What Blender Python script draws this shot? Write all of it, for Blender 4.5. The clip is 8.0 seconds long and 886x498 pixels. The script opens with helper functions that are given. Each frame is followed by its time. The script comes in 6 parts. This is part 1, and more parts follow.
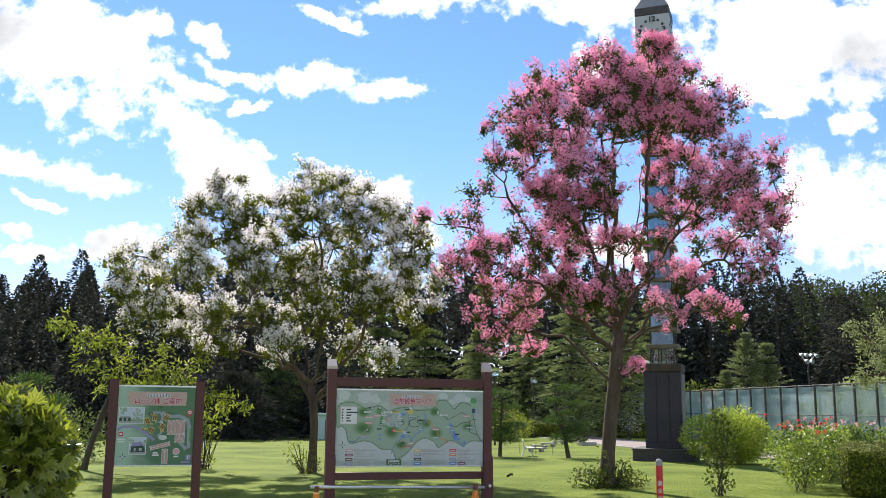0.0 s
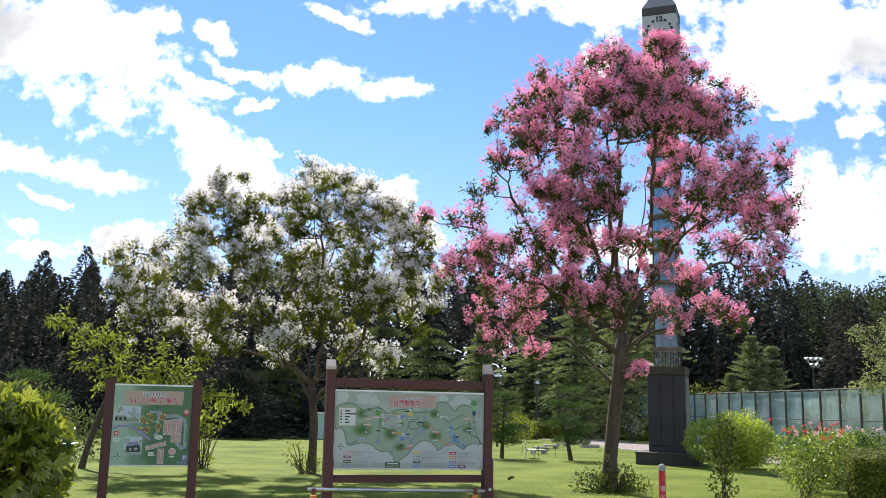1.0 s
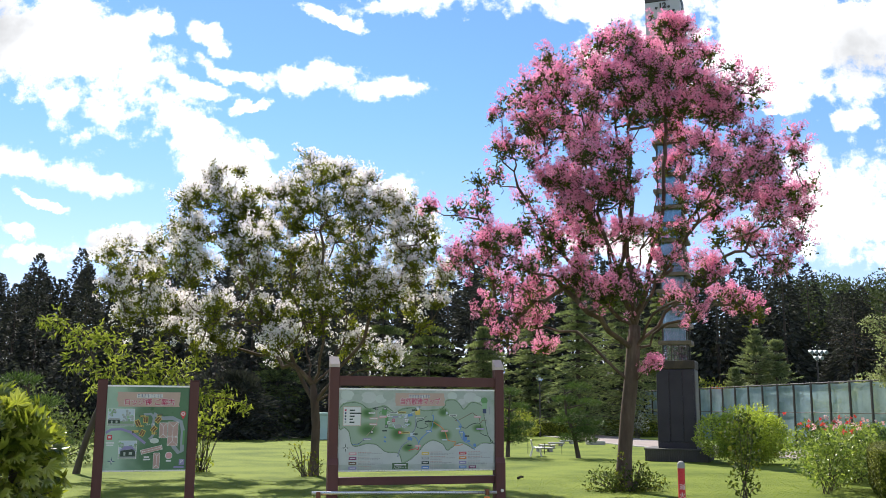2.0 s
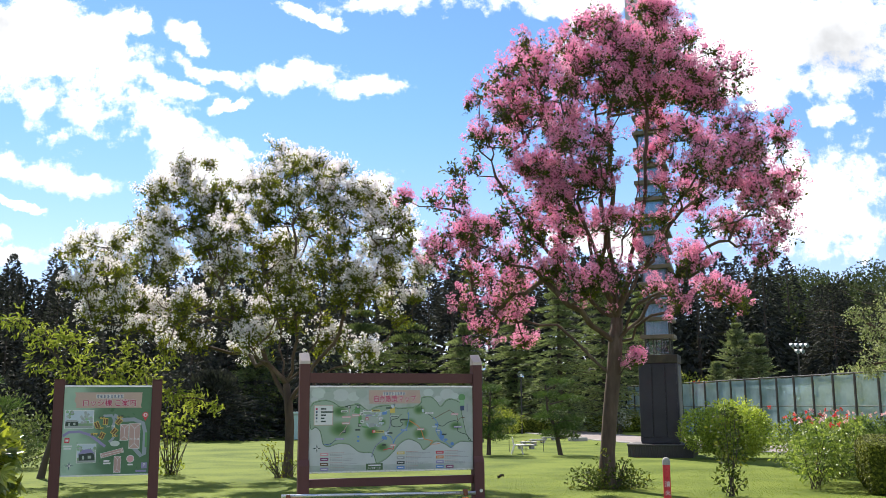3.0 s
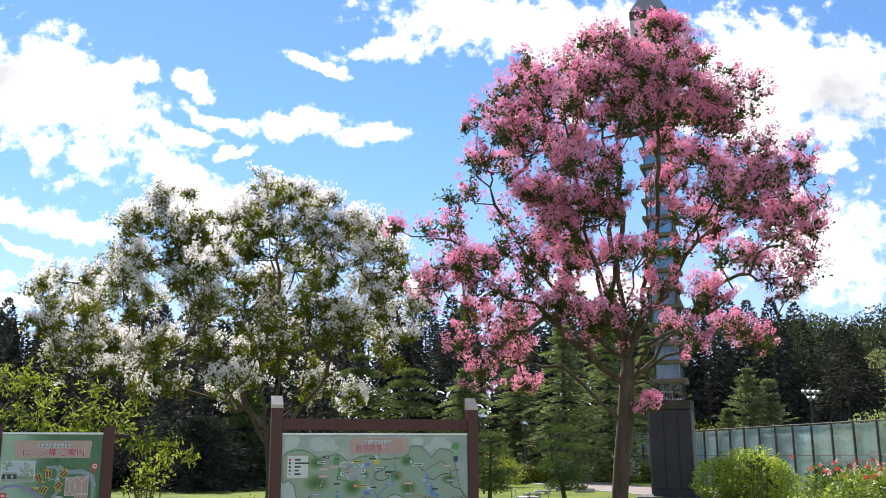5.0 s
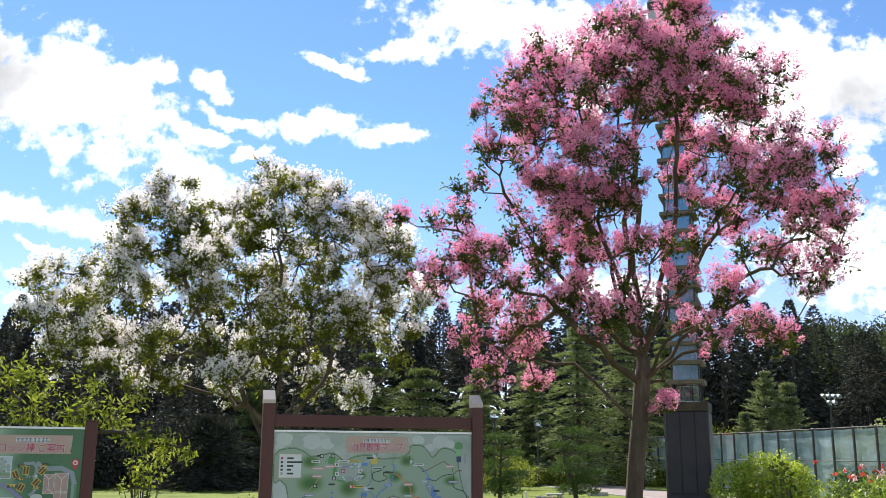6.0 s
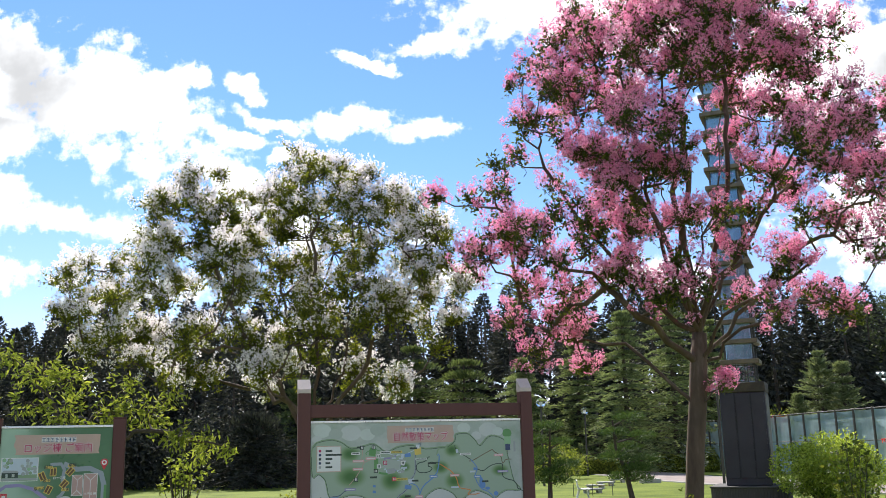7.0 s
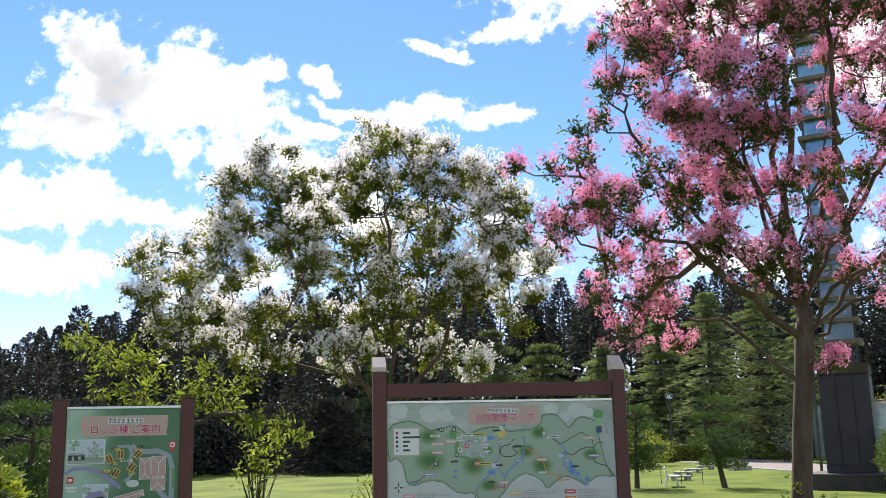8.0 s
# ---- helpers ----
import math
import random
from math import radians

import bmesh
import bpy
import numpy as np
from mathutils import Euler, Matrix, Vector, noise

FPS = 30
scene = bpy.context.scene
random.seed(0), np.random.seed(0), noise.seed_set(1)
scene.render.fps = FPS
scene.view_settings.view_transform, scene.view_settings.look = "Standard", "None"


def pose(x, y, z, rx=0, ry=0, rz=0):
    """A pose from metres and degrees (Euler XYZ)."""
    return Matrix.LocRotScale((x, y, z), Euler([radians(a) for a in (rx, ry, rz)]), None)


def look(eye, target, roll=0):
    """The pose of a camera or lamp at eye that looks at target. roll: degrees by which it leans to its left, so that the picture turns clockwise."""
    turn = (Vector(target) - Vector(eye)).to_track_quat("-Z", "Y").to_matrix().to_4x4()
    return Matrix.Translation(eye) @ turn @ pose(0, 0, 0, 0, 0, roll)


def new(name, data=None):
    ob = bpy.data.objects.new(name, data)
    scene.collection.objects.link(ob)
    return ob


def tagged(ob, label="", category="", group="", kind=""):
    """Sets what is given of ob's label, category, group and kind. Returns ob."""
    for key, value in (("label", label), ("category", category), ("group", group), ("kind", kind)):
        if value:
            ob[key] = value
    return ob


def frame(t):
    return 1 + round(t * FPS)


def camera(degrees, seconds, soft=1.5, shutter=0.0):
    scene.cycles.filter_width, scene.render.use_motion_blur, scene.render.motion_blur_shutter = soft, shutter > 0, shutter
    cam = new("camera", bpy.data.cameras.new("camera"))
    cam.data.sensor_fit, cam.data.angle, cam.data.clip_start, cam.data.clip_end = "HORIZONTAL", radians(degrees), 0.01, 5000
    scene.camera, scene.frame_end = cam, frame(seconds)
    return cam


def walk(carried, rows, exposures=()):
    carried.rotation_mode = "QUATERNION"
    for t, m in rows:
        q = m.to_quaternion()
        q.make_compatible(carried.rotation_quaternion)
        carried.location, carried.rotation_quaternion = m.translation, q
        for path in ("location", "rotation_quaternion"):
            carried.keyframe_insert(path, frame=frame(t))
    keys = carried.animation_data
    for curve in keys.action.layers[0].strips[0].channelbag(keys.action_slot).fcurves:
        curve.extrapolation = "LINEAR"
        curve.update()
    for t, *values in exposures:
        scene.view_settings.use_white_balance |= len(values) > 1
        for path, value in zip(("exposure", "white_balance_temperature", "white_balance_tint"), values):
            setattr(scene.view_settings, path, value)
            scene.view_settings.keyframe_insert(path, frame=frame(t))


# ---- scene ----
cam = camera(51.0, 8.0, soft=0.3)
PATH = [
    (0, (-4.118, -0.008, 1.616), (-3.579, 1.888, 1.957), 0.6),
    (0.5, (-4.122, 0.023, 1.654), (-3.576, 1.918, 1.989), -0.6),
    (1, (-3.992, 0.194, 1.663), (-3.464, 2.093, 2.003), 1.2),
    (1.5, (-3.931, 0.478, 1.613), (-3.427, 2.383, 1.955), 0.9),
    (1.7, (-3.975, 0.682, 1.656), (-3.456, 2.583, 1.996), 0.5),
    (2.8, (-3.734, 1.487, 1.633), (-3.17, 3.377, 1.966), 0.6),
    (3, (-3.664, 1.578, 1.64), (-3.09, 3.465, 1.973), -0.3),
    (3.5, (-3.448, 1.928, 1.685), (-2.856, 3.807, 2.029), -0.2),
    (4, (-3.303, 2.295, 1.681), (-2.731, 4.178, 2.036), 0.0),
    (4.5, (-3.158, 2.725, 1.678), (-2.567, 4.592, 2.081), -0.7),
    (4.7, (-3.097, 2.882, 1.68), (-2.527, 4.751, 2.11), -0.2),
    (5.8, (-2.708, 3.706, 1.65), (-2.169, 5.584, 2.078), -0.6),
    (6, (-2.612, 3.849, 1.65), (-2.084, 5.728, 2.084), 0.4),
    (6.5, (-2.499, 4.226, 1.634), (-2.024, 6.122, 2.058), -0.8),
    (7, (-2.409, 4.65, 1.599), (-1.96, 6.553, 2.019), -1.3),
    (7.5, (-2.28, 5.043, 1.57), (-1.979, 6.976, 1.988), -0.1),
    (8, (-2.299, 5.54, 1.547), (-2.008, 7.479, 1.944), -1.2),
]
EXPOSURE = 1.0
SUN_POWER = 5.0
CLOUD = 8.0
SKY_TINT = (0.57, 0.72, 0.87, 1)      # the film's blue: how the haze takes the sky's colour, high up and near the ground
SKY_LOW = (0.76, 0.69, 0.86, 1)
walk(cam, [(t, look(eye, target, roll)) for t, eye, target, roll in PATH], exposures=((0.0, EXPOSURE), (8.0, EXPOSURE)))

# ---- world, sun ----
HEAD = radians(16.3)                     # the way the walk faces, from north (+y) to the east
RIGHT = (math.cos(HEAD), -math.sin(HEAD), 0.0)
AHEAD = (math.sin(HEAD), math.cos(HEAD), 0.0)
SUN_AZ, SUN_EL = radians(-5), radians(43)  # azimuth from +y towards +x

# clouds: right, up (both over the distance ahead), half length, half height, tilt
CLOUDS_LARGE = [
    (-0.447, 0.401, 0.169, 0.073, -22),
    (-0.293, 0.316, 0.048, 0.017, -25),
    (-0.256, 0.271, 0.080, 0.035, -37),
    (-0.224, 0.246, 0.056, 0.025, -15),
    (-0.359, 0.178, 0.056, 0.018, -5),
    (-0.552, 0.480, 0.090, 0.037, -26),
    (-0.590, 0.382, 0.108, 0.036, -9),
    (-0.625, 0.295, 0.124, 0.042, -7),
    (-0.495, 0.268, 0.040, 0.022, -10),
    (-0.621, 0.207, 0.105, 0.035, -5),
    (-0.392, 0.247, 0.062, 0.021, -12),
    (-0.150, 0.368, 0.068, 0.021, -5),
    (-0.080, 0.362, 0.056, 0.018, 3),
    (0.129, 0.482, 0.214, 0.050, -6),
    (0.386, 0.420, 0.184, 0.087, -12),
    (0.425, 0.220, 0.110, 0.061, 1),
    (-0.454, 0.168, 0.049, 0.014, 1),
    (-0.068, 0.234, 0.034, 0.015, 1),
    (-0.036, 0.187, 0.043, 0.019, 1),
]
CLOUDS_SMALL = [
    (-0.341, 0.431, 0.028, 0.012, -8),
    (-0.276, 0.418, 0.036, 0.013, -24),
    (-0.252, 0.379, 0.056, 0.013, -22),
    (-0.290, 0.362, 0.040, 0.014, -12),
    (-0.226, 0.334, 0.032, 0.007, 8),
    (-0.241, 0.341, 0.010, 0.007, 1),
    (-0.219, 0.284, 0.026, 0.009, -12),
    (-0.130, 0.440, 0.038, 0.009, -20),
    (-0.066, 0.457, 0.052, 0.015, 1),
    (0.444, 0.315, 0.023, 0.015, -5),
    (0.166, 0.398, 0.025, 0.022, 31),
    (0.365, 0.326, 0.019, 0.005, 1),
    (-0.449, 0.220, 0.025, 0.006, -8),
    (0.180, 0.177, 0.074, 0.028, 1),
    (-0.486, 0.190, 0.022, 0.009, 1),
    (-0.468, 0.227, 0.028, 0.006, -15),
    (0.344, 0.356, 0.038, 0.020, 1),
]


def build_world():
    world = bpy.data.worlds.new("sky")
    scene.world = world
    world.use_nodes = True
    nt = world.node_tree
    nt.nodes.clear()

    def node(kind, operation=None):
        n = nt.nodes.new(kind)
        if operation:
            n.operation = operation
        return n

    def put(sock, value):
        if hasattr(value, "links"):
            nt.links.new(value, sock)
        else:
            sock.default_value = value

    def math_(op, a, b=0.0, c=0.0):
        n = node("ShaderNodeMath", operation=op)
        put(n.inputs[0], a), put(n.inputs[1], b), put(n.inputs[2], c)
        return n.outputs[0]

    def dot(v, w):
        n = node("ShaderNodeVectorMath", operation="DOT_PRODUCT")
        put(n.inputs[0], v), put(n.inputs[1], w)
        return n.outputs["Value"]

    def ramp(value, lo, hi, a=0.0, b=1.0, smooth=True):
        n = node("ShaderNodeMapRange")
        n.interpolation_type = "SMOOTHSTEP" if smooth else "LINEAR"
        for k, v in enumerate((value, lo, hi, a, b)):
            put(n.inputs[k], v)
        return n.outputs[0]

    coord = node("ShaderNodeTexCoord").outputs["Generated"]
    sky = node("ShaderNodeTexSky")
    sky.sky_type, sky.sun_disc, sky.sun_elevation, sky.sun_rotation = "NISHITA", False, SUN_EL, SUN_AZ
    sky.altitude, sky.air_density, sky.dust_density, sky.ozone_density = 50.0, 1.0, 0.03, 2.0
    front = dot(coord, AHEAD)
    safe = math_("MAXIMUM", front, 0.08)
    u = math_("DIVIDE", dot(coord, RIGHT), safe)
    v = math_("DIVIDE", dot(coord, (0, 0, 1)), safe)
    plane = node("ShaderNodeCombineXYZ")
    put(plane.inputs[0], u), put(plane.inputs[1], v)
    plane = plane.outputs[0]

    def noise_at(vec, scale, detail, rough=0.55):
        n = node("ShaderNodeTexNoise")
        put(n.inputs["Vector"], vec)
        n.inputs["Scale"].default_value, n.inputs["Detail"].default_value, n.inputs["Roughness"].default_value = scale, detail, rough
        return n
    # ragged edges: the plane is bent by noise before the clouds are laid on it
    bend = noise_at(plane, 8.0, 9.0, 0.62)
    off = node("ShaderNodeVectorMath", operation="SUBTRACT")
    put(off.inputs[0], bend.outputs["Color"]), put(off.inputs[1], (0.5, 0.5, 0.5))
    size = node("ShaderNodeVectorMath", operation="SCALE")
    put(size.inputs[0], off.outputs[0]), put(size.inputs["Scale"], 0.082)
    bent = node("ShaderNodeVectorMath", operation="ADD")
    put(bent.inputs[0], plane), put(bent.inputs[1], size.outputs[0])
    flat = node("ShaderNodeVectorMath", operation="MULTIPLY")
    put(flat.inputs[0], bent.outputs[0]), put(flat.inputs[1], (1, 1, 0))
    total = None
    for cx, cy, rx, ry, tilt in CLOUDS_LARGE + CLOUDS_SMALL:
        m = node("ShaderNodeMapping")
        m.vector_type = "TEXTURE"
        put(m.inputs["Vector"], flat.outputs[0])
        m.inputs["Location"].default_value = (cx, cy, 0)
        m.inputs["Rotation"].default_value = (0, 0, radians(tilt))
        m.inputs["Scale"].default_value = (rx, ry, 1)
        length = node("ShaderNodeVectorMath", operation="LENGTH")
        put(length.inputs[0], m.outputs[0])
        inside = math_("SUBTRACT", 1.0, length.outputs["Value"])
        inside = math_("MAXIMUM", inside, -1.0)
        total = inside if total is None else math_("SMOOTH_MAX", total, inside, 0.25)
    fine = noise_at(plane, 15.0, 8.0, 0.6)
    curl = noise_at(plane, 46.0, 8.0, 0.6)
    fluff = math_("MULTIPLY_ADD", math_("SUBTRACT", fine.outputs[0], 0.5), 2.2, total)
    fluff = math_("MULTIPLY_ADD", math_("SUBTRACT", curl.outputs[0], 0.5), 1.6, fluff)
    placed = math_("MULTIPLY", ramp(fluff, -0.08, 0.45), ramp(front, 0.1, 0.3))
    # the rest of the sky has clouds of the same kind
    other = noise_at(coord, 3.0, 8.0, 0.55)
    rest = math_("MULTIPLY", ramp(other.outputs[0], 0.5, 0.62), math_("SUBTRACT", 1.0, ramp(front, 0.5, 0.75)))
    mask = math_("MINIMUM", math_("ADD", placed, rest), 1.0)
    # grey undersides
    shade = noise_at(plane, 4.0, 6.0)
    body = math_("SUBTRACT", 1.0, math_("MULTIPLY", math_("MULTIPLY", ramp(shade.outputs[0], 0.46, 0.68), ramp(total, 0.05, 0.45)), 0.52))
    white = node("ShaderNodeCombineColor")
    put(white.inputs[0], math_("MULTIPLY", body, CLOUD * 0.985)), put(white.inputs[1], math_("MULTIPLY", body, CLOUD)), put(white.inputs[2], math_("MULTIPLY", body, CLOUD * 1.03))
    tint = node("ShaderNodeMix")
    tint.data_type, tint.blend_type = "RGBA", "MULTIPLY"
    tint.inputs[0].default_value = 1.0
    put(tint.inputs[6], sky.outputs[0])
    depth = node("ShaderNodeMix")
    depth.data_type = "RGBA"
    put(depth.inputs[0], ramp(dot(coord, (0, 0, 1)), 0.04, 0.34))
    depth.inputs[6].default_value, depth.inputs[7].default_value = SKY_LOW, SKY_TINT
    put(tint.inputs[7], depth.outputs[2])
    mix = node("ShaderNodeMix")
    mix.data_type = "RGBA"
    put(mix.inputs[0], mask), put(mix.inputs[6], tint.outputs[2]), put(mix.inputs[7], white.outputs[0])
    back = node("ShaderNodeBackground")
    put(back.inputs["Color"], mix.outputs[2])
    back.inputs["Strength"].default_value = 0.1
    out = node("ShaderNodeOutputWorld")
    nt.links.new(back.outputs[0], out.inputs["Surface"])


build_world()
sun = new("sun", bpy.data.lights.new("sun", "SUN"))
sun.data.energy, sun.data.angle, sun.data.color = SUN_POWER, radians(0.55), (1.0, 0.935, 0.85)
sun.matrix_world = look((0, 0, 60), (-60 * math.sin(SUN_AZ) * math.cos(SUN_EL), -60 * math.cos(SUN_AZ) * math.cos(SUN_EL), 60 - 60 * math.sin(SUN_EL)))

# ---- materials ----


def nodes_of(name):
    m = bpy.data.materials.new(name)
    m.use_nodes = True
    nt = m.node_tree
    return m, nt, nt.nodes["Principled BSDF"], nt.nodes["Material Output"]


def ramp_node(nt, fac, stops):
    r = nt.nodes.new("ShaderNodeValToRGB")
    while len(r.color_ramp.elements) < len(stops):
        r.color_ramp.elements.new(0.5)
    for e, (at, col) in zip(r.color_ramp.elements, stops):
        e.position, e.color = at, (*col, 1)
    nt.links.new(fac, r.inputs[0])
    return r.outputs[0]


def noise_node(nt, vec, scale, detail=4.0, rough=0.6):
    n = nt.nodes.new("ShaderNodeTexNoise")
    n.inputs["Scale"].default_value, n.inputs["Detail"].default_value, n.inputs["Roughness"].default_value = scale, detail, rough
    if vec is not None:
        nt.links.new(vec, n.inputs["Vector"])
    return n


def surface(name, a, b, scale=3.0, rough=0.6, fine=40.0, bump=0.15, metal=0.0, stretch=(1, 1, 1), spots=None, spec=0.5, grain=0.45):
    """A solid surface: two tones mottled at a large and a small scale, with fine relief."""
    m, nt, bsdf, _ = nodes_of(name)
    co = nt.nodes.new("ShaderNodeTexCoord").outputs["Object"]
    mp = nt.nodes.new("ShaderNodeMapping")
    mp.inputs["Scale"].default_value = stretch
    nt.links.new(co, mp.inputs["Vector"])
    big, small = noise_node(nt, mp.outputs[0], scale), noise_node(nt, mp.outputs[0], fine, 6.0)
    add = nt.nodes.new("ShaderNodeMath")
    add.operation = "MULTIPLY_ADD"
    nt.links.new(small.outputs[0], add.inputs[0])
    add.inputs[1].default_value = grain
    nt.links.new(big.outputs[0], add.inputs[2])
    o = (grain - 0.45) * 0.5
    stops = [(0.45 + o, a), (min(1.0, 0.95 + o), b)] if spots is None else [(0.45, a), (0.75, b), (0.95, spots)]
    nt.links.new(ramp_node(nt, add.outputs[0], stops), bsdf.inputs["Base Color"])
    rr = nt.nodes.new("ShaderNodeMapRange")
    nt.links.new(small.outputs[0], rr.inputs[0])
    rr.inputs[1].default_value, rr.inputs[2].default_value = 0.3, 0.7
    rr.inputs[3].default_value, rr.inputs[4].default_value = max(0.02, rough - 0.12), min(1, rough + 0.12)
    nt.links.new(rr.outputs[0], bsdf.inputs["Roughness"])
    bsdf.inputs["Metallic"].default_value = metal
    bsdf.inputs["Specular IOR Level"].default_value = spec
    if bump:
        bp = nt.nodes.new("ShaderNodeBump")
        bp.inputs["Strength"].default_value, bp.inputs["Distance"].default_value = bump, 0.02
        nt.links.new(small.outputs[0], bp.inputs["Height"])
        nt.links.new(bp.outputs[0], bsdf.inputs["Normal"])
    return m


def foliage(name, stops, through_=0.4, rough=0.5, warm=(1.0, 1.0, 0.6), spec=0.4):
    """Leaves or petals: every one has a tone of its own, and light comes through them."""
    m, nt, bsdf, out = nodes_of(name)
    geo = nt.nodes.new("ShaderNodeNewGeometry")
    co = nt.nodes.new("ShaderNodeTexCoord").outputs["Object"]
    patch = noise_node(nt, co, 1.3, 3.0)
    mixv = nt.nodes.new("ShaderNodeMath")
    mixv.operation = "MULTIPLY_ADD"
    nt.links.new(patch.outputs[0], mixv.inputs[0])
    mixv.inputs[1].default_value = 0.8
    half = nt.nodes.new("ShaderNodeMath")
    half.operation = "MULTIPLY_ADD"
    nt.links.new(geo.outputs["Random Per Island"], half.inputs[0])
    half.inputs[1].default_value, half.inputs[2].default_value = 0.65, -0.22
    nt.links.new(half.outputs[0], mixv.inputs[2])
    col = ramp_node(nt, mixv.outputs[0], stops)
    nt.links.new(col, bsdf.inputs["Base Color"])
    bsdf.inputs["Roughness"].default_value = rough
    bsdf.inputs["Specular IOR Level"].default_value = spec
    tr = nt.nodes.new("ShaderNodeBsdfTranslucent")
    tint = nt.nodes.new("ShaderNodeMix")
    tint.data_type, tint.blend_type = "RGBA", "MULTIPLY"
    tint.inputs[0].default_value = 1.0
    nt.links.new(col, tint.inputs[6])
    tint.inputs[7].default_value = (*[min(1.0, w) for w in warm], 1)
    nt.links.new(tint.outputs[2], tr.inputs["Color"])
    mx = nt.nodes.new("ShaderNodeMixShader")
    mx.inputs[0].default_value = through_
    nt.links.new(bsdf.outputs[0], mx.inputs[1])
    nt.links.new(tr.outputs[0], mx.inputs[2])
    nt.links.new(mx.outputs[0], out.inputs["Surface"])
    return m


M = {}
M["lawn"] = surface("lawn", (0.048, 0.077, 0.013), (0.146, 0.184, 0.033), 0.5, 0.9, 15.0, 0.6, spec=0.06, grain=0.8)
M["grass"] = foliage("grass_blades", [(0.1, (0.105, 0.148, 0.018)), (0.5, (0.142, 0.186, 0.027)), (0.95, (0.18, 0.222, 0.04))], 0.6, 0.7, (1.0, 1.0, 0.55), spec=0.06)
M["path"] = surface("pale_pink_paving", (0.2, 0.165, 0.155), (0.28, 0.235, 0.22), 1.2, 0.9, 60, 0.2, spec=0.2)
M["bark_smooth"] = surface("smooth_brown_bark", (0.05, 0.034, 0.025), (0.10, 0.072, 0.052), 3.0, 0.85, 18, 0.4, stretch=(1, 1, 0.25), spots=(0.17, 0.13, 0.10), spec=0.2)
M["bark_dark"] = surface("dark_bark", (0.035, 0.026, 0.02), (0.09, 0.07, 0.055), 3.0, 0.9, 22, 0.6, stretch=(1, 1, 0.3))
M["pink"] = foliage("pink_petals", [(0.05, (0.62, 0.12, 0.33)), (0.5, (0.91, 0.38, 0.57)), (0.95, (0.96, 0.66, 0.79))], 0.48, 0.6, (1, 0.85, 0.93))
M["white"] = foliage("white_petals", [(0.05, (0.80, 0.74, 0.77)), (0.5, (0.90, 0.87, 0.875)), (0.95, (0.93, 0.92, 0.92))], 0.58, 0.6, (1, 0.97, 0.97))
M["leaf_pink"] = foliage("myrtle_leaves_dark", [(0.05, (0.028, 0.045, 0.014)), (0.6, (0.075, 0.105, 0.022)), (0.9, (0.2, 0.21, 0.04)), (1.0, (0.34, 0.13, 0.03))], 0.42, 0.6, spec=0.15)
M["leaf_white"] = foliage("myrtle_leaves_green", [(0.05, (0.036, 0.05, 0.012)), (0.5, (0.15, 0.175, 0.03)), (0.95, (0.37, 0.38, 0.065))], 0.55, 0.6, (1.0, 1.0, 0.5), spec=0.12)
M["leaf_cherry"] = foliage("cherry_leaves", [(0.05, (0.085, 0.12, 0.022)), (0.5, (0.205, 0.25, 0.045)), (0.95, (0.36, 0.39, 0.09))], 0.55, 0.5, spec=0.2)
M["leaf_glossy"] = foliage("glossy_broad_leaves", [(0.05, (0.055, 0.085, 0.014)), (0.5, (0.20, 0.245, 0.036)), (0.95, (0.45, 0.48, 0.09))], 0.45, 0.25, (1.0, 1.0, 0.5), spec=0.9)
M["leaf_bush"] = foliage("bush_leaves", [(0.05, (0.08, 0.125, 0.018)), (0.5, (0.35, 0.44, 0.065)), (0.95, (0.62, 0.68, 0.14))], 0.5, 0.42, spec=0.5)
M["leaf_rose"] = foliage("rose_leaves", [(0.05, (0.04, 0.07, 0.02)), (0.5, (0.185, 0.26, 0.05)), (0.95, (0.48, 0.55, 0.14))], 0.45, 0.42, spec=0.5)
M["hedge"] = foliage("clipped_hedge_leaves", [(0.05, (0.02, 0.027, 0.006)), (0.5, (0.08, 0.096, 0.013)), (0.95, (0.27, 0.30, 0.04))], 0.22, 0.6, (1.0, 1.0, 0.5), spec=0.08)
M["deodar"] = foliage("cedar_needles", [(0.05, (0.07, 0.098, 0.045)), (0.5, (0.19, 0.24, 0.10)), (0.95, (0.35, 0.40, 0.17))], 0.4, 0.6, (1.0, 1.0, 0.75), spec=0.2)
M["fir"] = foliage("fir_needles", [(0.05, (0.07, 0.092, 0.05)), (0.5, (0.175, 0.215, 0.11)), (0.95, (0.31, 0.35, 0.19))], 0.35, 0.6, spec=0.2)
M["climber"] = foliage("climber_leaves", [(0.05, (0.085, 0.115, 0.045)), (0.5, (0.24, 0.285, 0.13)), (0.95, (0.5, 0.53, 0.32))], 0.4, 0.5, spec=0.4)
# darker copy of the cedar needles, with shade put into the colour
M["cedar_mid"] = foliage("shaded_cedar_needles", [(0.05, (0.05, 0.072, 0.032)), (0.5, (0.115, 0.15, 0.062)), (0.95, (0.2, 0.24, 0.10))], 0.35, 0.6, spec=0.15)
M["pine"] = foliage("pine_needles", [(0.05, (0.025, 0.055, 0.02)), (0.5, (0.06, 0.105, 0.03)), (0.95, (0.13, 0.19, 0.06))], 0.25, 0.6, spec=0.2)
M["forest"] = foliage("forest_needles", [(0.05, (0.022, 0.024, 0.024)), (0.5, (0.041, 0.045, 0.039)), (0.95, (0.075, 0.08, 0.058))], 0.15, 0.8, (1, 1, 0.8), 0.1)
M["broadwood"] = foliage("far_broadleaf", [(0.05, (0.024, 0.037, 0.02)), (0.5, (0.054, 0.072, 0.034)), (0.95, (0.105, 0.128, 0.05))], 0.22, 0.7, spec=0.1)
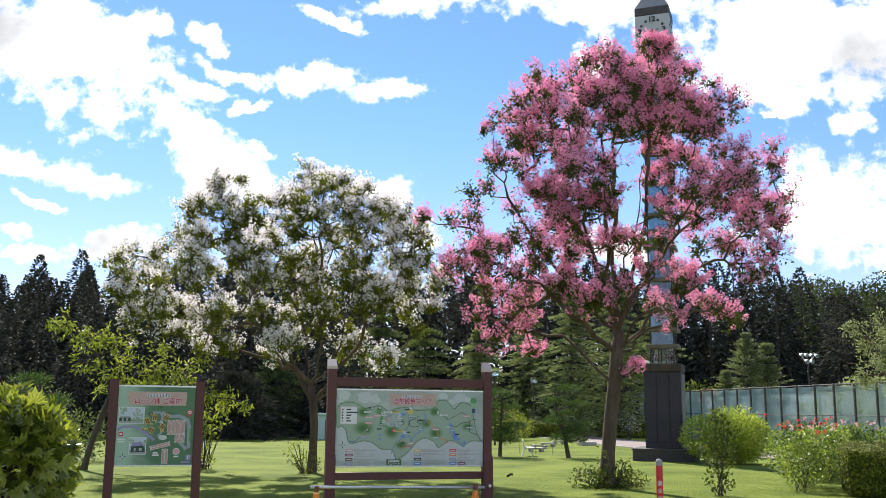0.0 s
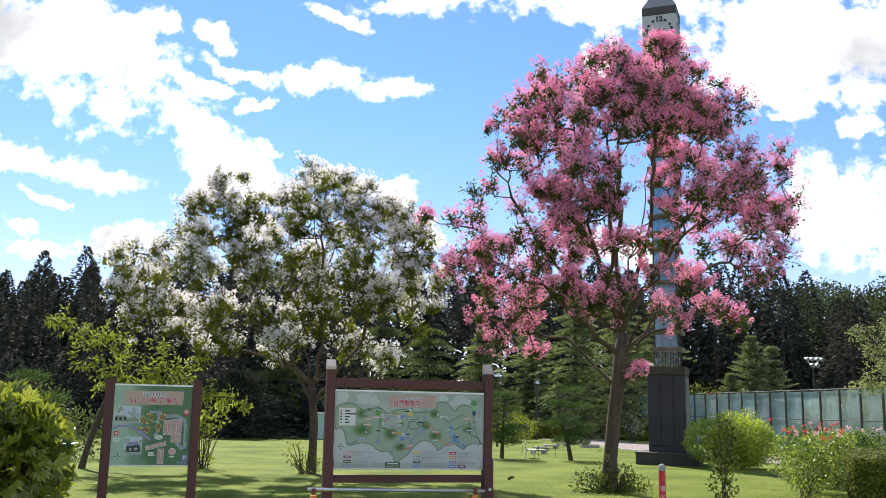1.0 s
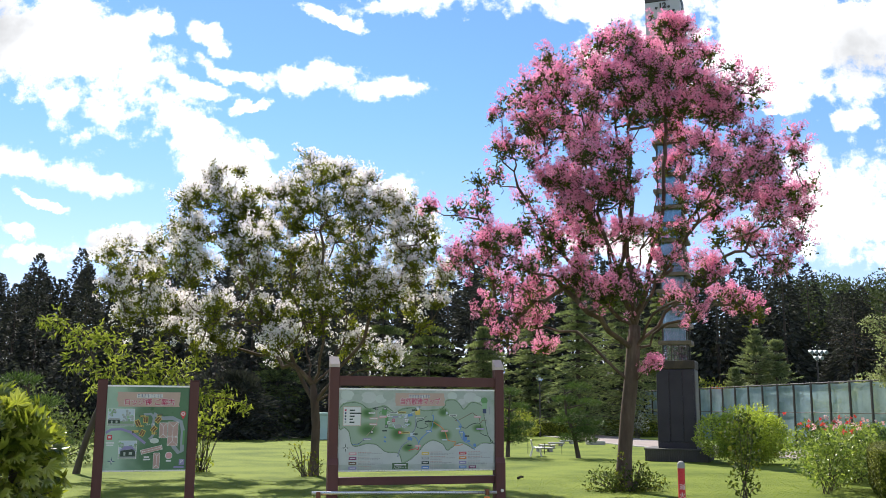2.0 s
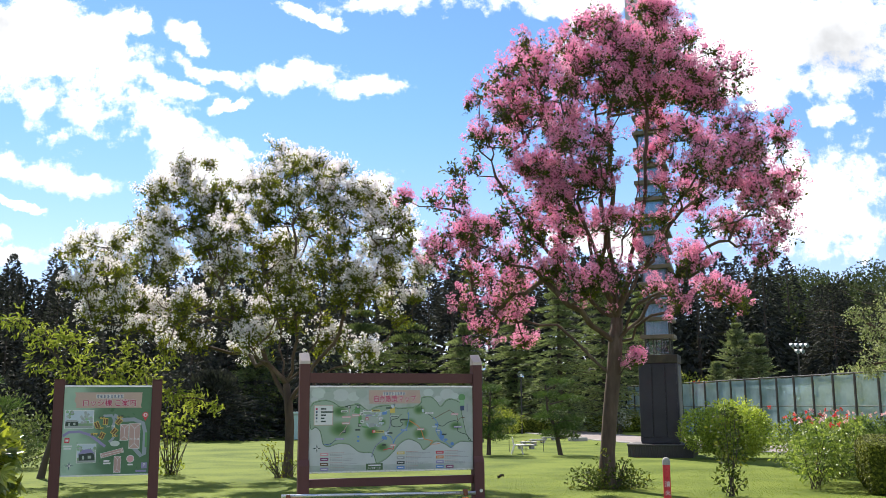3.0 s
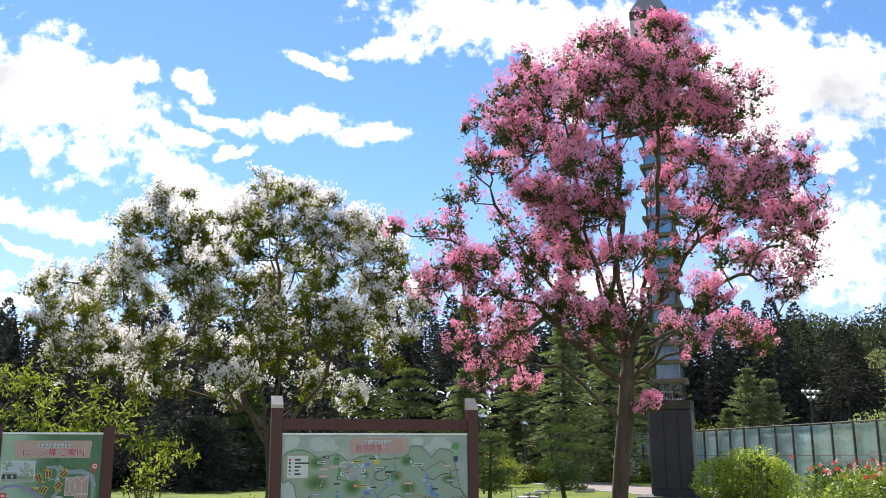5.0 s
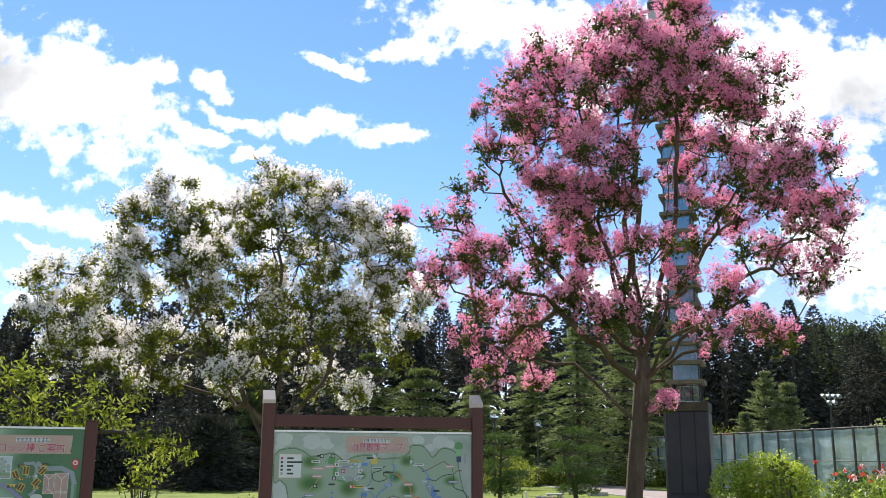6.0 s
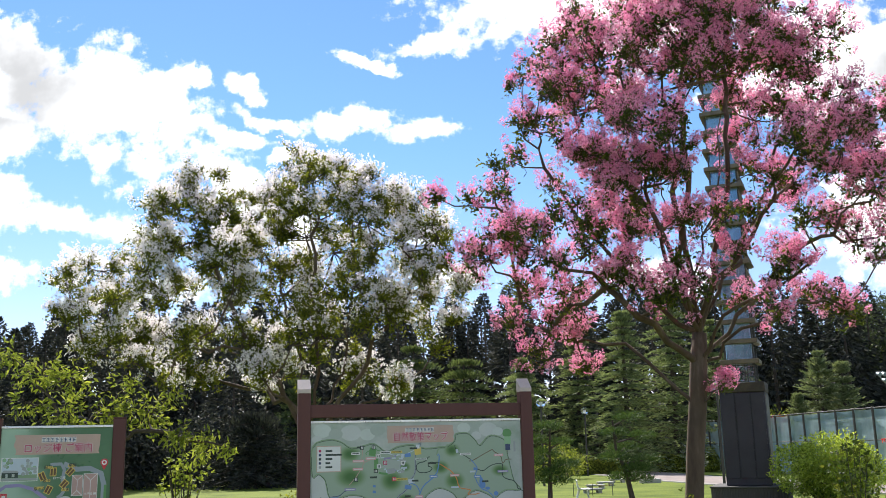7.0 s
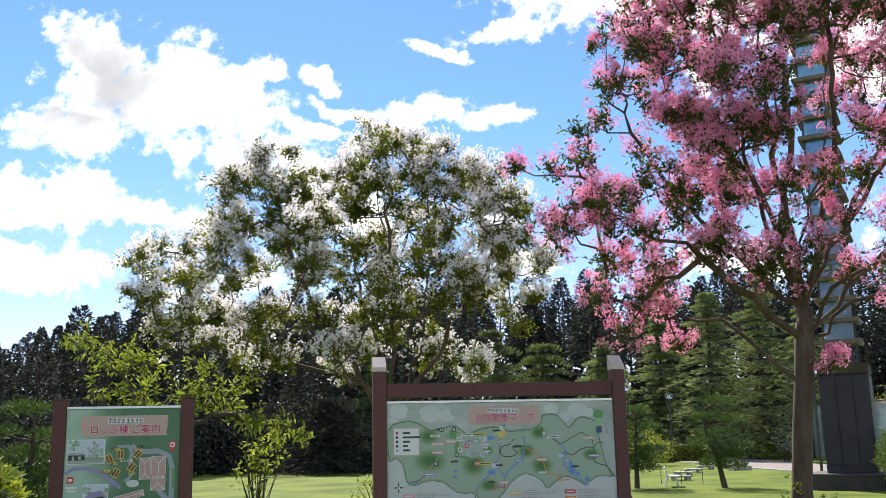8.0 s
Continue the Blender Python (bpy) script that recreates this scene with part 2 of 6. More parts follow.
M["leaf_pale"] = foliage("variegated_leaves", [(0.05, (0.10, 0.13, 0.08)), (0.5, (0.3, 0.33, 0.28)), (0.95, (0.6, 0.62, 0.58))], 0.3, 0.6)
M["red"] = foliage("red_petals", [(0.05, (0.5, 0.02, 0.03)), (0.5, (0.7, 0.05, 0.05)), (0.95, (0.8, 0.2, 0.12))], 0.35, 0.5, (1, 0.8, 0.8))
M["rosepink"] = foliage("pale_rose_petals", [(0.05, (0.7, 0.3, 0.34)), (0.5, (0.8, 0.5, 0.5)), (0.95, (0.85, 0.72, 0.68))], 0.35, 0.5, (1, 0.9, 0.9))
M["post"] = surface("brown_painted_post", (0.088, 0.034, 0.033), (0.115, 0.047, 0.044), 2.0, 0.55, 30, 0.08, stretch=(1, 1, 0.2), spec=0.25)
M["alu"] = surface("brushed_aluminium", (0.55, 0.55, 0.58), (0.7, 0.7, 0.72), 2, 0.35, 60, 0.03, metal=0.8)
M["black"] = surface("black_stone", (0.026, 0.024, 0.034), (0.04, 0.037, 0.05), 1.0, 0.4, 25, 0.03, spots=(0.05, 0.045, 0.055), spec=0.25)
M["tower_side"] = surface("grey_stone_edge", (0.10, 0.095, 0.09), (0.17, 0.16, 0.15), 1.0, 0.5, 25, 0.05)
M["plinth"] = surface("dark_grey_fluted_stone", (0.05, 0.047, 0.047), (0.10, 0.093, 0.09), 2.0, 0.7, 30, 0.1, spec=0.3)
M["copper"] = surface("weathered_bronze", (0.07, 0.06, 0.045), (0.14, 0.115, 0.08), 2.0, 0.5, 20, 0.1, metal=0.3, spots=(0.2, 0.15, 0.09))
M["cap_bronze"] = surface("dull_dark_bronze", (0.03, 0.026, 0.024), (0.062, 0.05, 0.04), 3.0, 0.55, 20, 0.08, metal=0.2, spots=(0.09, 0.07, 0.045), spec=0.25)
M["clockwhite"] = surface("pale_grey_clock_cladding", (0.36, 0.37, 0.42), (0.44, 0.45, 0.5), 1.0, 0.5, 20, 0.02)
M["dial"] = surface("dark_dial_marks", (0.02, 0.02, 0.02), (0.03, 0.03, 0.03), 2, 0.5, 20, 0)
M["bluetop"] = surface("grey_metal_roof", (0.2, 0.2, 0.21), (0.28, 0.28, 0.29), 1, 0.5, 20, 0.03, metal=0.3)
M["darkmetal"] = surface("dark_metal", (0.03, 0.027, 0.026), (0.06, 0.055, 0.05), 3, 0.5, 30, 0.05, metal=0.2)
M["whitepaint"] = surface("white_paint", (0.68, 0.68, 0.66), (0.78, 0.78, 0.76), 3, 0.5, 40, 0.05)
M["teal"] = surface("pale_teal_render", (0.36, 0.52, 0.50), (0.46, 0.6, 0.57), 1, 0.8, 30, 0.05)
M["redpost"] = surface("red_enamel", (0.5, 0.02, 0.03), (0.6, 0.035, 0.045), 2, 0.35, 30, 0.02)
M["orange"] = surface("orange_plastic", (0.75, 0.2, 0.02), (0.85, 0.27, 0.03), 2, 0.4, 30, 0.02)
M["concrete"] = surface("weathered_concrete", (0.28, 0.27, 0.25), (0.4, 0.39, 0.36), 2, 0.9, 40, 0.2)
M["mapbase"] = surface("printed_map_green", (0.27, 0.34, 0.28), (0.39, 0.43, 0.41), 2.6, 0.4, 8, 0.0, spots=(0.5, 0.52, 0.5), spec=0.3)


def printed_wash(name, dark, pale):
    """Printed green ground that fades to a pale wash on one side, with soft uneven borders."""
    m = surface(name, dark[0], dark[1], 1.6, 0.35, 8, 0.0)
    nt = m.node_tree
    bsdf = next(n for n in nt.nodes if n.type == "BSDF_PRINCIPLED")
    co = nt.nodes.new("ShaderNodeTexCoord").outputs["Object"]
    xyz = nt.nodes.new("ShaderNodeSeparateXYZ")
    nt.links.new(co, xyz.inputs[0])
    bend = nt.nodes.new("ShaderNodeMath")
    bend.operation = "MULTIPLY_ADD"
    nt.links.new(noise_node(nt, co, 2.4, 2.0).outputs[0], bend.inputs[0])
    bend.inputs[1].default_value = 0.7
    nt.links.new(xyz.outputs[0], bend.inputs[2])
    fade = nt.nodes.new("ShaderNodeMapRange")
    fade.interpolation_type = "SMOOTHSTEP"
    nt.links.new(bend.outputs[0], fade.inputs[0])
    for k, v in enumerate((-0.2, 0.42, 0.9, 0.0)):
        fade.inputs[1 + k].default_value = v
    mix = nt.nodes.new("ShaderNodeMix")
    mix.data_type = "RGBA"
    nt.links.new(fade.outputs[0], mix.inputs[0])
    nt.links.new(bsdf.inputs["Base Color"].links[0].from_socket, mix.inputs[6])
    mix.inputs[7].default_value = (*pale, 1)
    nt.links.new(mix.outputs[2], bsdf.inputs["Base Color"])
    return m


M["lodgebase"] = printed_wash("printed_board_green", ((0.042, 0.12, 0.06), (0.075, 0.175, 0.09)), (0.36, 0.5, 0.4))


def plain(name, col, rough=0.4, spec=0.5):
    return surface(name, tuple(c * 0.94 for c in col), tuple(min(1, c * 1.06) for c in col), 5.0, rough, 30, 0.0, spec=spec)


def glass_mat(name, col, rough=0.02):
    m, nt, bsdf, out = nodes_of(name)
    bsdf.inputs["Base Color"].default_value = (*col, 1)
    bsdf.inputs["Roughness"].default_value = rough
    bsdf.inputs["Transmission Weight"].default_value = 1.0
    bsdf.inputs["IOR"].default_value = 1.45
    return m


M["glass"] = glass_mat("clear_globe_glass", (0.95, 0.97, 1.0))
M["lantern"] = glass_mat("pale_blue_lantern_glass", (0.72, 0.86, 0.93), 0.04)
M["shaft"] = surface("bluish_panel_glass", (0.34, 0.45, 0.53), (0.52, 0.63, 0.70), 1.5, 0.2, 9, 0.05, metal=0.45, stretch=(6, 6, 0.3))
M["mirror"] = surface("bluish_mirror_glass", (0.36, 0.47, 0.54), (0.54, 0.64, 0.70), 0.8, 0.14, 14, 0.03, metal=0.6, stretch=(5, 5, 0.3))


def net_mat():
    m, nt, bsdf, out = nodes_of("teal_windbreak_net")
    co = nt.nodes.new("ShaderNodeTexCoord").outputs["Object"]
    n = noise_node(nt, co, 0.8, 5.0)
    nt.links.new(ramp_node(nt, n.outputs[0], [(0.3, (0.18, 0.27, 0.32)), (0.7, (0.33, 0.43, 0.5))]), bsdf.inputs["Base Color"])
    bsdf.inputs["Roughness"].default_value = 0.8
    tp = nt.nodes.new("ShaderNodeBsdfTransparent")
    mx = nt.nodes.new("ShaderNodeMixShader")
    fac = nt.nodes.new("ShaderNodeMapRange")
    nt.links.new(n.outputs[0], fac.inputs[0])
    fac.inputs[1].default_value, fac.inputs[2].default_value, fac.inputs[3].default_value, fac.inputs[4].default_value = 0.3, 0.7, 0.46, 0.74
    nt.links.new(fac.outputs[0], mx.inputs[0])
    tr = nt.nodes.new("ShaderNodeBsdfTranslucent")
    tr.inputs["Color"].default_value = (0.42, 0.58, 0.64, 1)
    mx2 = nt.nodes.new("ShaderNodeMixShader")
    mx2.inputs[0].default_value = 0.5
    nt.links.new(bsdf.outputs[0], mx2.inputs[1]), nt.links.new(tr.outputs[0], mx2.inputs[2])
    nt.links.new(tp.outputs[0], mx.inputs[1]), nt.links.new(mx2.outputs[0], mx.inputs[2])
    nt.links.new(mx.outputs[0], out.inputs["Surface"])
    return m


M["net"] = net_mat()

# ---- building blocks ----


def link(name, me, material, parent=None, label="", m=None, smooth=False):
    if material is not None and not me.materials:
        me.materials.append(material)
    if smooth:
        me.polygons.foreach_set("use_smooth", [True] * len(me.polygons))
    ob = new(name, me)
    if parent is not None:
        ob.parent = parent
    if m is not None:
        ob.matrix_basis = m
    if label:
        ob["label"] = label
    return ob


def part(name, bm, material, parent=None, label="", m=None, smooth=False):
    me = bpy.data.meshes.new(name)
    bmesh.ops.recalc_face_normals(bm, faces=bm.faces)
    bm.to_mesh(me)
    bm.free()
    return link(name, me, material, parent, label, m, smooth)


def mesh(name, v, f):
    me = bpy.data.meshes.new(name)
    me.from_pydata(np.asarray(v).reshape(-1, 3).tolist(), [], np.asarray(f).tolist() if not isinstance(f, list) else f)
    me.update()
    return me


def thing(name, at, label, category, group="", rz=0.0, kind=""):
    ob = new(name)
    ob.matrix_basis = pose(*at, 0, 0, rz)
    return tagged(ob, label, category, group, kind)


def box(w, d, h, bevel=0.01, at=(0, 0, 0), segs=1, bm=None, turn=None):
    """A block that stands on at, its edges rounded."""
    own = bmesh.new()
    bmesh.ops.create_cube(own, size=1.0)
    bmesh.ops.scale(own, vec=(w, d, h), verts=own.verts)
    bmesh.ops.translate(own, vec=(0, 0, h / 2), verts=own.verts)
    if bevel:
        bmesh.ops.bevel(own, geom=own.edges[:], offset=bevel, segments=segs, affect="EDGES", profile=0.7)
    if turn is not None:
        bmesh.ops.transform(own, matrix=turn, verts=own.verts)
    bmesh.ops.translate(own, vec=at, verts=own.verts)
    if bm is None:
        return own
    me = bpy.data.meshes.new("tmp")
    own.to_mesh(me)
    own.free()
    bm.from_mesh(me)
    bpy.data.meshes.remove(me)
    return bm


def rod(p, q, r, r2=None, sides=12, bm=None):
    bm = bm or bmesh.new()
    p, q = Vector(p), Vector(q)
    turn = (q - p).to_track_quat("Z", "Y").to_matrix().to_4x4()
    bmesh.ops.create_cone(bm, cap_ends=True, segments=sides, radius1=r, radius2=r if r2 is None else r2, depth=(q - p).length,
                          matrix=Matrix.Translation((p + q) / 2) @ turn)
    return bm


def tubes(segments, sides=7):
    """Tapered pieces of branch: rows of p, q, radius at p, radius at q."""
    p = np.array([s[0] for s in segments], float)
    q = np.array([s[1] for s in segments], float)
    r = np.array([[s[2], s[3]] for s in segments], float)
    d = q - p
    d /= np.linalg.norm(d, axis=1)[:, None] + 1e-9
    ref = np.where(np.abs(d[:, 2:3]) > 0.9, [[1.0, 0, 0]], [[0, 0, 1.0]])
    a = np.cross(d, ref)
    a /= np.linalg.norm(a, axis=1)[:, None] + 1e-9
    b = np.cross(d, a)
    ang = np.linspace(0, 2 * np.pi, sides, endpoint=False)
    ring = a[:, None] * np.cos(ang)[None, :, None] + b[:, None] * np.sin(ang)[None, :, None]
    lo, hi = p[:, None] + ring * r[:, 0, None, None], q[:, None] + ring * r[:, 1, None, None]
    v = np.concatenate([lo, hi], axis=1).reshape(-1, 3)
    k = np.arange(sides)
    one = np.stack([k, (k + 1) % sides, (k + 1) % sides + sides, k + sides], axis=1)
    f = (one[None] + (np.arange(len(p)) * 2 * sides)[:, None, None]).reshape(-1, 4)
    return v, f


def cane(rows, sides=8):
    """One bent, tapering branch from pieces that follow one another."""
    line = [Vector(rows[0][0])] + [Vector(r[1]) for r in rows]
    radii = [rows[0][2]] + [r[3] for r in rows]
    v, f = [], []
    side = None
    for k, q in enumerate(line):
        d = (line[min(k + 1, len(line) - 1)] - line[max(k - 1, 0)]).normalized()
        if side is None:
            side = d.orthogonal().normalized()
        side = (side - d * side.dot(d)).normalized()
        over = d.cross(side)
        for s in range(sides):
            a = 2 * math.pi * s / sides
            v.append(tuple(q + (side * math.cos(a) + over * math.sin(a)) * radii[k]))
        if k:
            b = (k - 1) * sides
            f += [[b + s, b + (s + 1) % sides, b + sides + (s + 1) % sides, b + sides + s] for s in range(sides)]
    f.append([len(v) - sides + s for s in range(sides)])
    return np.array(v), f


def unit(a):
    return a / (np.linalg.norm(a, axis=-1, keepdims=True) + 1e-9)


def leaves(points, ways, length, width, rng, fold=0.12):
    """A folded four-cornered blade at every point; length and width may be arrays."""
    n = len(points)
    ways = unit(ways)
    side = unit(np.cross(ways, rng.normal(size=(n, 3))))
    up = np.cross(side, ways)
    length = np.broadcast_to(np.asarray(length, float), n)[:, None] * rng.uniform(0.75, 1.2, (n, 1))
    width = np.broadcast_to(np.asarray(width, float), n)[:, None] * rng.uniform(0.8, 1.15, (n, 1))
    mid = points + ways * length * 0.45 + up * length * fold
    v = np.stack([points, mid + side * width / 2, points + ways * length, mid - side * width / 2], axis=1)
    return v.reshape(-1, 3), np.arange(4 * n).reshape(n, 4)


def petals(points, faces, size, rng, corners=4):
    """Ruffled petals of three or four corners that face away from the middle of their flower head."""
    n = len(points)
    up = unit(faces + rng.normal(0, 0.4, (n, 3)))
    way = unit(np.cross(up, rng.normal(size=(n, 3))))
    side = np.cross(up, way)
    s = size * rng.uniform(0.7, 1.25, (n, 1))
    lift = up * s * 0.22
    ring = [points - way * s * 0.5 + lift, points + side * s * 0.5 - lift, points + way * s * 0.5 + lift, points - side * s * 0.5 - lift]
    if corners == 3:
        ring = [points - way * s * 0.5 + lift, points + side * s * 0.62 - lift, points + way * s * 0.5 + lift]
    return np.stack(ring, axis=1).reshape(-1, 3), np.arange(corners * n).reshape(n, corners)


def ball(n, rng):
    return unit(rng.normal(size=(n, 3)))


def join(pieces):
    v, f, k = [], [], 0
    for a, b in pieces:
        v.append(a), f.append(b + k)
        k += len(a)
    return np.concatenate(v), np.concatenate(f)


# ---- ground ----


def height(x, y):
    """Flat park; the wooded slope begins behind the lawn and climbs to the right."""
    far = np.clip((y * 0.96 + x * 0.28 - 62) / 70, 0, 1)
    return 5.0 * far * far * (3 - 2 * far)


def build_ground():
    xs = np.unique(np.concatenate([np.linspace(-700, -60, 16), np.linspace(-60, 90, 76), np.linspace(90, 900, 18)]))
    ys = np.unique(np.concatenate([np.linspace(-300, -10, 10), np.linspace(-10, 150, 81), np.linspace(150, 1500, 20)]))
    gx, gy = np.meshgrid(xs, ys)
    v = np.stack([gx, gy, height(gx, gy)], axis=-1).reshape(-1, 3)
    nx = len(xs)
    i, j = np.meshgrid(np.arange(nx - 1), np.arange(len(ys) - 1))
    a = (j * nx + i).ravel()
    f = np.stack([a, a + 1, a + nx + 1, a + nx], axis=1)
    tagged(link("ground", mesh("ground", v, f), M["lawn"], smooth=True), "mown green lawn running to the woods", "lawn", kind="structure")


build_ground()


def build_grass():
    rng = np.random.default_rng(5)
    n = 50000
    y = 15.2 + 8 * rng.random(n) ** 1.5
    x = (y - 0.4) * rng.uniform(-0.24, 0.92, n) - 4.2
    tuft = np.array([noise.noise((a * 1.7, b * 1.7, 0.0)) for a, b in zip(x, y)])
    p = np.stack([x, y, np.zeros(n)], axis=1)
    w = np.stack([rng.normal(0, 0.45, n), rng.normal(0, 0.45, n), np.ones(n)], axis=1)
    v, f = leaves(p, w, 0.016 + 0.010 * tuft, 0.008, rng, 0.05)
    tagged(link("grass", mesh("grass", v, f), M["grass"]), "short mown grass blades, sunlit, over the lawn", "grass", kind="stuff")


build_grass()

# ---- trees ----


def limbs(trunk, leaders, lobes, thick, rng, wiggle=0.045):
    """A trunk (points from the ground up), its main limbs (rows of points from the fork on), and a branch to the middle of every lobe,
    which takes off from the nearest limb. Gives one list of tapered pieces for the trunk, each limb and each branch."""
    pts = [Vector(p) for p in trunk]
    par = [-1] + list(range(len(trunk) - 1))
    chains = [list(range(1, len(trunk)))]

    def grow(start, goals, bow):
        last, chain = start, []
        for goal in goals:
            a, c = pts[last], Vector(goal)
            n = max(2, int((c - a).length / 0.3))
            out = Vector((c.x - a.x, c.y - a.y, 0))
            for s in range(1, n + 1):
                t = s / n
                q = a.lerp(c, t) + (out * 0.12 - Vector((0, 0, 0.1 * out.length))) * bow * math.sin(math.pi * t)
                if s < n:
                    q += Vector(rng.normal(0, wiggle, 3))
                pts.append(q), par.append(last)
                last = len(pts) - 1
                chain.append(last)
        chains.append(chain)
        return last

    ends = []
    for first, *goals in leaders:
        ends.append((grow(first, goals, 0.6), 1))
    ready = len(trunk) - 2
    for lobe in sorted(lobes, key=lambda q: (Vector(q[:3]) - pts[len(trunk) - 1]).length):
        c = Vector(lobe[:3])
        best, cost = len(trunk) - 1, 1e9
        for k in range(ready, len(pts)):
            d = (c - pts[k]).length
            here = d * (1 + 0.9 * max(0.0, 0.25 - (c - pts[k]).z / max(d, 0.05)))
            if here < cost:
                best, cost = k, here
        ends.append((grow(best, [c], 0.8), 1))
    load = [0] * len(pts)
    for k, n in ends:
        while k >= 0:
            load[k] += n
            k = par[k]
    total = len(ends)
    rad = [max(0.012, thick * math.sqrt(n / total)) for n in load]
    groups = []
    for chain in chains:
        rows = []
        for k in chain:
            end = 0.55 if k == chain[-1] and chain is not chains[0] else 1.0
            rows.append((pts[par[k]], pts[k], min(rad[par[k]], rad[k] * 1.2) if chain is not chains[0] else rad[par[k]], rad[k] * end))
        groups.append(rows)
    p, q, a, b = groups[0][0]
    groups[0][0] = (p, q, a * 1.35, b)
    return groups


def split_crown(lobes, rng, clumps, per, spread):
    """Where the leaves of a crown start, and the twigs that carry them: they fill the lower and inner part of each lobe."""
    start, way, twigs = [], [], []
    for cx, cy, cz, r in lobes:
        c = np.array([cx, cy, cz])
        n = max(3, int(clumps * r * r))
        at = c - [0, 0, 0.12 * r] + ball(n, rng) * (r * rng.random((n, 1)) ** 0.5) * [1, 1, 0.8]
        for q in at:
            twigs.append((c + (q - c) * 0.15, q, 0.007, 0.003))
        start.append(np.repeat(at, per, axis=0) + rng.normal(0, spread, (n * per, 3)))
        way.append(unit(np.repeat(at - c, per, axis=0)) * 0.6 + ball(n * per, rng) + [0, 0, 0.1])
    return np.concatenate(start), np.concatenate(way), twigs


def bloom_heads(tips, axes, rng, florets, size, length):
    """Flower heads: cones of frilled florets, each of a few small petals."""
    per = 5
    n = max(3, florets // per)
    pos, face = [], []
    for q, a in zip(tips, axes):
        ln = length * rng.uniform(0.65, 1.3)
        t = rng.random(n) ** 1.1
        out = ball(n, rng)
        out = unit(out - a * (out @ a)[:, None] * 0.7)
        wide = 0.5 * ln * np.sqrt(np.maximum(0.03, 1 - (2 * t - 0.75) ** 2 / 1.6)) * rng.uniform(0.75, 1.05, n)
        at = q + a * (t * ln)[:, None] + out * wide[:, None]
        o = np.repeat(out * 0.8 + a * 0.45, per, axis=0)
        pos.append(np.repeat(at, per, axis=0) + rng.normal(0, size * 0.36, (n * per, 3)))
        face.append(o)
    return petals(np.concatenate(pos), np.concatenate(face), size, rng, 3)


def spray_crown(lobes, rng, clump, fill, shoots, per, blooming, thin, edged=False):
    """Every lobe breaks up into clumps on side branches; a clump is a brush of leafy shoots, most of which end in a flower head."""
    twigs, start, way, tips, axes = [], [], [], [], []
    a = np.array(lobes)

    def tops(x):
        return (a[:, 2] + a[:, 3])[np.abs(a[:, 0] - x) < 0.8].max(initial=0)

    def left(z):
        return (a[:, 0] - a[:, 3])[np.abs(a[:, 2] - z) < 0.7].min(initial=9)

    def right(z):
        return (a[:, 0] + a[:, 3])[np.abs(a[:, 2] - z) < 0.7].max(initial=-9)

    for cx, cy, cz, r in lobes:
        c = np.array([cx, cy, cz])
        bare = thin[0] < cx < thin[1] and thin[2] < cz < thin[3]
        n = max(2, int(round(fill * (r / clump) ** 2 * (0.75 if bare else 1.0))))
        d = unit(ball(n, rng) + [0, 0, 0.3])
        mids = c + d * np.maximum(0.05, r - 0.55 * clump) * rng.uniform(0.55, 1.0, (n, 1))
        for m_ in mids:
            knee = (c + m_) / 2 + rng.normal(0, 0.05, 3) - [0, 0, 0.05]
            twigs.append((c, knee, 0.013, 0.010))
            twigs.append((knee, m_, 0.010, 0.007))
            rc = clump * rng.uniform(0.7, 1.2) * min(1.0, r / 0.28)
            rich = (0.5 if bare else 1.0) * blooming * rng.choice([0.12, 0.9, 1.35], p=[0.3, 0.36, 0.34])
            if edged:       # blossom crowds the outside of the crown and hangs in drifts inside it
                depth_ = min(tops(m_[0]) - m_[2], 1.6 * (m_[0] - left(m_[2])), 1.6 * (right(m_[2]) - m_[0]))
                drift = noise.noise((m_[0] * 0.75 + 3, m_[1] * 0.5, m_[2] * 0.9))
                rich = blooming * (1.5 if depth_ < 0.85 else 1.2 if drift > 0.15 else 0.6 if drift > -0.08 else 0.2)
            dirs = unit(ball(shoots, rng) + [0, 0, 0.5])
            ends = m_ + dirs * rc * rng.uniform(0.5, 1.4, (shoots, 1))
            for e, w in zip(ends, dirs):
                twigs.append((m_, e, 0.005, 0.003))
                t = rng.uniform(0.15, 1.0, (per, 1))
                start.append(m_ + (e - m_) * t + rng.normal(0, 0.03, (per, 3)))
                way.append(w * 0.5 + ball(per, rng) + [0, 0, -0.1])
                if rng.random() < rich * (0.5 + 0.75 * max(0.0, w[2] + 0.35)):
                    tips.append(e), axes.append(unit(w * 0.8 + [0, 0, 0.55] + rng.normal(0, 0.2, 3)))
    return twigs, np.concatenate(start), np.concatenate(way), tips, axes


def between(lobes, n, seed):
    """More lobes between neighbouring ones, so that the crown closes."""
    rng = np.random.default_rng(seed)
    a = np.array(lobes)
    more = []
    while len(more) < n:
        i, j = rng.integers(len(a), size=2)
        gap = np.linalg.norm(a[i, :3] - a[j, :3])
        if 0.7 < gap < 1.9:
            c = (a[i] + a[j]) / 2
            if all(np.linalg.norm(c[:3] - np.array(q[:3])) > 0.45 for q in more):
                more.append((c[0] + rng.normal(0, 0.1), c[1] + rng.normal(0, 0.35), c[2] + rng.normal(0, 0.1), min(0.62, c[3] * 0.85)))
    return more


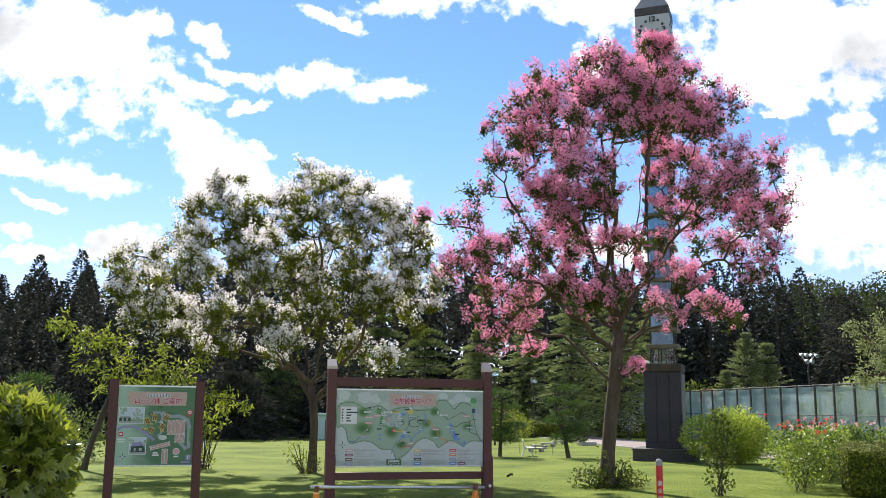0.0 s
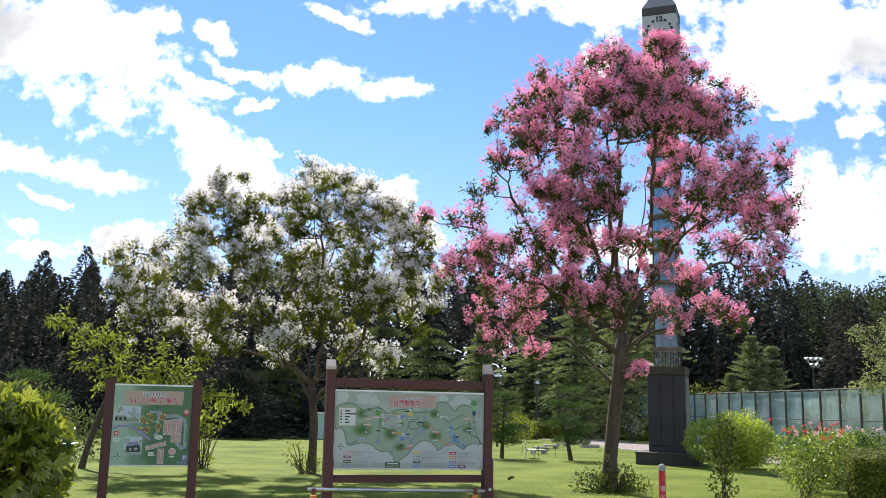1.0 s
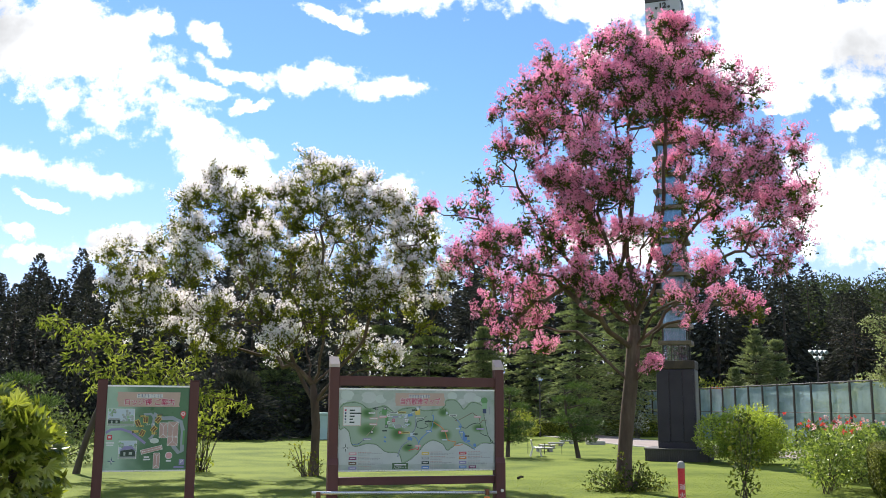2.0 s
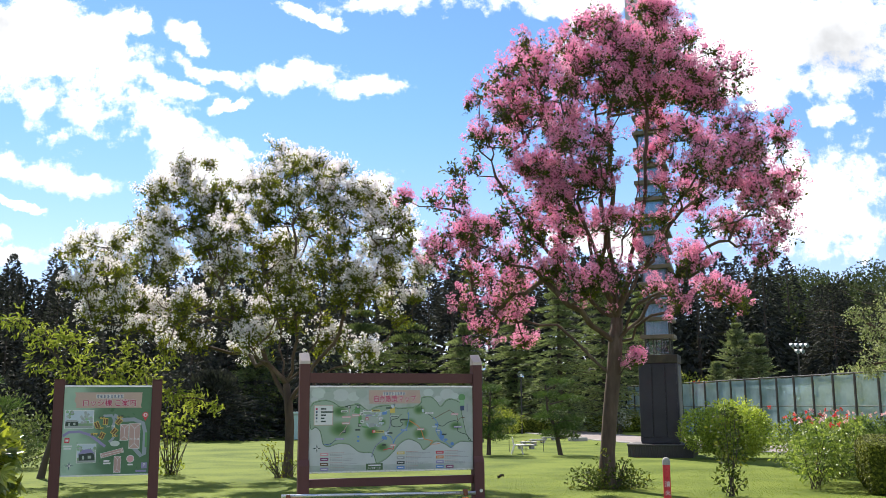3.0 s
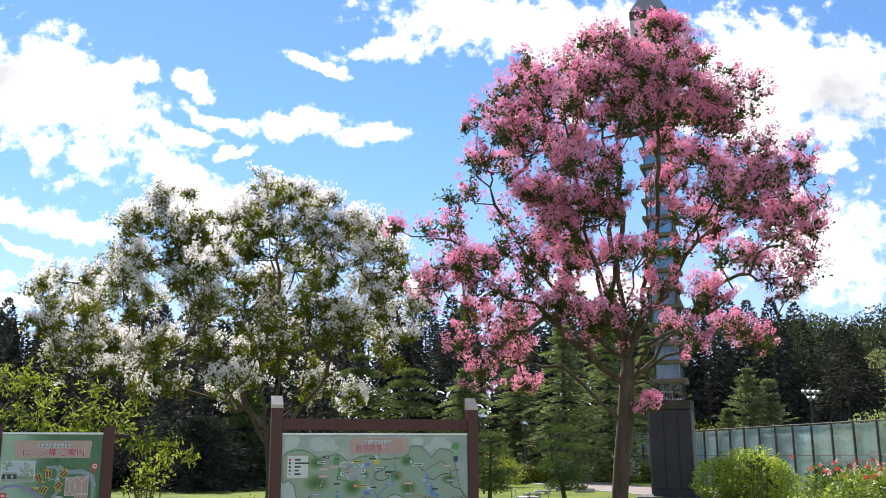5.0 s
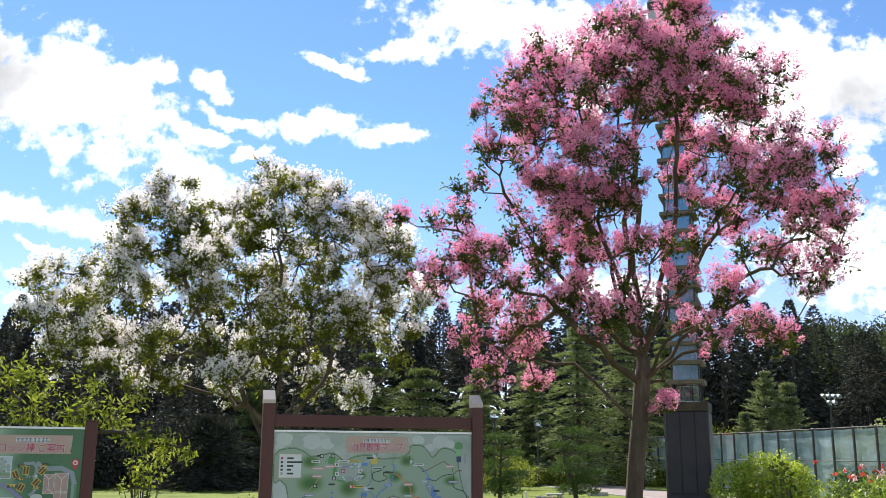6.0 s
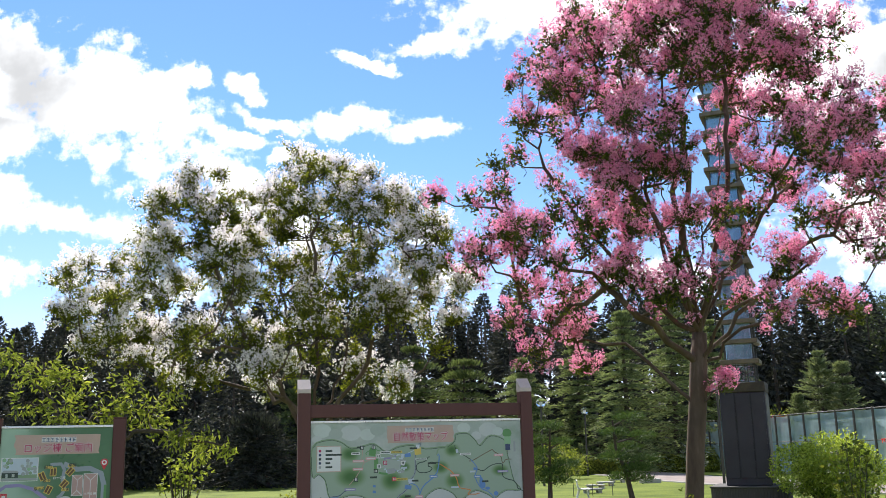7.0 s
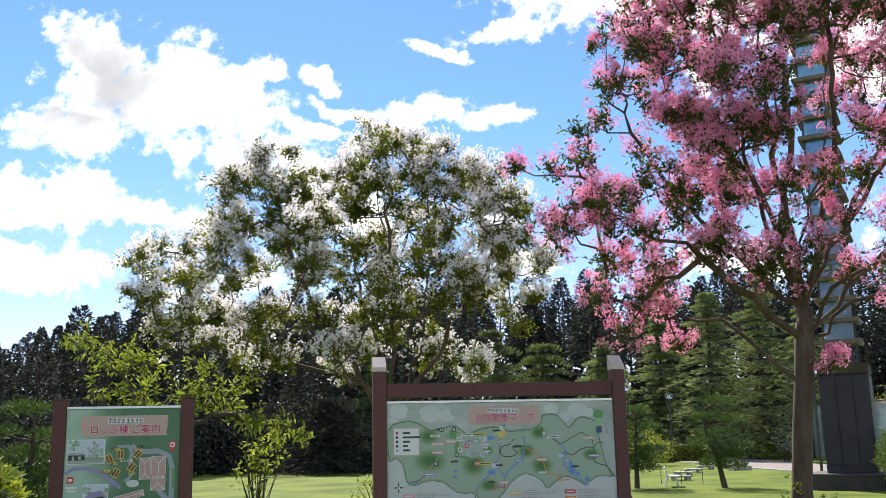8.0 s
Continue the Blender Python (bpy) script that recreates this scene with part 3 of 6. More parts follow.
def shell(outline, n, seed, others, gap, openings=(), deep=0.62, size=(0.34, 0.48)):
    """Lobes over the surface of a crown. outline: rows of height and how far the crown reaches to either side; openings: where one sees through it."""
    rng = np.random.default_rng(seed)
    rows = np.array(sorted(outline))
    made, near = [], [np.array(q[:3]) for q in others]
    for _ in range(n * 60):
        if len(made) == n:
            break
        z = rng.uniform(rows[0, 0] + 0.15, rows[-1, 0] - 0.2)
        lo, hi = np.interp(z, rows[:, 0], rows[:, 1]), np.interp(z, rows[:, 0], rows[:, 2])
        a, rho = rng.uniform(0, 2 * math.pi), rng.uniform(0.7, 1.0)
        half = max(0.1, (hi - lo) / 2 - 0.3)
        c = np.array([(lo + hi) / 2 + half * rho * math.cos(a), deep * half * rho * math.sin(a), z])
        if any(x0 < c[0] < x1 and z0 < z < z1 for x0, x1, z0, z1 in openings) or any(np.linalg.norm(c - q) < gap for q in near):
            continue
        near.append(c)
        made.append((*c, rng.uniform(*size)))
    return made


def wood(tree, groups, bark):
    link("trunk", mesh("trunk", *cane(groups[0], 14)), bark, tree, smooth=True)
    for rows in groups[1:]:
        link("branch", mesh("branch", *cane(rows, 8)), bark, tree, smooth=True)


def flowering_tree(name, base, trunk, leaders, lobes, thick, seed, bark, leaf, bloom, label, clump, fill, shoots, per, blooming, florets, leaf_size, petal, head, thin=(0, 0, 0, 0), edged=False):
    rng = np.random.default_rng(seed)
    tree = thing(name, base, label, "tree", rz=-math.degrees(HEAD))
    wood(tree, limbs(trunk, leaders, lobes, thick, rng), bark)
    twigs, start, way, tips, axes = spray_crown(lobes, rng, clump, fill, shoots, per, blooming, thin, edged)
    tagged(link("twiggery", mesh("twiggery", *tubes(twigs, 4)), M["bark_dark"], tree), kind="stuff")
    tagged(link("foliage", mesh("foliage", *leaves(start, way, leaf_size, leaf_size * 0.52, rng)), leaf, tree), kind="stuff")
    tagged(link("blossom", mesh("blossom", *bloom_heads(tips, axes, rng, florets, petal, head)), bloom, tree), kind="stuff")
    return tree


PINK_A = [
    (1.16, 0.0, 9.47, 0.61), (0.09, -0.5, 9.14, 0.72), (-0.96, 0.3, 8.87, 0.67), (-1.81, -0.3, 8.26, 0.58), (-2.4, 0.4, 8.07, 0.43),
    (-0.62, -1.2, 7.72, 0.81), (0.65, -1.0, 8.12, 0.77), (2.07, 0.3, 8.91, 0.76), (2.76, 0.5, 8.29, 0.77), (1.85, -0.6, 7.6, 0.6),
    (-1.24, 0.8, 7.65, 0.61), (-0.2, -1.2, 6.8, 0.55), (-2.17, 0.0, 6.96, 0.45), (-1.1, -1.0, 6.21, 0.61), (-2.97, 0.6, 6.3, 0.46),
    (-2.73, 0.3, 5.58, 0.49), (-2.33, -1.2, 4.64, 0.71), (-3.13, -0.6, 4.6, 0.55), (-1.8, -1.3, 5.05, 0.53), (-0.66, -1.2, 5.56, 0.6),
    (-1.01, -1.0, 4.14, 0.54), (-0.35, -1.3, 3.99, 0.54),
]
PINK_B = [
    (-2.63, -0.2, 3.61, 0.34), (-2.34, 0.4, 3.17, 0.28), (-1.66, 0.9, 3.47, 0.26), (-1.5, 1.2, 2.91, 0.2), (2.85, -0.4, 6.33, 0.79),
    (3.57, 0.3, 5.77, 0.75), (4.23, 0.6, 6.57, 0.56), (4.06, 0.9, 7.53, 0.54), (2.78, 0.5, 7.14, 0.62), (3.75, 0.2, 5.04, 0.51),
    (2.54, 1.2, 5.94, 0.63), (3.13, 1.0, 5.5, 0.56), (1.6, -0.8, 4.07, 0.44), (2.43, -0.2, 3.84, 0.42), (3.15, 0.5, 3.6, 0.26),
    (1.09, -0.8, 5.04, 0.44), (0.6, -0.25, 2.47, 0.13), (0.05, 1.2, 8.84, 0.84), (2.0, 1.4, 7.5, 0.7),
    (-0.64, 1.5, 5.69, 0.82), (-4.01, 0.2, 5.91, 0.18),
]
WHITE_A = [
    (0.2, -1.3, 7.05, 0.64), (0.85, -0.8, 6.95, 0.58), (-1.02, 1.0, 7.11, 0.71), (-2.56, 0.3, 7.17, 0.62), (-2.72, -1.3, 6.52, 0.51),
    (-1.82, -0.2, 6.24, 0.75), (-0.15, -0.1, 6.13, 0.89), (1.33, -1.1, 6.1, 0.64), (1.93, 0.8, 6.79, 0.43), (2.74, -1.2, 5.81, 0.45),
    (2.44, -0.3, 5.23, 0.58), (3.02, 0.1, 4.85, 0.41), (-3.69, -0.2, 5.78, 0.61), (-4.71, 0.3, 5.63, 0.63), (-5.54, 0.8, 5.55, 0.4),
    (-4.89, 1.5, 4.97, 0.74), (-3.08, -0.7, 4.98, 0.81),
]
WHITE_B = [
    (-2.06, 0.5, 5.16, 0.85), (-0.73, 0.6, 5.04, 0.92), (0.75, -0.7, 5.01, 0.79), (1.68, -1.6, 4.34, 0.69), (2.4, 1.5, 4.25, 0.44),
    (0.21, -0.6, 3.88, 0.72), (-1.34, -0.6, 3.72, 0.65), (-2.79, 1.3, 4.19, 0.64), (-3.87, 0.3, 3.93, 0.69), (-4.6, -0.1, 3.74, 0.46),
    (-2.36, 0.9, 3.25, 0.62), (-0.6, -1.5, 2.97, 0.56), (0.95, 0.7, 3.41, 0.68), (1.77, -0.4, 2.91, 0.4), (-2.67, -1.3, 2.96, 0.36),
    (-1.19, 0.5, 5.93, 0.92), (0.2, 1.4, 6.1, 0.95),
]
PINK_C = [
    (-0.2, -0.9, 6.25, 0.42), (-0.45, 0.6, 5.4, 0.4), (0.0, -1.0, 5.2, 0.34), (-0.65, -0.3, 6.85, 0.4), (-0.9, -0.8, 5.9, 0.36),
    (-0.5, -0.9, 8.35, 0.55), (0.6, -0.3, 8.75, 0.55), (1.4, -0.9, 8.35, 0.55), (-1.2, -0.6, 7.95, 0.5), (2.1, -0.7, 7.95, 0.55),
    (0.2, -1.3, 7.75, 0.5), (1.2, -1.2, 7.6, 0.48), (2.5, 0.9, 8.2, 0.5), (0.8, 1.0, 8.4, 0.6), (-1.9, -0.6, 7.75, 0.42),
    (-2.7, -0.9, 4.95, 0.45), (-2.2, -0.6, 5.15, 0.42), (-3.3, -0.3, 4.9, 0.34), (3.3, -0.5, 6.5, 0.5), (3.9, 0.1, 6.1, 0.45),
    (0.77, -0.9, 4.54, 0.26), (-1.5, 0.2, 7.62, 0.43),
    (-1.65, -0.3, 7.6, 0.39), (-1.5, -0.7, 6.23, 0.43), (-0.34, -0.4, 6.07, 0.41), (-0.7, 0.9, 6.77, 0.42),
    (-2.45, 0.5, 7.2, 0.32), (-2.66, 0.2, 6.52, 0.41), (-3.01, -0.3, 5.76, 0.35), (-1.95, 0.8, 6.14, 0.42), (-1.37, -0.9, 6.18, 0.43),
    (-1.04, -1.4, 5.46, 0.37), (-0.64, -0.6, 4.98, 0.36), (-1.45, -1.2, 4.75, 0.4), (-1.79, 0.4, 4.59, 0.38), (-0.37, -1.2, 3.83, 0.35),
    (0.07, -1.5, 3.95, 0.3), (-1.04, -1.1, 3.94, 0.33), (1.88, -0.9, 4.95, 0.39), (1.48, -1.0, 4.26, 0.34), (2.27, 0.6, 3.9, 0.36),
    (2.89, 0.2, 3.63, 0.28), (-2.62, 0.1, 4.11, 0.35), (-1.68, 0.8, 3.82, 0.32), (2.04, -0.6, 6.06, 0.45), (1.41, -1.2, 5.58, 0.35), (1.0, -0.7, 8.15, 0.5), (0.85, 0.6, 8.0, 0.5), (1.05, -1.1, 5.75, 0.38), (0.75, -0.5, 5.1, 0.36),
]
WHITE_C = [
    (2.5, 0.4, 6.37, 0.42), (2.81, -0.3, 5.4, 0.48), (3.23, 0.2, 5.04, 0.41), (2.38, 1.0, 4.86, 0.5), (3.08, -0.5, 4.18, 0.3),
    (2.64, 0.5, 3.71, 0.31), (1.83, -1.2, 2.85, 0.41), (1.9, -1.0, 4.4, 0.46), (1.12, -1.4, 4.81, 0.55), (-5.26, -0.4, 5.39, 0.43),
    (-4.59, -1.1, 4.63, 0.59), (-4.54, 0.7, 4.19, 0.52), (-4.64, -0.6, 3.91, 0.38), (-2.78, 0.2, 7.47, 0.49), (-3.06, -0.8, 6.83, 0.47),
    (-2.32, 0.9, 7.75, 0.38), (-1.01, -1.6, 5.7, 0.55), (-1.67, -1.4, 5.29, 0.56), (0.02, -0.3, 7.62, 0.47), (0.52, 0.4, 7.4, 0.51),
    (1.85, -0.2, 6.84, 0.39), (2.12, 0.1, 5.52, 0.49),
]
CHERRY = [
    (-0.83, 0.3, 3.81, 0.46), (-0.03, 0.0, 3.5, 0.51), (-0.01, -0.5, 2.74, 0.34), (0.41, 0.5, 3.24, 0.48), (1.04, -0.8, 2.52, 0.49),
    (1.58, 0.0, 2.55, 0.5), (2.16, 0.6, 2.51, 0.54), (1.61, 0.8, 3.11, 0.32), (3.15, -0.3, 2.05, 0.39), (3.63, 0.2, 1.92, 0.37),
    (4.23, -0.2, 1.69, 0.24), (2.65, 0.4, 2.8, 0.31), (1.58, -0.6, 2.03, 0.38), (0.26, 0.1, 2.03, 0.25), (3.43, 0.5, 1.62, 0.28),
]
PINK_LIMBS = [(5, (0.2, -0.6, 4.3), (0.6, -0.9, 5.6), (0.8, -0.9, 7.0)), (5, (0.5, -0.5, 4.2), (1.3, -0.8, 5.2), (2.0, -0.6, 6.1)), (5, (-0.1, -0.7, 4.3), (-0.5, -1.0, 5.3), (-1.1, -1.0, 6.3)),
              (4, (0.6, -0.6, 3.6), (1.4, -0.8, 4.1), (2.2, -0.6, 4.6)), (5, (0.0, -0.3, 4.6), (0.2, -0.8, 6.0), (0.1, -1.0, 7.4)),
              (3, (-0.35, 0.1, 2.75), (-0.85, 0.4, 3.3), (-1.5, 0.9, 3.45)), (4, (-0.5, -0.6, 3.5), (-1.5, -1.0, 4.3), (-2.3, -0.9, 4.6)), (5, (-0.6, 0.3, 4.4), (-1.6, 0.3, 5.6), (-2.2, 0.2, 6.8)),
              (5, (-0.25, -0.4, 4.8), (-0.6, -0.7, 6.4), (-0.8, -0.4, 8.2)), (5, (0.3, 0.5, 5.0), (0.2, 0.7, 7.0), (0.1, 0.5, 8.6)), (5, (0.6, -0.2, 4.6), (0.95, -0.4, 6.4), (1.2, 0.0, 9.0)),
              (5, (0.9, 0.5, 4.4), (1.7, 0.6, 5.8), (2.3, 0.4, 7.8)), (4, (1.0, 0.1, 3.7), (2.0, 0.2, 4.7), (3.2, 0.3, 5.6)), (4, (0.9, -0.5, 3.4), (1.9, -0.5, 3.8)), (3, (0.4, -0.3, 2.4))]
PINK_OUTLINE = [(10.2, 0.9, 1.4), (9.75, -0.3, 2.1), (9.25, -1.7, 2.4), (8.8, -2.3, 3.0), (8.4, -2.75, 3.25), (7.8, -2.75, 3.2), (7.1, -3.0, 4.25), (6.5, -3.4, 4.4),
                (5.8, -3.5, 4.45), (5.1, -3.7, 4.35), (4.5, -3.6, 4.05), (3.9, -3.25, 3.4), (3.3, -2.95, 3.2)]
PINK_LOBES = [(x, y, z, r * (1.08 if z < 4.4 else 1.0)) for x, y, z, r in PINK_A + PINK_B + PINK_C + between(PINK_A + PINK_B + PINK_C, 16, 1)]
PINK_LOBES += shell(PINK_OUTLINE, 50, 3, PINK_LOBES, 0.52, ((0.5, 1.4, 6.1, 7.7), (0.7, 3.0, 4.2, 5.5), (-0.9, 1.0, 2.5, 4.9), (-3.4, -1.9, 5.5, 7.3)))
flowering_tree("crape_myrtle", (5.0, 18.9, 0), [(0, 0, -0.1), (0.04, 0, 0.7), (0.12, 0, 1.5), (0.21, 0, 2.2), (0.28, 0, 2.9), (0.33, 0, 3.4)], PINK_LIMBS,
               [(x * 1.01, y, z * 1.01, r) for x, y, z, r in PINK_LOBES], 0.148, 11, M["bark_smooth"], M["leaf_pink"], M["pink"],
               "crape myrtle in full pink bloom on the lawn", 0.27, 1.2, 11, 7, 0.95, 165, 0.085, 0.022, 0.175, (-4.5, -1.7, 5.3, 7.5))
WHITE_LIMBS = [(3, (-0.5, 0.1, 2.6), (-1.5, 0.0, 3.6), (-3.4, 0.2, 4.3)), (4, (-0.6, -0.4, 3.0), (-1.6, -0.5, 4.6), (-2.4, -0.4, 6.2)), (4, (-0.3, 0.5, 3.4), (-0.8, 0.5, 5.0), (-1.0, 0.7, 6.6)),
               (4, (0.2, -0.3, 3.2), (0.1, -0.6, 5.0), (0.2, -0.9, 6.6)), (4, (0.6, 0.3, 3.2), (0.8, 0.2, 4.8), (0.9, -0.3, 6.4)), (3, (0.6, -0.3, 2.6), (1.6, -0.6, 4.0), (2.3, -0.5, 5.3)), (3, (0.7, 0.3, 2.4), (1.6, 0.1, 2.9))]
WHITE_OUTLINE = [(8.0, -0.7, 0.2), (7.6, -1.0, 0.9), (7.15, -1.4, 1.8), (6.4, -4.0, 2.6), (5.8, -5.8, 3.05), (5.25, -5.9, 3.3), (4.6, -5.5, 3.3), (4.0, -5.4, 3.15), (3.4, -4.9, 2.75), (2.85, -3.1, 1.95)]
WHITE_LOBES = WHITE_A + WHITE_B + WHITE_C + [(1.15, -0.3, 7.3, 0.42), (0.75, 0.5, 7.5, 0.4), (1.75, 0.2, 6.95, 0.4), (2.3, -0.2, 6.6, 0.4), (2.75, 0.3, 6.1, 0.4), (-0.5, -0.2, 7.75, 0.4), (0.0, -0.1, 7.7, 0.38), (1.3, 0.8, 6.7, 0.45), (1.5, -0.7, 6.6, 0.42),
                                              (-3.3, -0.2, 6.6, 0.5), (-3.6, 0.4, 6.2, 0.5), (-2.2, 0.0, 6.7, 0.5), (-2.9, 0.5, 7.35, 0.45), (-1.9, -0.5, 6.4, 0.5), (-2.5, -0.6, 6.0, 0.5), (-2.0, -0.7, 5.7, 0.5), (-1.5, -0.6, 6.2, 0.5), (-1.6, 0.4, 7.1, 0.4), (-1.7, -0.3, 6.75, 0.45), (-3.0, 0.0, 6.0, 0.5)]
WHITE_LOBES += between(WHITE_LOBES, 26, 2)
WHITE_LOBES += shell(WHITE_OUTLINE, 34, 4, WHITE_LOBES, 0.62, ((-2.0, -1.0, 7.0, 8.2),), 0.55)
flowering_tree("crape_myrtle", (-0.65, 24.2, 0), [(0, 0, -0.1), (0.02, 0, 0.6), (0.03, 0, 1.2), (-0.02, 0, 1.75), (-0.08, 0, 2.2)], WHITE_LIMBS,
               [(x, y, z - 0.06, r) for x, y, z, r in WHITE_LOBES], 0.106, 12, M["bark_smooth"], M["leaf_white"], M["white"],
               "crape myrtle with white blossom and green leaves", 0.3, 1.35, 12, 12, 0.95, 85, 0.08, 0.028, 0.175, edged=True)


def leafy_tree(name, base, trunk, leaders, lobes, thick, seed, bark, leaf, label, clumps, per, leaf_size, slim=0.42):
    rng = np.random.default_rng(seed)
    tree = thing(name, base, label, "tree", rz=-math.degrees(HEAD))
    wood(tree, limbs(trunk, leaders, lobes, thick, rng, 0.06), bark)
    start, way, tw = split_crown(lobes, rng, clumps, per, 0.08)
    tagged(link("twiggery", mesh("twiggery", *tubes(tw, 4)), bark, tree), kind="stuff")
    tagged(link("foliage", mesh("foliage", *leaves(start, way + [0, 0, -0.35], leaf_size, leaf_size * slim, rng)), leaf, tree), kind="stuff")
    return tree


leafy_tree("cherry_tree", (-6.25, 25.9, 0), [(0, 0, -0.1), (0.1, 0, 0.4), (0.25, 0, 0.95), (0.42, 0, 1.45), (0.6, 0, 1.95)],
           [(3, (1.2, 0, 1.9), (2.4, 0.2, 2.1), (3.6, 0.1, 1.85)), (4, (0.3, 0.1, 2.7), (-0.4, 0.2, 3.5)), (4, (1.1, 0.3, 2.5))], CHERRY, 0.074, 21,
           M["bark_dark"], M["leaf_cherry"], "leaning young cherry tree with yellow-green leaves", 74, 11, 0.155, 0.36)


def side_tree():
    base = Vector((20.6, 26.4, 0))
    world_ = [(17.7, 26.1, 4.5, 0.4), (18.3, 26, 4.0, 0.6), (18.9, 26, 3.4, 0.75), (18.2, 26.4, 2.9, 0.5), (19.2, 26, 4.6, 0.8), (19.4, 25.8, 2.5, 0.8), (20.4, 26.4, 4.0, 1.0), (20.8, 26, 5.2, 0.9), (20.6, 26.2, 2.6, 0.9)]
    r, a = Vector(RIGHT), Vector(AHEAD)
    lobes = [((Vector(q[:3]) - base).dot(r), (Vector(q[:3]) - base).dot(a), q[2], q[3]) for q in world_]
    tree = leafy_tree("wisteria", base, [(0, 0, -0.1), (0, 0, 0.8), (-0.1, 0, 1.6), (-0.15, 0, 2.4)], [(3, (-1.0, 0, 3.3), (-2.0, 0, 4.0))], lobes, 0.11, 31,
                      M["bark_smooth"], M["climber"], "sprawling climber with long bare shoots and pale leaves", 120, 15, 0.10)
    rng = np.random.default_rng(32)
    for z0, reach, rise_ in ((4.5, 2.2, 0.3), (4.9, 1.7, 0.7), (4.1, 2.6, 0.2), (3.7, 2.3, 0.4), (5.2, 2.2, 1.0), (4.3, 1.9, -0.2), (3.4, 1.6, 0.2)):
        p = Vector((-1.7 + rng.uniform(-0.2, 0.2), rng.uniform(-0.3, 0.3), z0))
        rows, steps = [], 7
        for k in range(steps):
            q = p + Vector((-reach / steps, rng.normal(0, 0.05), rise_ / steps + 0.10 * math.sin(k * 1.3 + z0)))
            rows.append((p, q, 0.011 * (1 - k / 9), 0.011 * (1 - (k + 1) / 9)))
            p = q
        link("shoot", mesh("shoot", *cane(rows, 5)), M["bark_smooth"], tree, "long bare shoot", smooth=True)


side_tree()


def needles(h, r, rng, layers, arms, along, per, size, droop=0.35, low=0.06, curve=1.0):
    """The needle sprays of a conifer of height h: tiers of drooping arms."""
    pts, ways, segs = [], [], []
    for k in range(layers):
        t = (k + rng.uniform(0.0, 0.7)) / layers
        z = h * (low + (1 - low) * t)
        reach = r * (1 - t) ** curve * rng.uniform(0.6, 1.25) + 0.015 * r
        for a in rng.uniform(0, 2 * math.pi) + np.arange(arms) * 2 * math.pi / arms + rng.normal(0, 0.25, arms):
            ln = reach * rng.uniform(0.45, 1.15)
            way = np.array([math.cos(a), math.sin(a), 0])
            s = (np.arange(along) + 0.6) / along
            line = way * (ln * s)[:, None] + np.array([0, 0, z]) + np.array([0, 0, -1]) * (droop * ln * s * s - 0.1 * ln * s)[:, None]
            segs.append(((0, 0, z), line[-1], 0.02 * h / 8, 0.006))
            p = np.repeat(line, per, axis=0)
            lat = np.cross(way, [0, 0, 1])
            off = rng.uniform(-1, 1, (len(p), 1)) * lat * (0.32 * ln) * np.repeat(1.1 - s, per)[:, None]
            pts.append(p + off - np.abs(off).sum(axis=1, keepdims=True) * [0, 0, 0.28] + rng.normal(0, size * 0.3, (len(p), 3)) * [1, 1, 0.4])
            ways.append(way + lat * rng.uniform(-1.2, 1.2, (len(p), 1)) + rng.normal(0, 0.25, (len(p), 3)) + [0, 0, -0.25 + 2.2 * t ** 3])
    return np.concatenate(pts), np.concatenate(ways), segs


def conifer(name, at, h, r, seed, material, label, layers=20, arms=8, along=6, per=6, size=0.3, droop=0.35, low=0.06, curve=1.0, group=""):
    rng = np.random.default_rng(seed)
    tree = thing(name, (*at, float(height(*at))), label, "tree", group)
    p, w, segs = needles(h, r, rng, layers, arms, along, per, size, droop, low, curve)
    link("trunk", mesh("trunk", *tubes([((0, 0, -0.1), (0, 0, h * 0.5), 0.022 * h, 0.014 * h), ((0, 0, h * 0.5), (0, 0, h * 0.98), 0.014 * h, 0.004 * h)], 9)), M["bark_dark"], tree, smooth=True)
    tagged(link("branchwork", mesh("branchwork", *tubes(segs, 4)), M["bark_dark"], tree), kind="stuff")
    link("needles", mesh("needles", *leaves(p, w, size, size * 0.24, rng, 0.06)), material, tree)
    return tree


def spot(az, dist):
    """A place by its bearing (degrees from +y) and distance from the start of the walk."""
    return (-4.2 + dist * math.sin(radians(az)), 0.4 + dist * math.cos(radians(az)))


DEODARS = [(24.0, 60, 9.4, 3.4), (26.6, 62, 10.2, 3.6), (21.4, 64, 8.6, 3.4), (28.8, 66, 9.2, 3.4), (12.2, 60, 7.6, 3.8), (15.0, 62, 7.0, 3.6), (18.3, 63, 7.0, 3.2), (6.0, 54, 5.2, 2.6), (3.8, 50, 3.4, 3.6)]
# cedars further left get darker needles: the wood's shade painted into their colour
for k, (az, d, h, r) in enumerate(DEODARS):
    conifer("deodar_cedar", spot(az, d), h, r * 1.15, 40 + k, M["deodar" if az > 17 else "cedar_mid" if az > 5 else "forest"], "green deodar cedar with layered drooping branches", 24 if az > 17 else 14, 9, 7, 12 if az > 17 else 8, 0.25 if az > 17 else 0.33, 0.30, 0.04, 0.78 if az > 17 else 0.5, "cedars behind the lawn")
conifer("deodar_cedar", spot(43.6, 52), 7.6, 3.6, 62, M["deodar"], "grey-green deodar cedar with flat layered branches", 18, 7, 8, 9, 0.28, 0.12, 0.08, 0.8, "cedars behind the lawn")
conifer("fir_tree", spot(34.2, 68), 7.0, 2.7, 60, M["fir"], "grey-green pyramidal fir standing behind the court fence", 22, 9, 6, 6, 0.3, -0.1, 0.08, 0.8)
conifer("fir_tree", spot(35.3, 68.6), 6.4, 2.6, 63, M["fir"], "grey-green fir close beside its twin behind the fence", 20, 9, 6, 6, 0.3, -0.1, 0.08, 0.8)
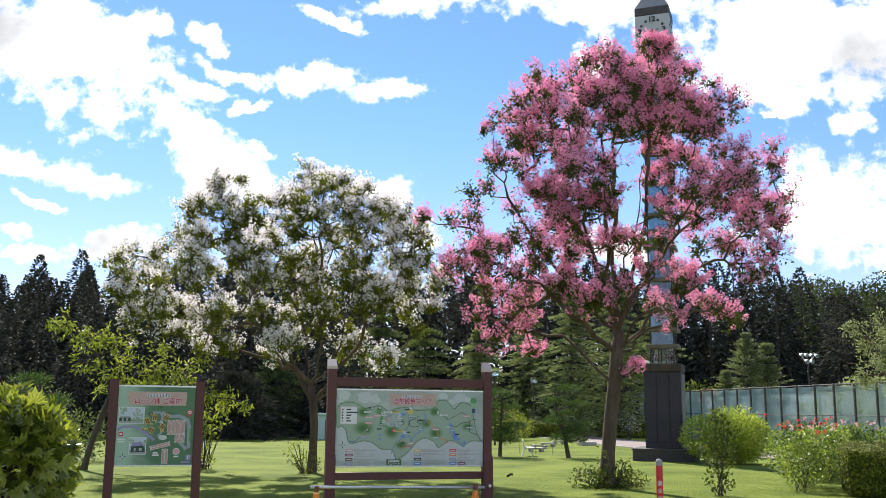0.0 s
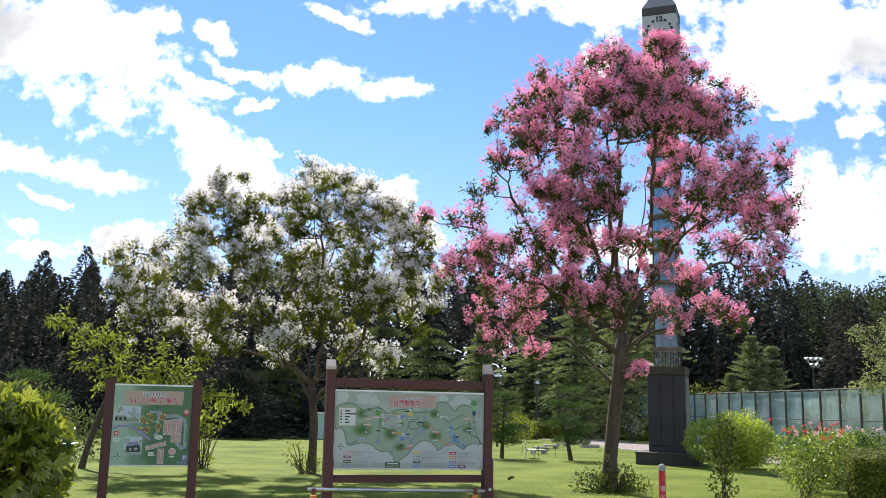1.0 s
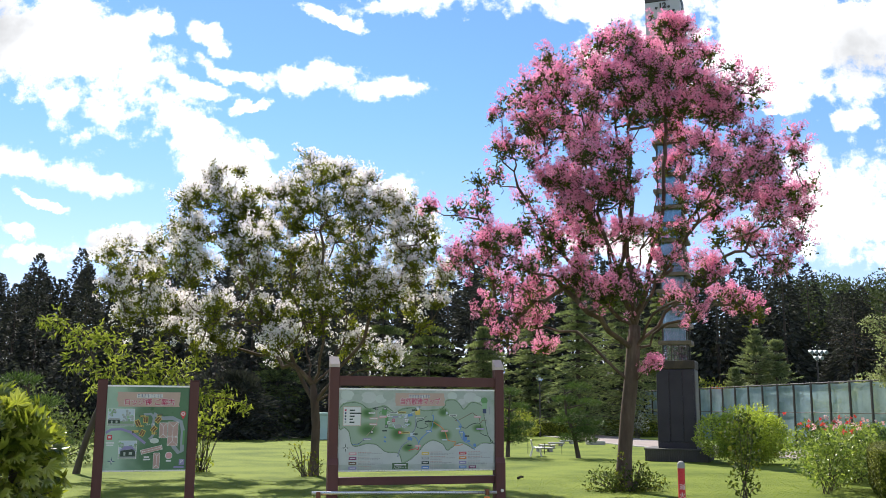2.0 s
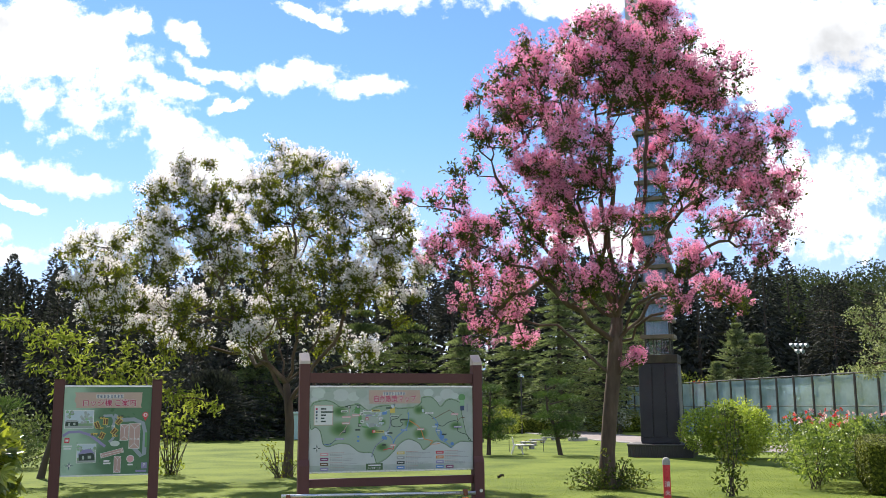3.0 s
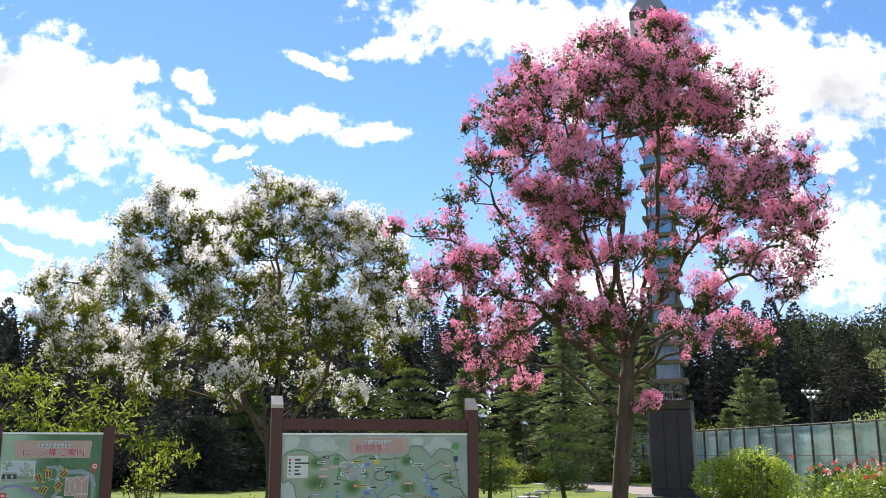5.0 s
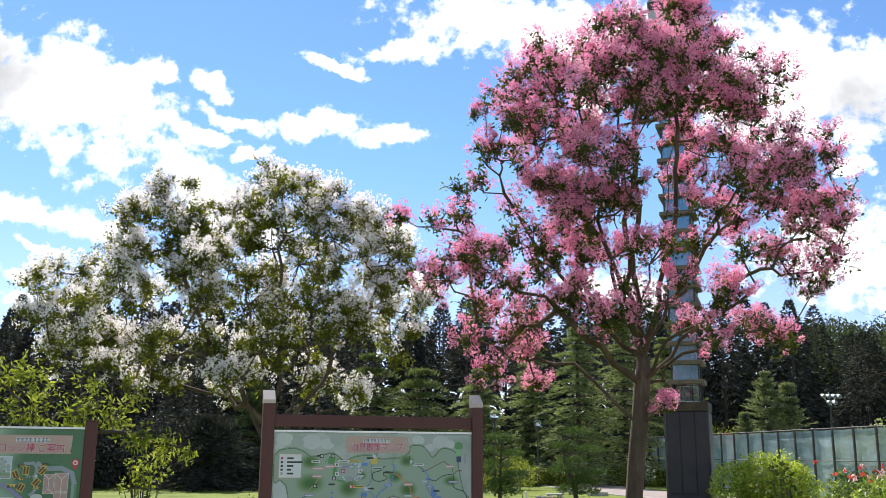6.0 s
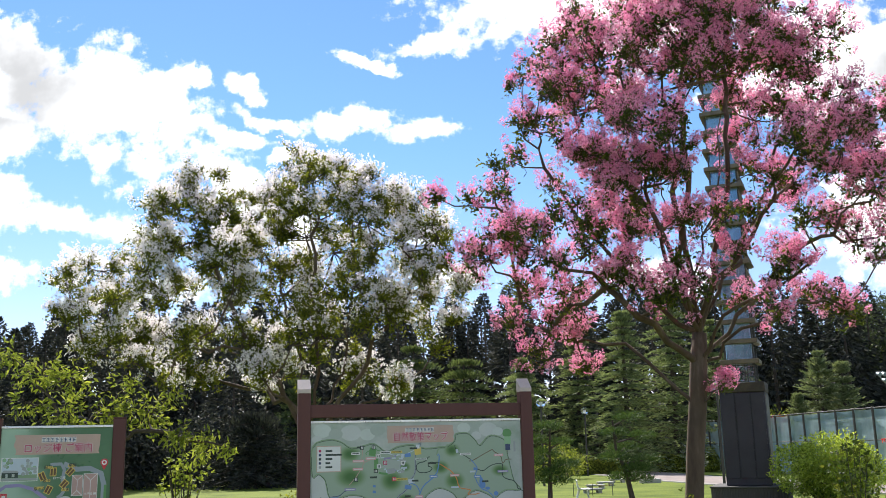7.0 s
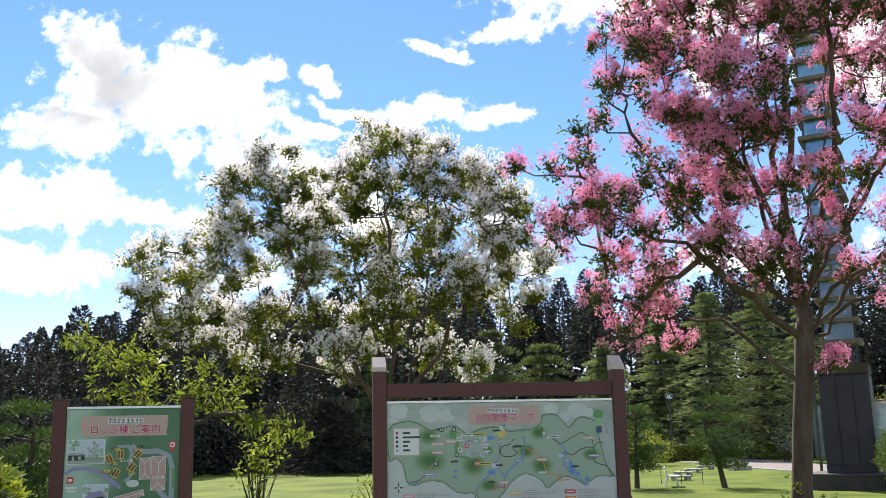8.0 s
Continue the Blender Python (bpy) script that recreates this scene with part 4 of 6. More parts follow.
conifer("fir_tree", spot(33.0, 66), 4.4, 1.7, 61, M["fir"], "small fir beside a taller one behind the fence", 18, 8, 5, 6, 0.28, -0.25, 0.08, 1.0)


def cloud_pine(at, h, r, pads, seed, label, lean=0.0):
    """A pruned pine: a bent trunk with flat pads of needles."""
    rng = np.random.default_rng(seed)
    tree = thing("garden_pine", (*at, 0), label, "tree", "pruned pines")
    bend = [(0, 0, -0.05), (lean * 0.3, 0, h * 0.3), (lean * 0.8, 0.1, h * 0.6), (lean, 0, h * 0.92)]
    link("trunk", mesh("trunk", *tubes([(bend[k], bend[k + 1], 0.035 * h * (1 - 0.25 * k), 0.035 * h * (0.75 - 0.25 * k)) for k in range(3)], 9)), M["bark_dark"], tree, smooth=True)
    pts, ways, segs = [], [], []
    for px, py, pz, pr in pads:
        c = np.array([px * r, py * r, pz * h])
        n = int(2400 * (pr * r) ** 2) + 120
        q = c + ball(n, rng) * (rng.random((n, 1)) ** 0.5) * [pr * r, pr * r, 0.3 * pr * r]
        pts.append(q), ways.append(unit(q - c) + rng.normal(0, 0.5, (n, 3)) + [0, 0, 0.8])
        segs.append(((lean * pz, 0, pz * h * 0.9), c, 0.03, 0.015))
    p, w = np.concatenate(pts), np.concatenate(ways)
    link("branches", mesh("branches", *tubes(segs, 6)), M["bark_dark"], tree)
    link("needles", mesh("needles", *leaves(p, w, 0.13, 0.022, rng, 0.02)), M["pine"], tree)
    return tree


PADS = [(-0.35, 0.1, 0.27, 0.5), (0.4, 0.1, 0.24, 0.48), (0, 0, 0.95, 0.55), (-0.55, 0, 0.78, 0.5), (0.55, 0.2, 0.74, 0.5), (0.0, 0.4, 0.6, 0.6), (-0.6, 0, 0.5, 0.55), (0.6, 0, 0.46, 0.55), (0.1, -0.2, 0.36, 0.6)]
cloud_pine((9.3, 30.8), 2.5, 0.85, PADS, 70, "small pruned garden pine with a slanting trunk", -0.5)
cloud_pine((7.1, 31.8), 2.3, 0.85, PADS, 71, "pruned garden pine with layered needle pads", 0.1)
cloud_pine((-7.3, 23.4), 2.3, 0.85, PADS, 72, "pruned garden pine with domed needle pads", 0.2)

# ---- woods ----


def build_forest():
    rng = np.random.default_rng(8)
    kinds = []
    for k in range(9):
        low = 0.0 if k < 6 else 0.45           # the last three kinds stand behind the others: their crowns alone
        n = 2200 if k < 6 else 1000
        t, a = low + (0.97 - low) * rng.random(n) ** 1.1, rng.uniform(0, 2 * math.pi, n)
        lump = np.array([1 + 0.45 * noise.noise((math.cos(b) * 1.6 + 9 * k, math.sin(b) * 1.6, z * 7.0)) for b, z in zip(a, t)])
        wide = 0.18 * (1 - t) ** 0.8 * lump * rng.uniform(0.6, 1.0, n)
        out = np.stack([np.cos(a), np.sin(a), np.zeros(n)], axis=1)
        p = out * wide[:, None] + np.stack([0 * t, 0 * t, 0.03 + 0.97 * t], axis=1)
        w = out * (1 - 0.8 * t[:, None] ** 4) + rng.normal(0, 0.35, (n, 3)) + np.stack([0 * t, 0 * t, -0.75 + 1.6 * t ** 3], axis=1)
        small = 1.1 - 0.7 * t
        kinds.append(leaves(p, w, 0.046 * small, 0.022 * small, rng, 0.06))
    rise = ([-40, -20, -16.6, -13.7, -10, -6, -2, 4, 16, 26, 34, 38, 40, 44, 60], [0.05, 0.08, 0.090, 0.115, 0.146, 0.159, 0.162, 0.162, 0.166, 0.164, 0.159, 0.148, 0.12, 0.09, 0.08])
    pieces, trunks = [], []
    for row, (d0, cut) in enumerate(((57, 0.8), (66, 0.87), (78, 0.94), (95, 1.0), (115, 1.0))):
        for az in np.arange(-34, 56, (260 if d0 < 90 else 310) / d0 / 2.4):
            az = az + rng.normal(0, 0.6)
            d = d0 + rng.uniform(-5, 5)
            if (29.3 < az < 44 and d < 84) or (10 < az < 30 and d < 69):      # the court and the path's end lie clear of the wood
                continue
            x, y = spot(az, d)
            z = float(height(x, y))
            h = (1.6 + d * float(np.interp(az, *rise)) * cut * rng.uniform(0.82, 1.04)) - z
            v, f = kinds[rng.integers(6) if d0 < 90 or 28 < az < 47 else 6 + rng.integers(3)]
            a = rng.uniform(0, 6.28)
            turn = np.array([[math.cos(a), -math.sin(a), 0], [math.sin(a), math.cos(a), 0], [0, 0, 1]])
            pieces.append((v @ turn.T * [h * 1.3, h * 1.3, h] + [x, y, z], f))
            trunks.append(((x, y, z - 0.3), (x, y, z + h * 0.9), 0.016 * h, 0.003 * h))
    woods = tagged(new("cedar_wood"), "dense dark cedar wood rising behind the lawn", "forest", kind="stuff")
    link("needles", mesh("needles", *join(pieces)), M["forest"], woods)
    link("trunks", mesh("trunks", *tubes(trunks, 6)), M["bark_dark"], woods)


build_forest()


def leaf_mass(centres, radii, count, size, rng, flat=0.8, hollow=0.55):
    pts, ways = [], []
    for c, r in zip(centres, radii):
        n = int(count * r * r)
        d = ball(n, rng)
        pts.append(np.array(c) + d * r * rng.uniform(hollow, 1.0, (n, 1)) * [1, 1, flat])
        ways.append(d * 0.4 + rng.normal(0, 0.7, (n, 3)))
    return leaves(np.concatenate(pts), np.concatenate(ways), size, size * 0.55, rng)


def build_undergrowth():
    rng = np.random.default_rng(9)
    cs, rs = [], []
    for az in np.arange(-32, 30, 1.15):
        for d in (55, 57) if 6.5 < az < 10.5 else (66, 68.5) if az > 10 else (52, 54.5):
            x, y = spot(az + rng.normal(0, 0.4), d + rng.normal(0, 1.2))
            r = rng.uniform(1.2, 2.4)
            cs.append((x, y, float(height(x, y)) + r * rng.uniform(0.5, 1.1))), rs.append(r)
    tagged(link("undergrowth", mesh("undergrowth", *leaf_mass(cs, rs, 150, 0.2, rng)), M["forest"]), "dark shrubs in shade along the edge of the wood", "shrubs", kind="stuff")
    cs, rs = [], []
    for az in np.arange(36, 62, 1.1):
        for d, k in ((125, 0.07), (140, 0.092), (155, 0.108), (175, 0.118)):
            x, y = spot(az + rng.normal(0, 0.4), d + rng.normal(0, 4))
            r = rng.uniform(4, 7)
            cs.append((x, y, 1 + d * k * (1.0 - 0.006 * max(0.0, az - 38)) + rng.uniform(-2.5, 1))), rs.append(r)
    tagged(link("far_wood", mesh("far_wood", *leaf_mass(cs, rs, 28, 0.6, rng)), M["broadwood"]), "broadleaved wood on the far hillside", "forest", kind="stuff")


build_undergrowth()


def court_bushes():
    rng = np.random.default_rng(19)
    for az, d, r, mat, label in ((40.5, 60, 2.2, "climber", "light green bush behind the court"), (38.6, 63, 1.9, "climber", "light green bush behind the court"), (42.6, 58, 2.4, "climber", "light green bush behind the court"), (36.2, 66, 1.5, "broadwood", "green bush behind the court"),
                                 (31.3, 66, 2.1, "leaf_cherry", "yellow-green bush behind the court"), (31.9, 66, 0.62, "red", "red-flowered little standard tree behind the court"), (30.3, 66, 1.9, "leaf_cherry", "yellow-green bush behind the court")):
        x, y = spot(az, d)
        lift = 2.1 if mat == "red" else 0.0      # the red one is a little standard tree
        ob = thing("bush", (x, y, float(height(x, y))), label, "bush", "bushes behind the court")
        tagged(link("foliage", mesh("foliage", *leaf_mass([(0, 0, lift + r * 0.9), (r * 0.7, 0, lift + r * 0.7), (-r * 0.6, 0.3, lift + r * 0.6)], [r, r * 0.7, r * 0.7], 420, 0.2, rng, 0.9)), M[mat], ob), kind="stuff")
        part("stem", rod((0, 0, -0.05), (0, 0, lift + r), 0.06, 0.03, 7), M["bark_dark"], ob)


court_bushes()

# ---- clock tower ----


def build_tower():
    tower = thing("clock_tower", (12.1, 28.95, 0), "tall clock tower with a black stone foot and stacked mirror glass", "clock tower", rz=-36.4)
    bm = box(2.05, 2.05, 0.05, 0.01, (0, 0, 0.36))
    box(1.95, 1.95, 0.36, 0.0, (0, 0, 0), bm=bm)
    plinth = part("plinth", bm, M["plinth"], tower, "dark fluted stone plinth")
    rib = bpy.data.meshes.new("rib")
    b2 = box(0.045, 0.03, 0.35, 0.006)
    b2.to_mesh(rib), b2.free()
    for s in range(4):
        for k in range(28):
            o = (k - 13.5) * 0.07
            m = Matrix.Rotation(s * math.pi / 2, 4, "Z") @ Matrix.Translation((o, -0.985, 0.004))
            link("rib", rib, M["plinth"], plinth, m=m)
    bm = box(1.22, 1.22, 2.55, 0.02, (0, 0, 0.41))
    part("base_block", bm, M["black"], tower, "dark stone block")
    for s in range(4):
        m = Matrix.Rotation(s * math.pi / 2, 4, "Z")
        if s == 0:
            for o, w in ((-0.387, 0.34), (0.012, 0.39), (0.402, 0.33)):
                part("panel", box(w, 0.03, 2.3, 0.006, (o, -0.622, 0.62)), M["black"], tower, "polished black panel", m)
            part("foot_panel", box(1.2, 0.035, 0.18, 0.006, (0, -0.622, 0.42)), M["black"], tower, m=m)
        else:
            part("panel", box(1.0, 0.02, 2.4, 0.006, (0, -0.615, 0.5)), M["tower_side"], tower, m=m)
    part("cap_stone", box(1.26, 1.26, 0.28, 0.02, (0, 0, 2.96)), M["cap_bronze"], tower, "dull dark bronze band")
    # shaft: four corner posts, glass storeys that widen upwards, and a ledge between them
    z, step = 3.24, 0.575
    n = int((14.3 - z) / step)
    # the lowest storey is an empty glass lantern with a mullion frame
    part("shaft", box(0.7, 0.7, 14.3 - z - step, 0.01, (0, 0, z + step)), M["shaft"], tower, "bluish white curtained glass shaft")
    for s in range(4):
        for x in (-0.125, 0.125):
            part("mullion", box(0.03, 0.03, step, 0.003, (x, -0.372, z)), M["darkmetal"], tower, m=Matrix.Rotation(s * math.pi / 2, 4, "Z"))
    for x in (-0.39, 0.39):
        for y in (-0.39, 0.39):
            part("corner_post", box(0.045, 0.045, 14.3 - z, 0.004, (x, y, z)), M["darkmetal"], tower)
    ledge = bpy.data.meshes.new("ledge")
    bm = box(1.02, 0.15, 0.13, 0.01, (0, -0.46, 0))
    bm.to_mesh(ledge), bm.free()
    awning = bpy.data.meshes.new("awning")
    bm = bmesh.new()
    for x in (-0.44, 0.44):      # a wedge: a sloping back, a flat underside
        for y, zz in ((-0.395, 0.0), (-0.56, 0.0), (-0.56, 0.05), (-0.395, step - 0.08)):
            bm.verts.new((x, y, zz))
    bm.verts.ensure_lookup_table()
    v = bm.verts
    bm.faces.new(v[0:4]), bm.faces.new((v[7], v[6], v[5], v[4]))
    for k in range(4):
        bm.faces.new((v[k], v[4 + k], v[4 + (k + 1) % 4], v[(k + 1) % 4]))
    bmesh.ops.recalc_face_normals(bm, faces=bm.faces)
    bm.to_mesh(awning), bm.free()
    pane = bpy.data.meshes.new("glass_pane")
    bm = box(0.235, 0.012, step - 0.12, 0.003)
    bm.to_mesh(pane), bm.free()
    for k in range(n):
        z0 = z + k * step
        for s in range(4):
            t = Matrix.Rotation(s * math.pi / 2, 4, "Z")
            for o in (-0.245, 0.0, 0.245):
                link("glass_pane", pane, M["lantern" if k == 0 else "mirror"], tower, "bluish reflecting glass", t @ Matrix.Translation((o, -0.372, z0 + 0.06)))
            if s == 1 and k > 2:
                link("awning", awning, M["copper"], tower, "slanting brown bronze awning", t @ Matrix.Translation((0.0, 0.0, z0 + step - 0.04)))
            link("ledge", ledge, M["copper"], tower, "brown bronze ledge", t @ Matrix.Translation((0.0, 0.0, z0 + step - 0.05 + 0.006 * (s % 2))))
    # clock head
    zc = z + n * step
    part("neck", box(1.18, 1.18, 0.35, 0.02, (0, 0, zc)), M["copper"], tower)
    head = part("clock_case", box(1.2, 1.2, 1.3, 0.02, (0, 0, zc + 0.35)), M["clockwhite"], tower, "pale grey clock case")
    mid = zc + 0.35 + 0.68
    for s in range(4):
        t = Matrix.Rotation(s * math.pi / 2, 4, "Z")
        for hh in range(12):
            a = hh * math.pi / 6
            r = 0.43
            m = t @ Matrix.Translation((r * math.sin(a), -0.605, mid + r * math.cos(a)))
            if hh % 3 == 0:
                digit = words(str(hh or 12), 0.27, 0, 0, 0.02, M["dial"], head, "", 1.0, 0.012)
                digit.matrix_basis = m
            else:
                part("hour_mark", box(0.085, 0.03, 0.085, 0.004, (0, 0, -0.042)), M["dial"], head, m=m @ Matrix.Rotation(radians(45) + a, 4, "Y"))
        part("minute_hand_bar", box(0.018, 0.02, 0.36, 0.003, (0, 0, -0.04)), M["dial"], head, m=t @ Matrix.Translation((0, -0.62, mid)) @ Matrix.Rotation(radians(-96), 4, "Y"))
        part("hour_hand_bar", box(0.024, 0.02, 0.26, 0.003, (0, 0, -0.03)), M["dial"], head, m=t @ Matrix.Translation((0, -0.617, mid)) @ Matrix.Rotation(radians(80), 4, "Y"))
        part("hub", rod((0, -0.6, mid), (0, -0.635, mid), 0.04, sides=12), M["dial"], head, m=t)
        part("panel_joint", box(0.008, 0.004, 1.24, 0.0, (0, -0.601, zc + 0.38)), M["tower_side"], head, m=t)
    part("band", box(1.22, 1.22, 0.3, 0.01, (0, 0, zc + 1.65)), M["darkmetal"], tower, "dark band over the clock")
    bm = bmesh.new()
    bmesh.ops.create_cone(bm, cap_ends=True, segments=4, radius1=0.86, radius2=0.18, depth=0.95, matrix=Matrix.Translation((0, 0, zc + 2.42)) @ Matrix.Rotation(math.pi / 4, 4, "Z"))
    part("roof", bm, M["bluetop"], tower, "grey pyramid roof")


# ---- signs ----
from mathutils import geometry


def flat(points, lift=0.0):
    """A flat shape on a board: points across and up, in the board's face."""
    bm = bmesh.new()
    vs = [bm.verts.new((x, -lift, z)) for x, z in points]
    if len(vs) <= 4:
        bm.faces.new(vs)
    else:
        for tri in geometry.tessellate_polygon([[Vector((x, z, 0)) for x, z in points]]):
            bm.faces.new([vs[k] for k in tri])
    return bm


def plate(x0, x1, z0, z1, seed):
    """Outline of a torn-edged plank: smooth long sides, ragged ends."""
    rng = np.random.default_rng(seed)
    w = x1 - x0
    right = [(x1 + rng.uniform(-0.02, 0.01) * w, z0 + (z1 - z0) * t) for t in np.linspace(0, 1, 8)]
    left = [(x0 + rng.uniform(-0.01, 0.02) * w, z1 + (z0 - z1) * t) for t in np.linspace(0, 1, 8)]
    return right + left


def ribbon(points, width, lift):
    bm = bmesh.new()
    p = [Vector((x, 0, z)) for x, z in points]
    rows = []
    for k, q in enumerate(p):
        d = (p[min(k + 1, len(p) - 1)] - p[max(k - 1, 0)]).normalized()
        n = Vector((-d.z, 0, d.x)) * width / 2
        rows.append((bm.verts.new((q + n) + Vector((0, -lift, 0))), bm.verts.new((q - n) + Vector((0, -lift, 0)))))
    for a, b in zip(rows, rows[1:]):
        bm.faces.new((a[0], b[0], b[1], a[1]))
    return bm


def disc(x, z, r, lift, n=20, sx=1.0):
    return flat([(x + sx * r * math.cos(a), z + r * math.sin(a)) for a in np.linspace(0, 2 * math.pi, n, endpoint=False)], lift)


def rect(x, z, w, h, lift, turn=0.0):
    c, s = math.cos(radians(turn)), math.sin(radians(turn))
    return flat([(x + a * w / 2 * c - b * h / 2 * s, z + a * w / 2 * s + b * h / 2 * c) for a, b in ((-1, -1), (1, -1), (1, 1), (-1, 1))], lift)


def wobble(points, n, amount, seed):
    """Rounds a closed outline and makes it uneven."""
    rng = np.random.default_rng(seed)
    p = np.array(points, float)
    out = []
    for k in range(len(p)):
        a, b, c, d = p[k - 1], p[k], p[(k + 1) % len(p)], p[(k + 2) % len(p)]
        for t in np.arange(n) / n:
            q = 0.5 * (2 * b + (c - a) * t + (2 * a - 5 * b + 4 * c - d) * t * t + (3 * b - a - 3 * c + d) * t ** 3)
            out.append(tuple(q + rng.normal(0, amount, 2)))
    return out


def words(text, size, x, z, lift, material, parent, label, squeeze=1.0, bold=0.0015, thick=0.0):
    cu = bpy.data.curves.new("text", "FONT")
    cu.body, cu.size, cu.align_x, cu.align_y = text, size, "CENTER", "CENTER"
    cu.offset = bold
    tmp = bpy.data.objects.new("text", cu)
    scene.collection.objects.link(tmp)
    me = bpy.data.meshes.new_from_object(tmp.evaluated_get(bpy.context.evaluated_depsgraph_get()))
    bpy.data.objects.remove(tmp)
    for v in me.vertices:
        v.co = (x + v.co.x * squeeze, -lift, z + v.co.y)
    if thick:
        bm = bmesh.new()
        bm.from_mesh(me)
        faces = bm.faces[:]
        for k, (dx, dz) in enumerate(((-1, 0), (1, 0), (0, -1), (0, 1))):
            more = bmesh.ops.duplicate(bm, geom=faces)
            bmesh.ops.translate(bm, vec=(dx * thick, -0.0002 * (k + 1), dz * thick), verts=[g for g in more["geom"] if isinstance(g, bmesh.types.BMVert)])
        bm.to_mesh(me)
        bm.free()
    return link("lettering", me, material, parent, label)


def print_land(hills):
    """Printed land with soft dark green hills: across, up, half width and half height of each."""
    m, nt, bsdf, out = nodes_of("print_land")
    co = nt.nodes.new("ShaderNodeTexCoord").outputs["Object"]
    total = None
    for x, z, a, b in hills:
        mp = nt.nodes.new("ShaderNodeMapping")
        mp.vector_type = "TEXTURE"
        nt.links.new(co, mp.inputs["Vector"])
        mp.inputs["Location"].default_value, mp.inputs["Scale"].default_value = (x, -0.05, z), (a, 10.0, b)
        ln = nt.nodes.new("ShaderNodeVectorMath")
        ln.operation = "LENGTH"
        nt.links.new(mp.outputs[0], ln.inputs[0])
        f = nt.nodes.new("ShaderNodeMapRange")
        f.interpolation_type = "SMOOTHSTEP"
        nt.links.new(ln.outputs["Value"], f.inputs[0])
        f.inputs[1].default_value, f.inputs[2].default_value, f.inputs[3].default_value, f.inputs[4].default_value = 0.15, 1.1, 1.0, 0.0
        if total is None:
            total = f.outputs[0]
        else:
            mx = nt.nodes.new("ShaderNodeMath")
            mx.operation = "MAXIMUM"
            nt.links.new(total, mx.inputs[0]), nt.links.new(f.outputs[0], mx.inputs[1])
            total = mx.outputs[0]
    nt.links.new(ramp_node(nt, total, [(0.0, (0.28, 0.365, 0.285)), (0.5, (0.15, 0.26, 0.12)), (1.0, (0.045, 0.14, 0.035))]), bsdf.inputs["Base Color"])
    bsdf.inputs["Roughness"].default_value = 0.4
    return m


def title_words(text, size, x, z, lift, board, squeeze):
    words(text, size, x, z, lift, P["white"], board, "white outline of the lettering", squeeze, 0.0, 0.007)
    words(text, size, x, z, lift + 0.0015, P["crimson"], board, "crimson title lettering", squeeze, 0.0, 0.0022)


P = {k: plain("print_" + k, c) for k, c in {
    "white": (0.64, 0.64, 0.65), "paper": (0.47, 0.50, 0.50), "crimson": (0.42, 0.02, 0.09), "navy": (0.03, 0.05, 0.13), "wood": (0.47, 0.33, 0.28), "green": (0.10, 0.26, 0.09),
    "dark": (0.02, 0.04, 0.035), "blue": (0.10, 0.22, 0.5), "pale": (0.48, 0.53, 0.51), "road": (0.26, 0.30, 0.35), "orange": (0.6, 0.2, 0.05), "yellow": (0.6, 0.45, 0.1), "purple": (0.25, 0.22, 0.42),
    "pink": (0.6, 0.3, 0.33), "roof": (0.42, 0.27, 0.25), "brown": (0.12, 0.06, 0.03), "red": (0.55, 0.03, 0.05), "sky": (0.45, 0.52, 0.6), "grey": (0.3, 0.32, 0.33), "edge": (0.2, 0.3, 0.18), "land": (0.36, 0.47, 0.36), "mist": (0.34, 0.39, 0.36), "board_green": (0.05, 0.11, 0.045), "wine": (0.2, 0.03, 0.12)}.items()}


P["hill2"] = plain("print_hill2", (0.24, 0.41, 0.24))


def gloss_decal(sign, shapes):
    """Printed shapes, each a thin layer over the one before: name, bmesh, colour."""
    for name, bm, col in shapes:
        sign["layers"] = sign.get("layers", 0) + 1
        for v in bm.verts:
            v.co.y = -sign["face"] - (-v.co.y - sign["face"]) * 0.15 - 0.00001 * sign["layers"]
        part(name, bm, P[col], sign)


def glyph_bars(board, x, z, w, h, lift, seed):
    """One sign of small writing as plain navy bars on a white ground."""
    rng = np.random.default_rng(seed)
    gloss_decal(board, [("print_bar", rect(x, z, w, h, lift + 0.019), "white")])
    for k in range(3):
        gloss_decal(board, [("print_bar", rect(x + rng.uniform(-0.06, 0.06) * w, z + (k - 1) * 0.3 * h, w * rng.uniform(0.5, 0.85), h * 0.13, lift + 0.021), "navy")])
    gloss_decal(board, [("print_bar", rect(x + rng.uniform(-0.2, 0.2) * w, z, w * 0.15, h * 0.8, lift + 0.021), "navy")])


